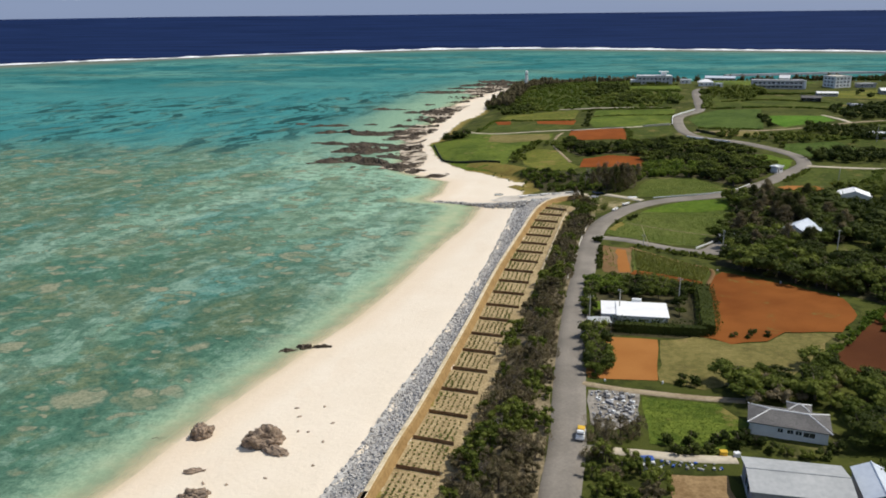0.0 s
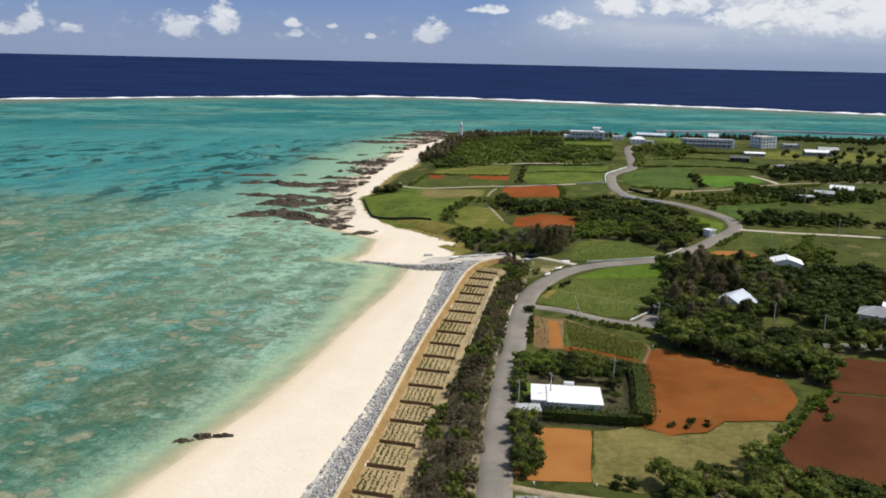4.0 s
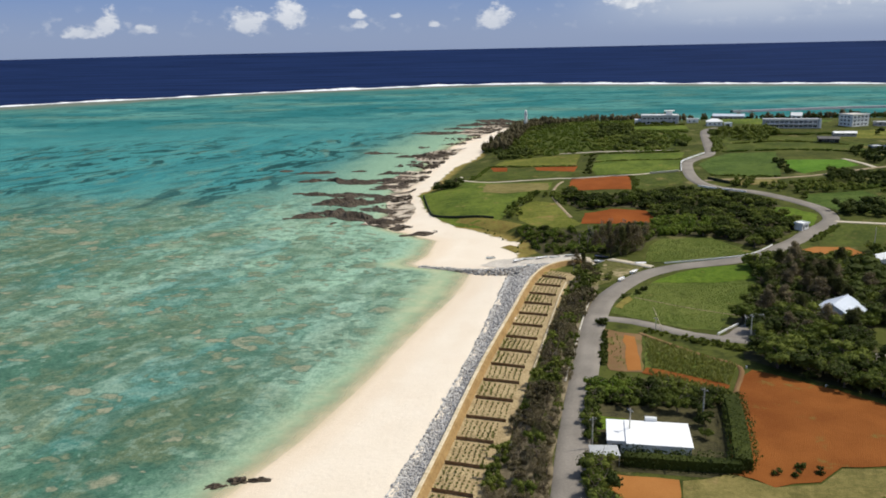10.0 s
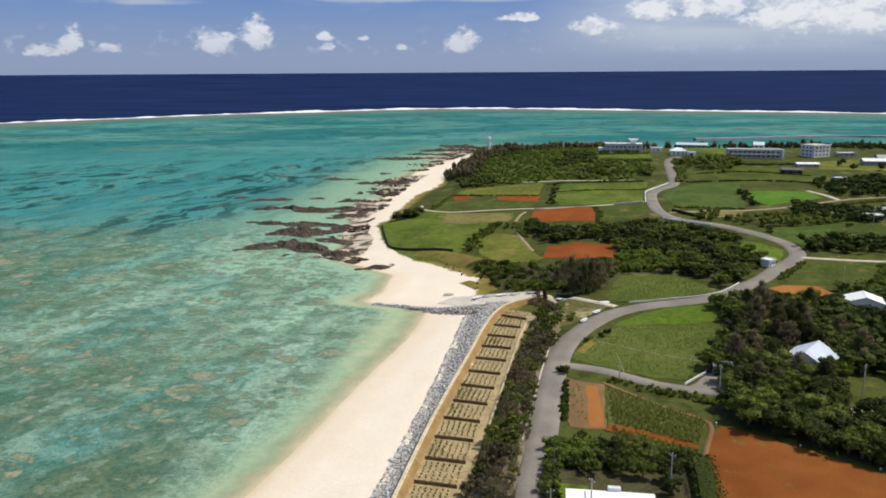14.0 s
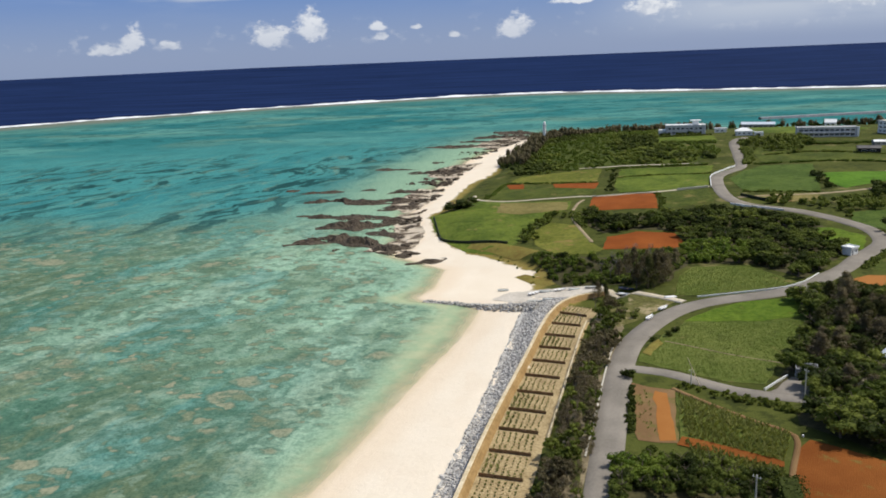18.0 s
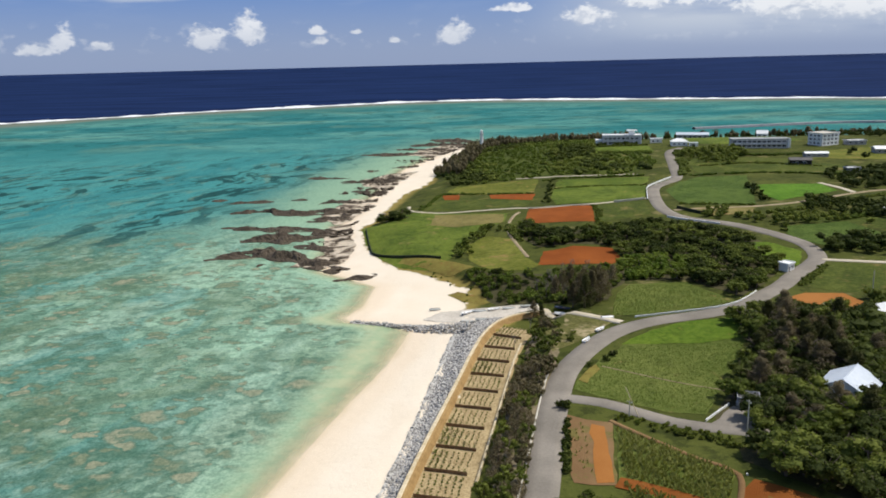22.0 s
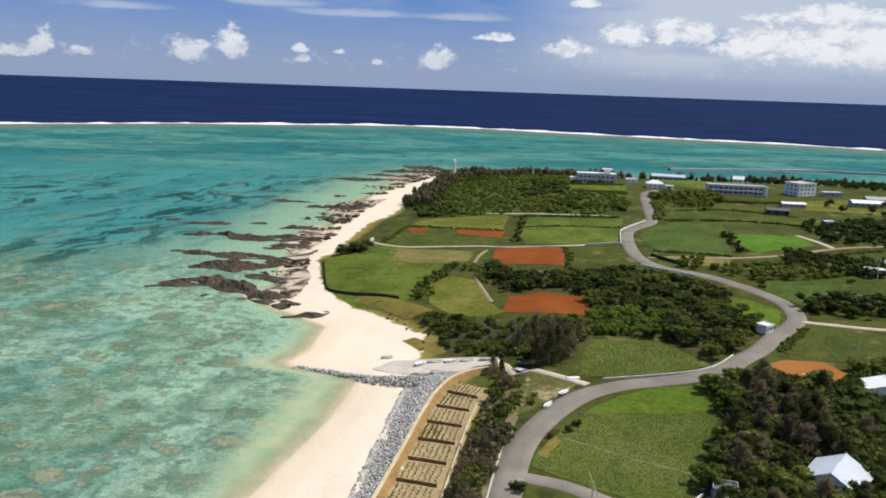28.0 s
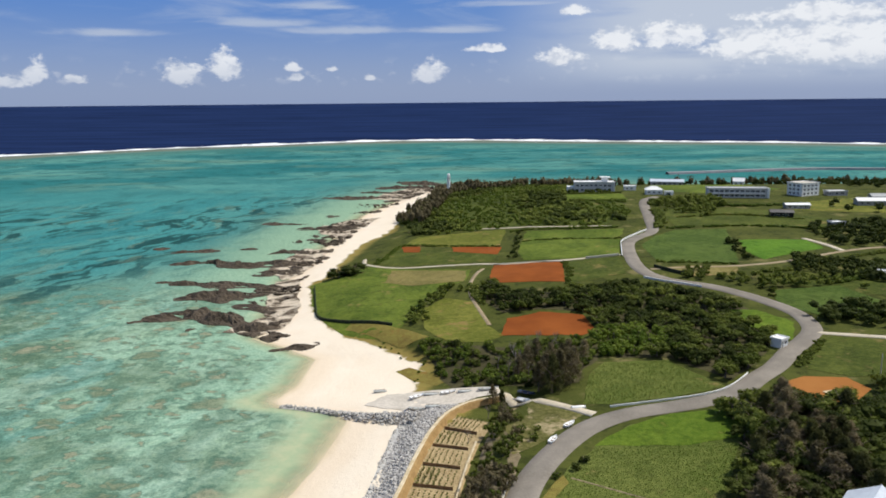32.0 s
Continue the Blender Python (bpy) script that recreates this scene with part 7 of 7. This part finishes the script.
# ---- vehicles, boats, poles, clutter ----
TYRE = speckled("black_rubber", (0.012, 0.012, 0.012), (0.03, 0.03, 0.03), 1, 6, 0.9)
CAR_WHITE = speckled("white_car_paint", (0.74, 0.74, 0.73), (0.82, 0.82, 0.81), 0.4, 3, 0.3, spec=0.5)
YELLOW = speckled("yellow_tarpaulin", (0.62, 0.36, 0.03), (0.75, 0.48, 0.06), 0.8, 4, 0.7)
BLUE = speckled("blue_tarpaulin", (0.03, 0.08, 0.30), (0.07, 0.14, 0.42), 0.8, 4, 0.6)
BOAT_GREY = speckled("faded_boat_paint", (0.32, 0.34, 0.33), (0.62, 0.62, 0.58), 0.5, 3, 0.6)
BOAT_DARK = speckled("dark_boat_paint", (0.02, 0.03, 0.06), (0.06, 0.08, 0.13), 0.5, 3, 0.6)


def loft(sections, mat, name, cap=True):
    """A closed skin through rings of equal length."""
    k = len(sections[0])
    verts = [v for s in sections for v in s]
    faces = [(i * k + j, i * k + (j + 1) % k, (i + 1) * k + (j + 1) % k, (i + 1) * k + j) for i in range(len(sections) - 1) for j in range(k)]
    if cap:
        faces += [tuple(range(k))[::-1], tuple(range((len(sections) - 1) * k, len(sections) * k))]
    return mesh_of(name, verts, faces, mat)


def vehicle(name, label, x, y, turn, L=3.4, W=1.5, H=1.75, cargo=False, group=""):
    """Faces its own +x."""
    ob = thing(name, label, "car", group, x, y, gz(x, y) + 0.2, turn)
    w = W / 2
    prof = ((-L / 2, 0.35, 0.62), (-L / 2 + 0.05, 0.30, 0.95), (L / 2 - 0.25, 0.30, 0.95), (L / 2, 0.38, 0.75))
    rings = []
    for u, lo, hi in prof:
        rings.append([(u, -w + 0.06, lo), (u, w - 0.06, lo), (u, w, (lo + hi) / 2), (u, w - 0.05, hi), (u, -w + 0.05, hi), (u, -w, (lo + hi) / 2)])
    hang("body", loft(rings, CAR_WHITE, "body"), ob)
    a, b = (L * 0.08, L / 2 - 0.12) if cargo else (-L / 2 + 0.12, L / 2 - 0.65)
    cab = [[(u, -v, z) for v, z in ((w - 0.08, 0.94), (-w + 0.08, 0.94), (-w + 0.2, zt), (w - 0.2, zt))] for u, zt in ((a, 0.96), (a + 0.22, H), (b - 0.45, H), (b, 0.97))]
    hang("cabin", loft(cab, CAR_WHITE, "cabin"), ob)
    part("windscreen", boxed(b - 0.19, 0, 1.34, 0.05, W - 0.45, 0.45), GLASS, ob, "dark windscreen")
    for sy in (-1, 1):
        part("side_window", boxed((a + b) / 2 - 0.1, sy * (w - 0.135), 1.32, (b - a) * 0.6, 0.04, 0.36), GLASS, ob)
        part("headlight", boxed(L / 2 - 0.06, sy * (w - 0.25), 0.68, 0.08, 0.28, 0.14), WHITE, ob)
        for sx in (-1, 1):
            t = part("wheel", tube(bmesh.new(), (sx * L * 0.31, sy * (w - 0.2), 0.27), (sx * L * 0.31, sy * (w + 0.01), 0.27), 0.28, 0.28, 14), TYRE, ob)
            part("rim", tube(bmesh.new(), (sx * L * 0.31, sy * (w - 0.02), 0.27), (sx * L * 0.31, sy * (w + 0.025), 0.27), 0.16, 0.14, 10), GREY_WALL, t)
    part("rear_window", boxed(a + 0.1, 0, 1.34, 0.04, W - 0.5, 0.4), GLASS, ob)
    for sy in (-1, 1):
        part("tail_light", boxed(-L / 2 - 0.005, sy * (w - 0.18), 0.72, 0.03, 0.2, 0.14), RED_FINE, ob)
    if cargo:
        part("cargo_bed", boxed(-L * 0.22, 0, 1.0, L * 0.5, W - 0.06, 0.3, 0.03), CAR_WHITE, ob)
        part("load", boxed(-L * 0.22, 0, 1.35, L * 0.42, W - 0.2, 0.6, 0.12), YELLOW, ob, "yellow covered load")
    return ob


vehicle("pickup_truck", "small white truck with a yellow load on the road", 10.7, 130.6, -98, 3.5, 1.55, 1.8, True)


def boat(label, x, y, turn, L, W, mat, flip=False, group="beached boats"):
    ob = thing("rowing_boat", label, "boat", group, x, y, gz(x, y) + 0.14, turn)
    rings, inner = [], []
    for f in np.linspace(0, 1, 9):
        u = (f - 0.5) * L
        w = W / 2 * (0.72 + 0.28 * math.sin(math.pi * min(1, f * 1.25))) * (1 - max(0, (f - 0.55) / 0.45) ** 2.2 * 0.96)
        lift = 0.28 * max(0, f - 0.5) ** 2 * 4
        top = 0.62 + lift * 0.9
        rings.append([(u, -w, top), (u, -w * 0.86, 0.3 + lift * 0.5), (u, 0, 0.02 + lift), (u, w * 0.86, 0.3 + lift * 0.5), (u, w, top), (u, w * 0.8, top - 0.02), (u, 0, 0.2 + lift), (u, -w * 0.8, top - 0.02)])
    hull = hang("hull", loft(rings, mat, "hull"), ob)
    if flip:
        hull.matrix_basis = pose(0, 0, 0.75, 180, 0, 0)
        part("keel", boxed(0, 0, 0.76, L * 0.8, 0.08, 0.08), WOOD, ob)
    else:
        for f in (-0.25, 0.08):
            part("thwart", boxed(f * L, 0, 0.5, 0.25, W * 0.82, 0.05), WOOD, ob)
        part("transom", boxed(-L / 2 + 0.03, 0, 0.36, 0.06, W * 0.66, 0.5), mat, ob)
    return ob


for label, x, y, turn, L, W, mat, flip in (
        ("white open dinghy lying on the roadside verge", 35.4, 312.4, 62, 4.4, 1.7, CAR_WHITE, False), ("white open dinghy lying on the roadside verge", 40.6, 321.6, 50, 4.4, 1.7, CAR_WHITE, False), ("white overturned dinghy beside the sandy drive", 44.4, 333.0, 15, 4.2, 1.6, CAR_WHITE, True),
        ("white open boat drawn up on the landing", -0.6, 352.2, 35, 5.0, 1.7, CAR_WHITE, False), ("faded overturned boat on the landing", 3.6, 353.6, 5, 5.0, 1.5, BOAT_GREY, True), ("white open boat drawn up on the landing", 8.6, 353.8, 20, 4.6, 1.6, CAR_WHITE, False),
        ("pale overturned boat before the bushes", 13.6, 353.8, 8, 4.4, 1.5, BOAT_GREY, True), ("grey boat lying above the sea wall", 20.0, 353.6, 0, 5.2, 1.5, BOAT_GREY, False), ("faded boat lying beside the groin", -0.2, 343.2, -12, 5.0, 1.5, BOAT_GREY, False),
        ("faded boat lying beside the groin", 4.6, 343.8, 8, 4.8, 1.5, BOAT_GREY, True), ("weathered boat lying on rubble", -6.6, 340.4, 0, 4.2, 1.4, BOAT_GREY, True), ("dark boat tipped beside the groin", -3.0, 342.2, 70, 3.2, 1.3, BOAT_DARK, False),
        ("pale boat half buried in sand", -12.4, 358.6, 10, 4.0, 1.2, BOAT_GREY, True), ("white motor boat stored under casuarinas", 29.6, 345.6, -20, 5.4, 2.0, CAR_WHITE, False), ("white motor boat stored under casuarinas", 31.6, 342.8, -25, 5.2, 2.0, CAR_WHITE, False),
        ("dark blue boat stored under casuarinas", 31.4, 347.6, -25, 5.4, 1.9, BOAT_DARK, False)):
    boat(label, x, y, turn, L, W, mat, flip)


def utility_pole(x, y, h, turn=0.0, arms=1, label="grey concrete utility pole beside the lane"):
    ob = thing("utility_pole", label, "utility pole", "utility poles", x, y, None, turn)
    part("shaft", tube(bmesh.new(), (0, 0, -0.5), (0, 0, h), 0.17, 0.11, 10), CONCRETE, ob)
    for i in range(arms):
        arm = part("cross_arm", boxed(0, 0, h - 0.5 - 0.8 * i, 1.6, 0.1, 0.1), GREY_WALL, ob)
        for u in (-0.65, 0, 0.65):
            part("insulator", tube(bmesh.new(), (u, 0, h - 0.45 - 0.8 * i), (u, 0, h - 0.2 - 0.8 * i), 0.06, 0.05, 6), WHITE, arm)
    return ob


for x, y, h in ((62.4, 250.4, 8.5), (106, 236.6, 9), (97, 250, 8.5), (131, 346, 9), (171.5, 374, 9), (186, 447, 9.5), (40.7, 203.4, 7.5), (24.0, 192.2, 7.6), (16.4, 189, 7), (39.3, 261.2, 4.2)):
    utility_pole(x, y, h, random.Random(x).uniform(0, 180))
prop = thing("guy_pole", "leaning pale guy pole at the field's edge", "pole", "", 40.6, 262.2, None)
part("shaft", tube(bmesh.new(), (0.9, -1.0, -0.2), (-1.9, 1.6, 6.4), 0.10, 0.07, 8), WALL_TOP, prop)

# wire between the roadside poles
def wire(a, b, sag):
    pts = []
    for f in np.linspace(0, 1, 9):
        pts.append((a[0] + (b[0] - a[0]) * f, a[1] + (b[1] - a[1]) * f, a[2] + (b[2] - a[2]) * f - sag * 4 * f * (1 - f)))
    bm = bmesh.new()
    for p, q in zip(pts, pts[1:]):
        tube(bm, p, q, 0.02, 0.02, 4)
    me = bpy.data.meshes.new("power_line")
    bm.to_mesh(me)
    bm.free()
    me.materials.append(TYRE)
    return tagged(new("power_line", me), "thin dark overhead power line", "cable", kind="structure")


wire((16.4, 189, gz(16.4, 189) + 6.6), (24.0, 192.2, gz(24, 192.2) + 7.2), 0.3)
wire((24.0, 192.2, gz(24, 192.2) + 7.2), (40.7, 203.4, gz(40.7, 203.4) + 7.1), 0.4)
wire((62.4, 250.4, gz(62.4, 250.4) + 8.1), (97, 250, gz(97, 250) + 8.1), 0.7)
wire((62.4, 250.4, gz(62.4, 250.4) + 8.1), (106, 236.6, gz(106, 236.6) + 8.5), 0.8)

# stone yard beside the road
YARD_GREY = speckled("dusty_grey_gravel", (0.13, 0.115, 0.095), (0.36, 0.325, 0.275), 0.3, 1.6, 0.95, 0.1)
STRAW_YARD = speckled("brown_straw_yard", (0.16, 0.095, 0.040), (0.36, 0.245, 0.120), 0.25, 1.5, 0.95, 0.1)
yr = random.Random(9)
field("stone_yard", "bare gravel yard strewn with cut stones", ((13.4, 150), (23.4, 150.4), (22, 138), (17, 134.5), (12.8, 135.5)), YARD_GREY, 81, 0.1, "yard")
for i in range(190):
    x, y = yr.uniform(13.6, 22.4), yr.uniform(137.0, 149.6)
    if x < 17 and 140 < y < 147 and yr.random() < 0.6:
        continue
    bm = bmesh.new()
    s = yr.uniform(0.3, 0.85)
    box(bm, 0, 0, s * 0.3, s, s * yr.uniform(0.4, 0.9), s * yr.uniform(0.5, 0.9), 0.03)
    me = bpy.data.meshes.new("stone_block")
    bm.to_mesh(me)
    bm.free()
    me.materials.append(WHITE if yr.random() < 0.16 else yr.choice((STONE, GREY_WALL, GREY_WALL, ROOF_GREY)))
    ob = new("stone_block", me)
    ob.matrix_world = pose(x, y, gz(x, y) + 0.08, yr.uniform(-8, 8), yr.uniform(-8, 8), yr.uniform(0, 180))
    tagged(ob, "cut grey and white stone block lying in the yard", "stone block", "yard stones")


def crate(name, label, x, y, sx, sy, h, mat, turn, cat):
    ob = thing(name, label, cat, "", x, y, None, turn)
    part("body", boxed(0, 0, h / 2, sx, sy, h, 0.06), mat, ob)
    part("lid", boxed(0, 0, h + 0.04, sx * 1.04, sy * 1.04, 0.08, 0.02), mat, ob)
    return ob


crate("storage_box", "white plastic storage box among shrubs", 20.6, 121.2, 1.3, 1.1, 1.0, WHITE, 10, "box")
crate("water_tank", "orange plastic tank beside the lane", 35.0, 126.9, 1.2, 1.0, 0.8, YELLOW, 0, "tank")
crate("tarpaulin_heap", "blue tarpaulin over a low heap", 21.4, 124.0, 2.6, 1.4, 0.5, BLUE, 5, "tarpaulin")
crate("storage_box", "white box beside the shed", 37.2, 126.6, 1.0, 0.8, 0.8, WHITE, 20, "box")
for i in range(26):
    x, y = yr.uniform(22, 34), yr.uniform(121.6, 124.2)
    bm = bmesh.new()
    s = yr.uniform(0.25, 0.7)
    box(bm, 0, 0, s * 0.3, s, s * 0.7, s * 0.6, 0.03)
    me = bpy.data.meshes.new("scrap")
    bm.to_mesh(me)
    bm.free()
    me.materials.append(yr.choice((WHITE, STONE, STONE, BLUE, GREY_WALL)))
    ob = new("scrap", me)
    ob.matrix_world = pose(x, y, gz(x, y) + 0.02, 0, 0, yr.uniform(0, 180))
    tagged(ob, "scrap block lying beside the lane", "scrap", "lane scrap")
for x, y in ((47.2, 207.4), (57.2, 233.2), (84, 211.5), (72, 221.8), (17.2, 154.6), (29, 154.6)):
    bm = bmesh.new()
    box(bm, 0, 0, 0.25, 0.35, 0.3, 0.5, 0.04)
    me = bpy.data.meshes.new("marker_stone")
    bm.to_mesh(me)
    bm.free()
    me.materials.append(WHITE)
    ob = new("marker_stone", me)
    ob.matrix_world = pose(x, y, gz(x, y) + 0.05, 0, 0, 20)
    tagged(ob, "white boundary stone at the field's corner", "marker", "field markers")
field("yard", "bare straw-coloured yard beside the shed", ((24.5, 119.5), (34.5, 120.5), (33.5, 104), (24.5, 104)), STRAW_YARD, 82, 0.1, "yard")
field("bare_soil", "orange bare soil patch at the field's edge", ((30.5, 284), (33.5, 291), (36, 294), (36.5, 291), (33.5, 285), (32, 281.5)), GRASS_RUST, 83, 0.25)
field("lawn", "small green lawn beside the white-roofed house", ((18.5, 197.5), (25.5, 198.5), (25, 203), (18.5, 204)), GRASS_BRIGHT, 84, 0.12)
field("dry_bank", "orange-brown fringe of dead grass above the beach", ((-33, 422), (-20, 410), (-9, 398), (1, 401), (-8, 410), (-19, 419), (-31, 427)), GRASS_RUST, 87, 0.2, "bank")
field("bare_yard", "pale bare yard among the grove", ((74, 262), (80, 266), (86, 260), (80, 256)), CHALK, 85, 0.12)
field("sand_mound", "heap of pale sand on the orange plot", ((113, 340.5), (116.5, 341.6), (118.5, 340), (117, 337.8), (114, 338)), WALL_TOP, 86, 0.35)
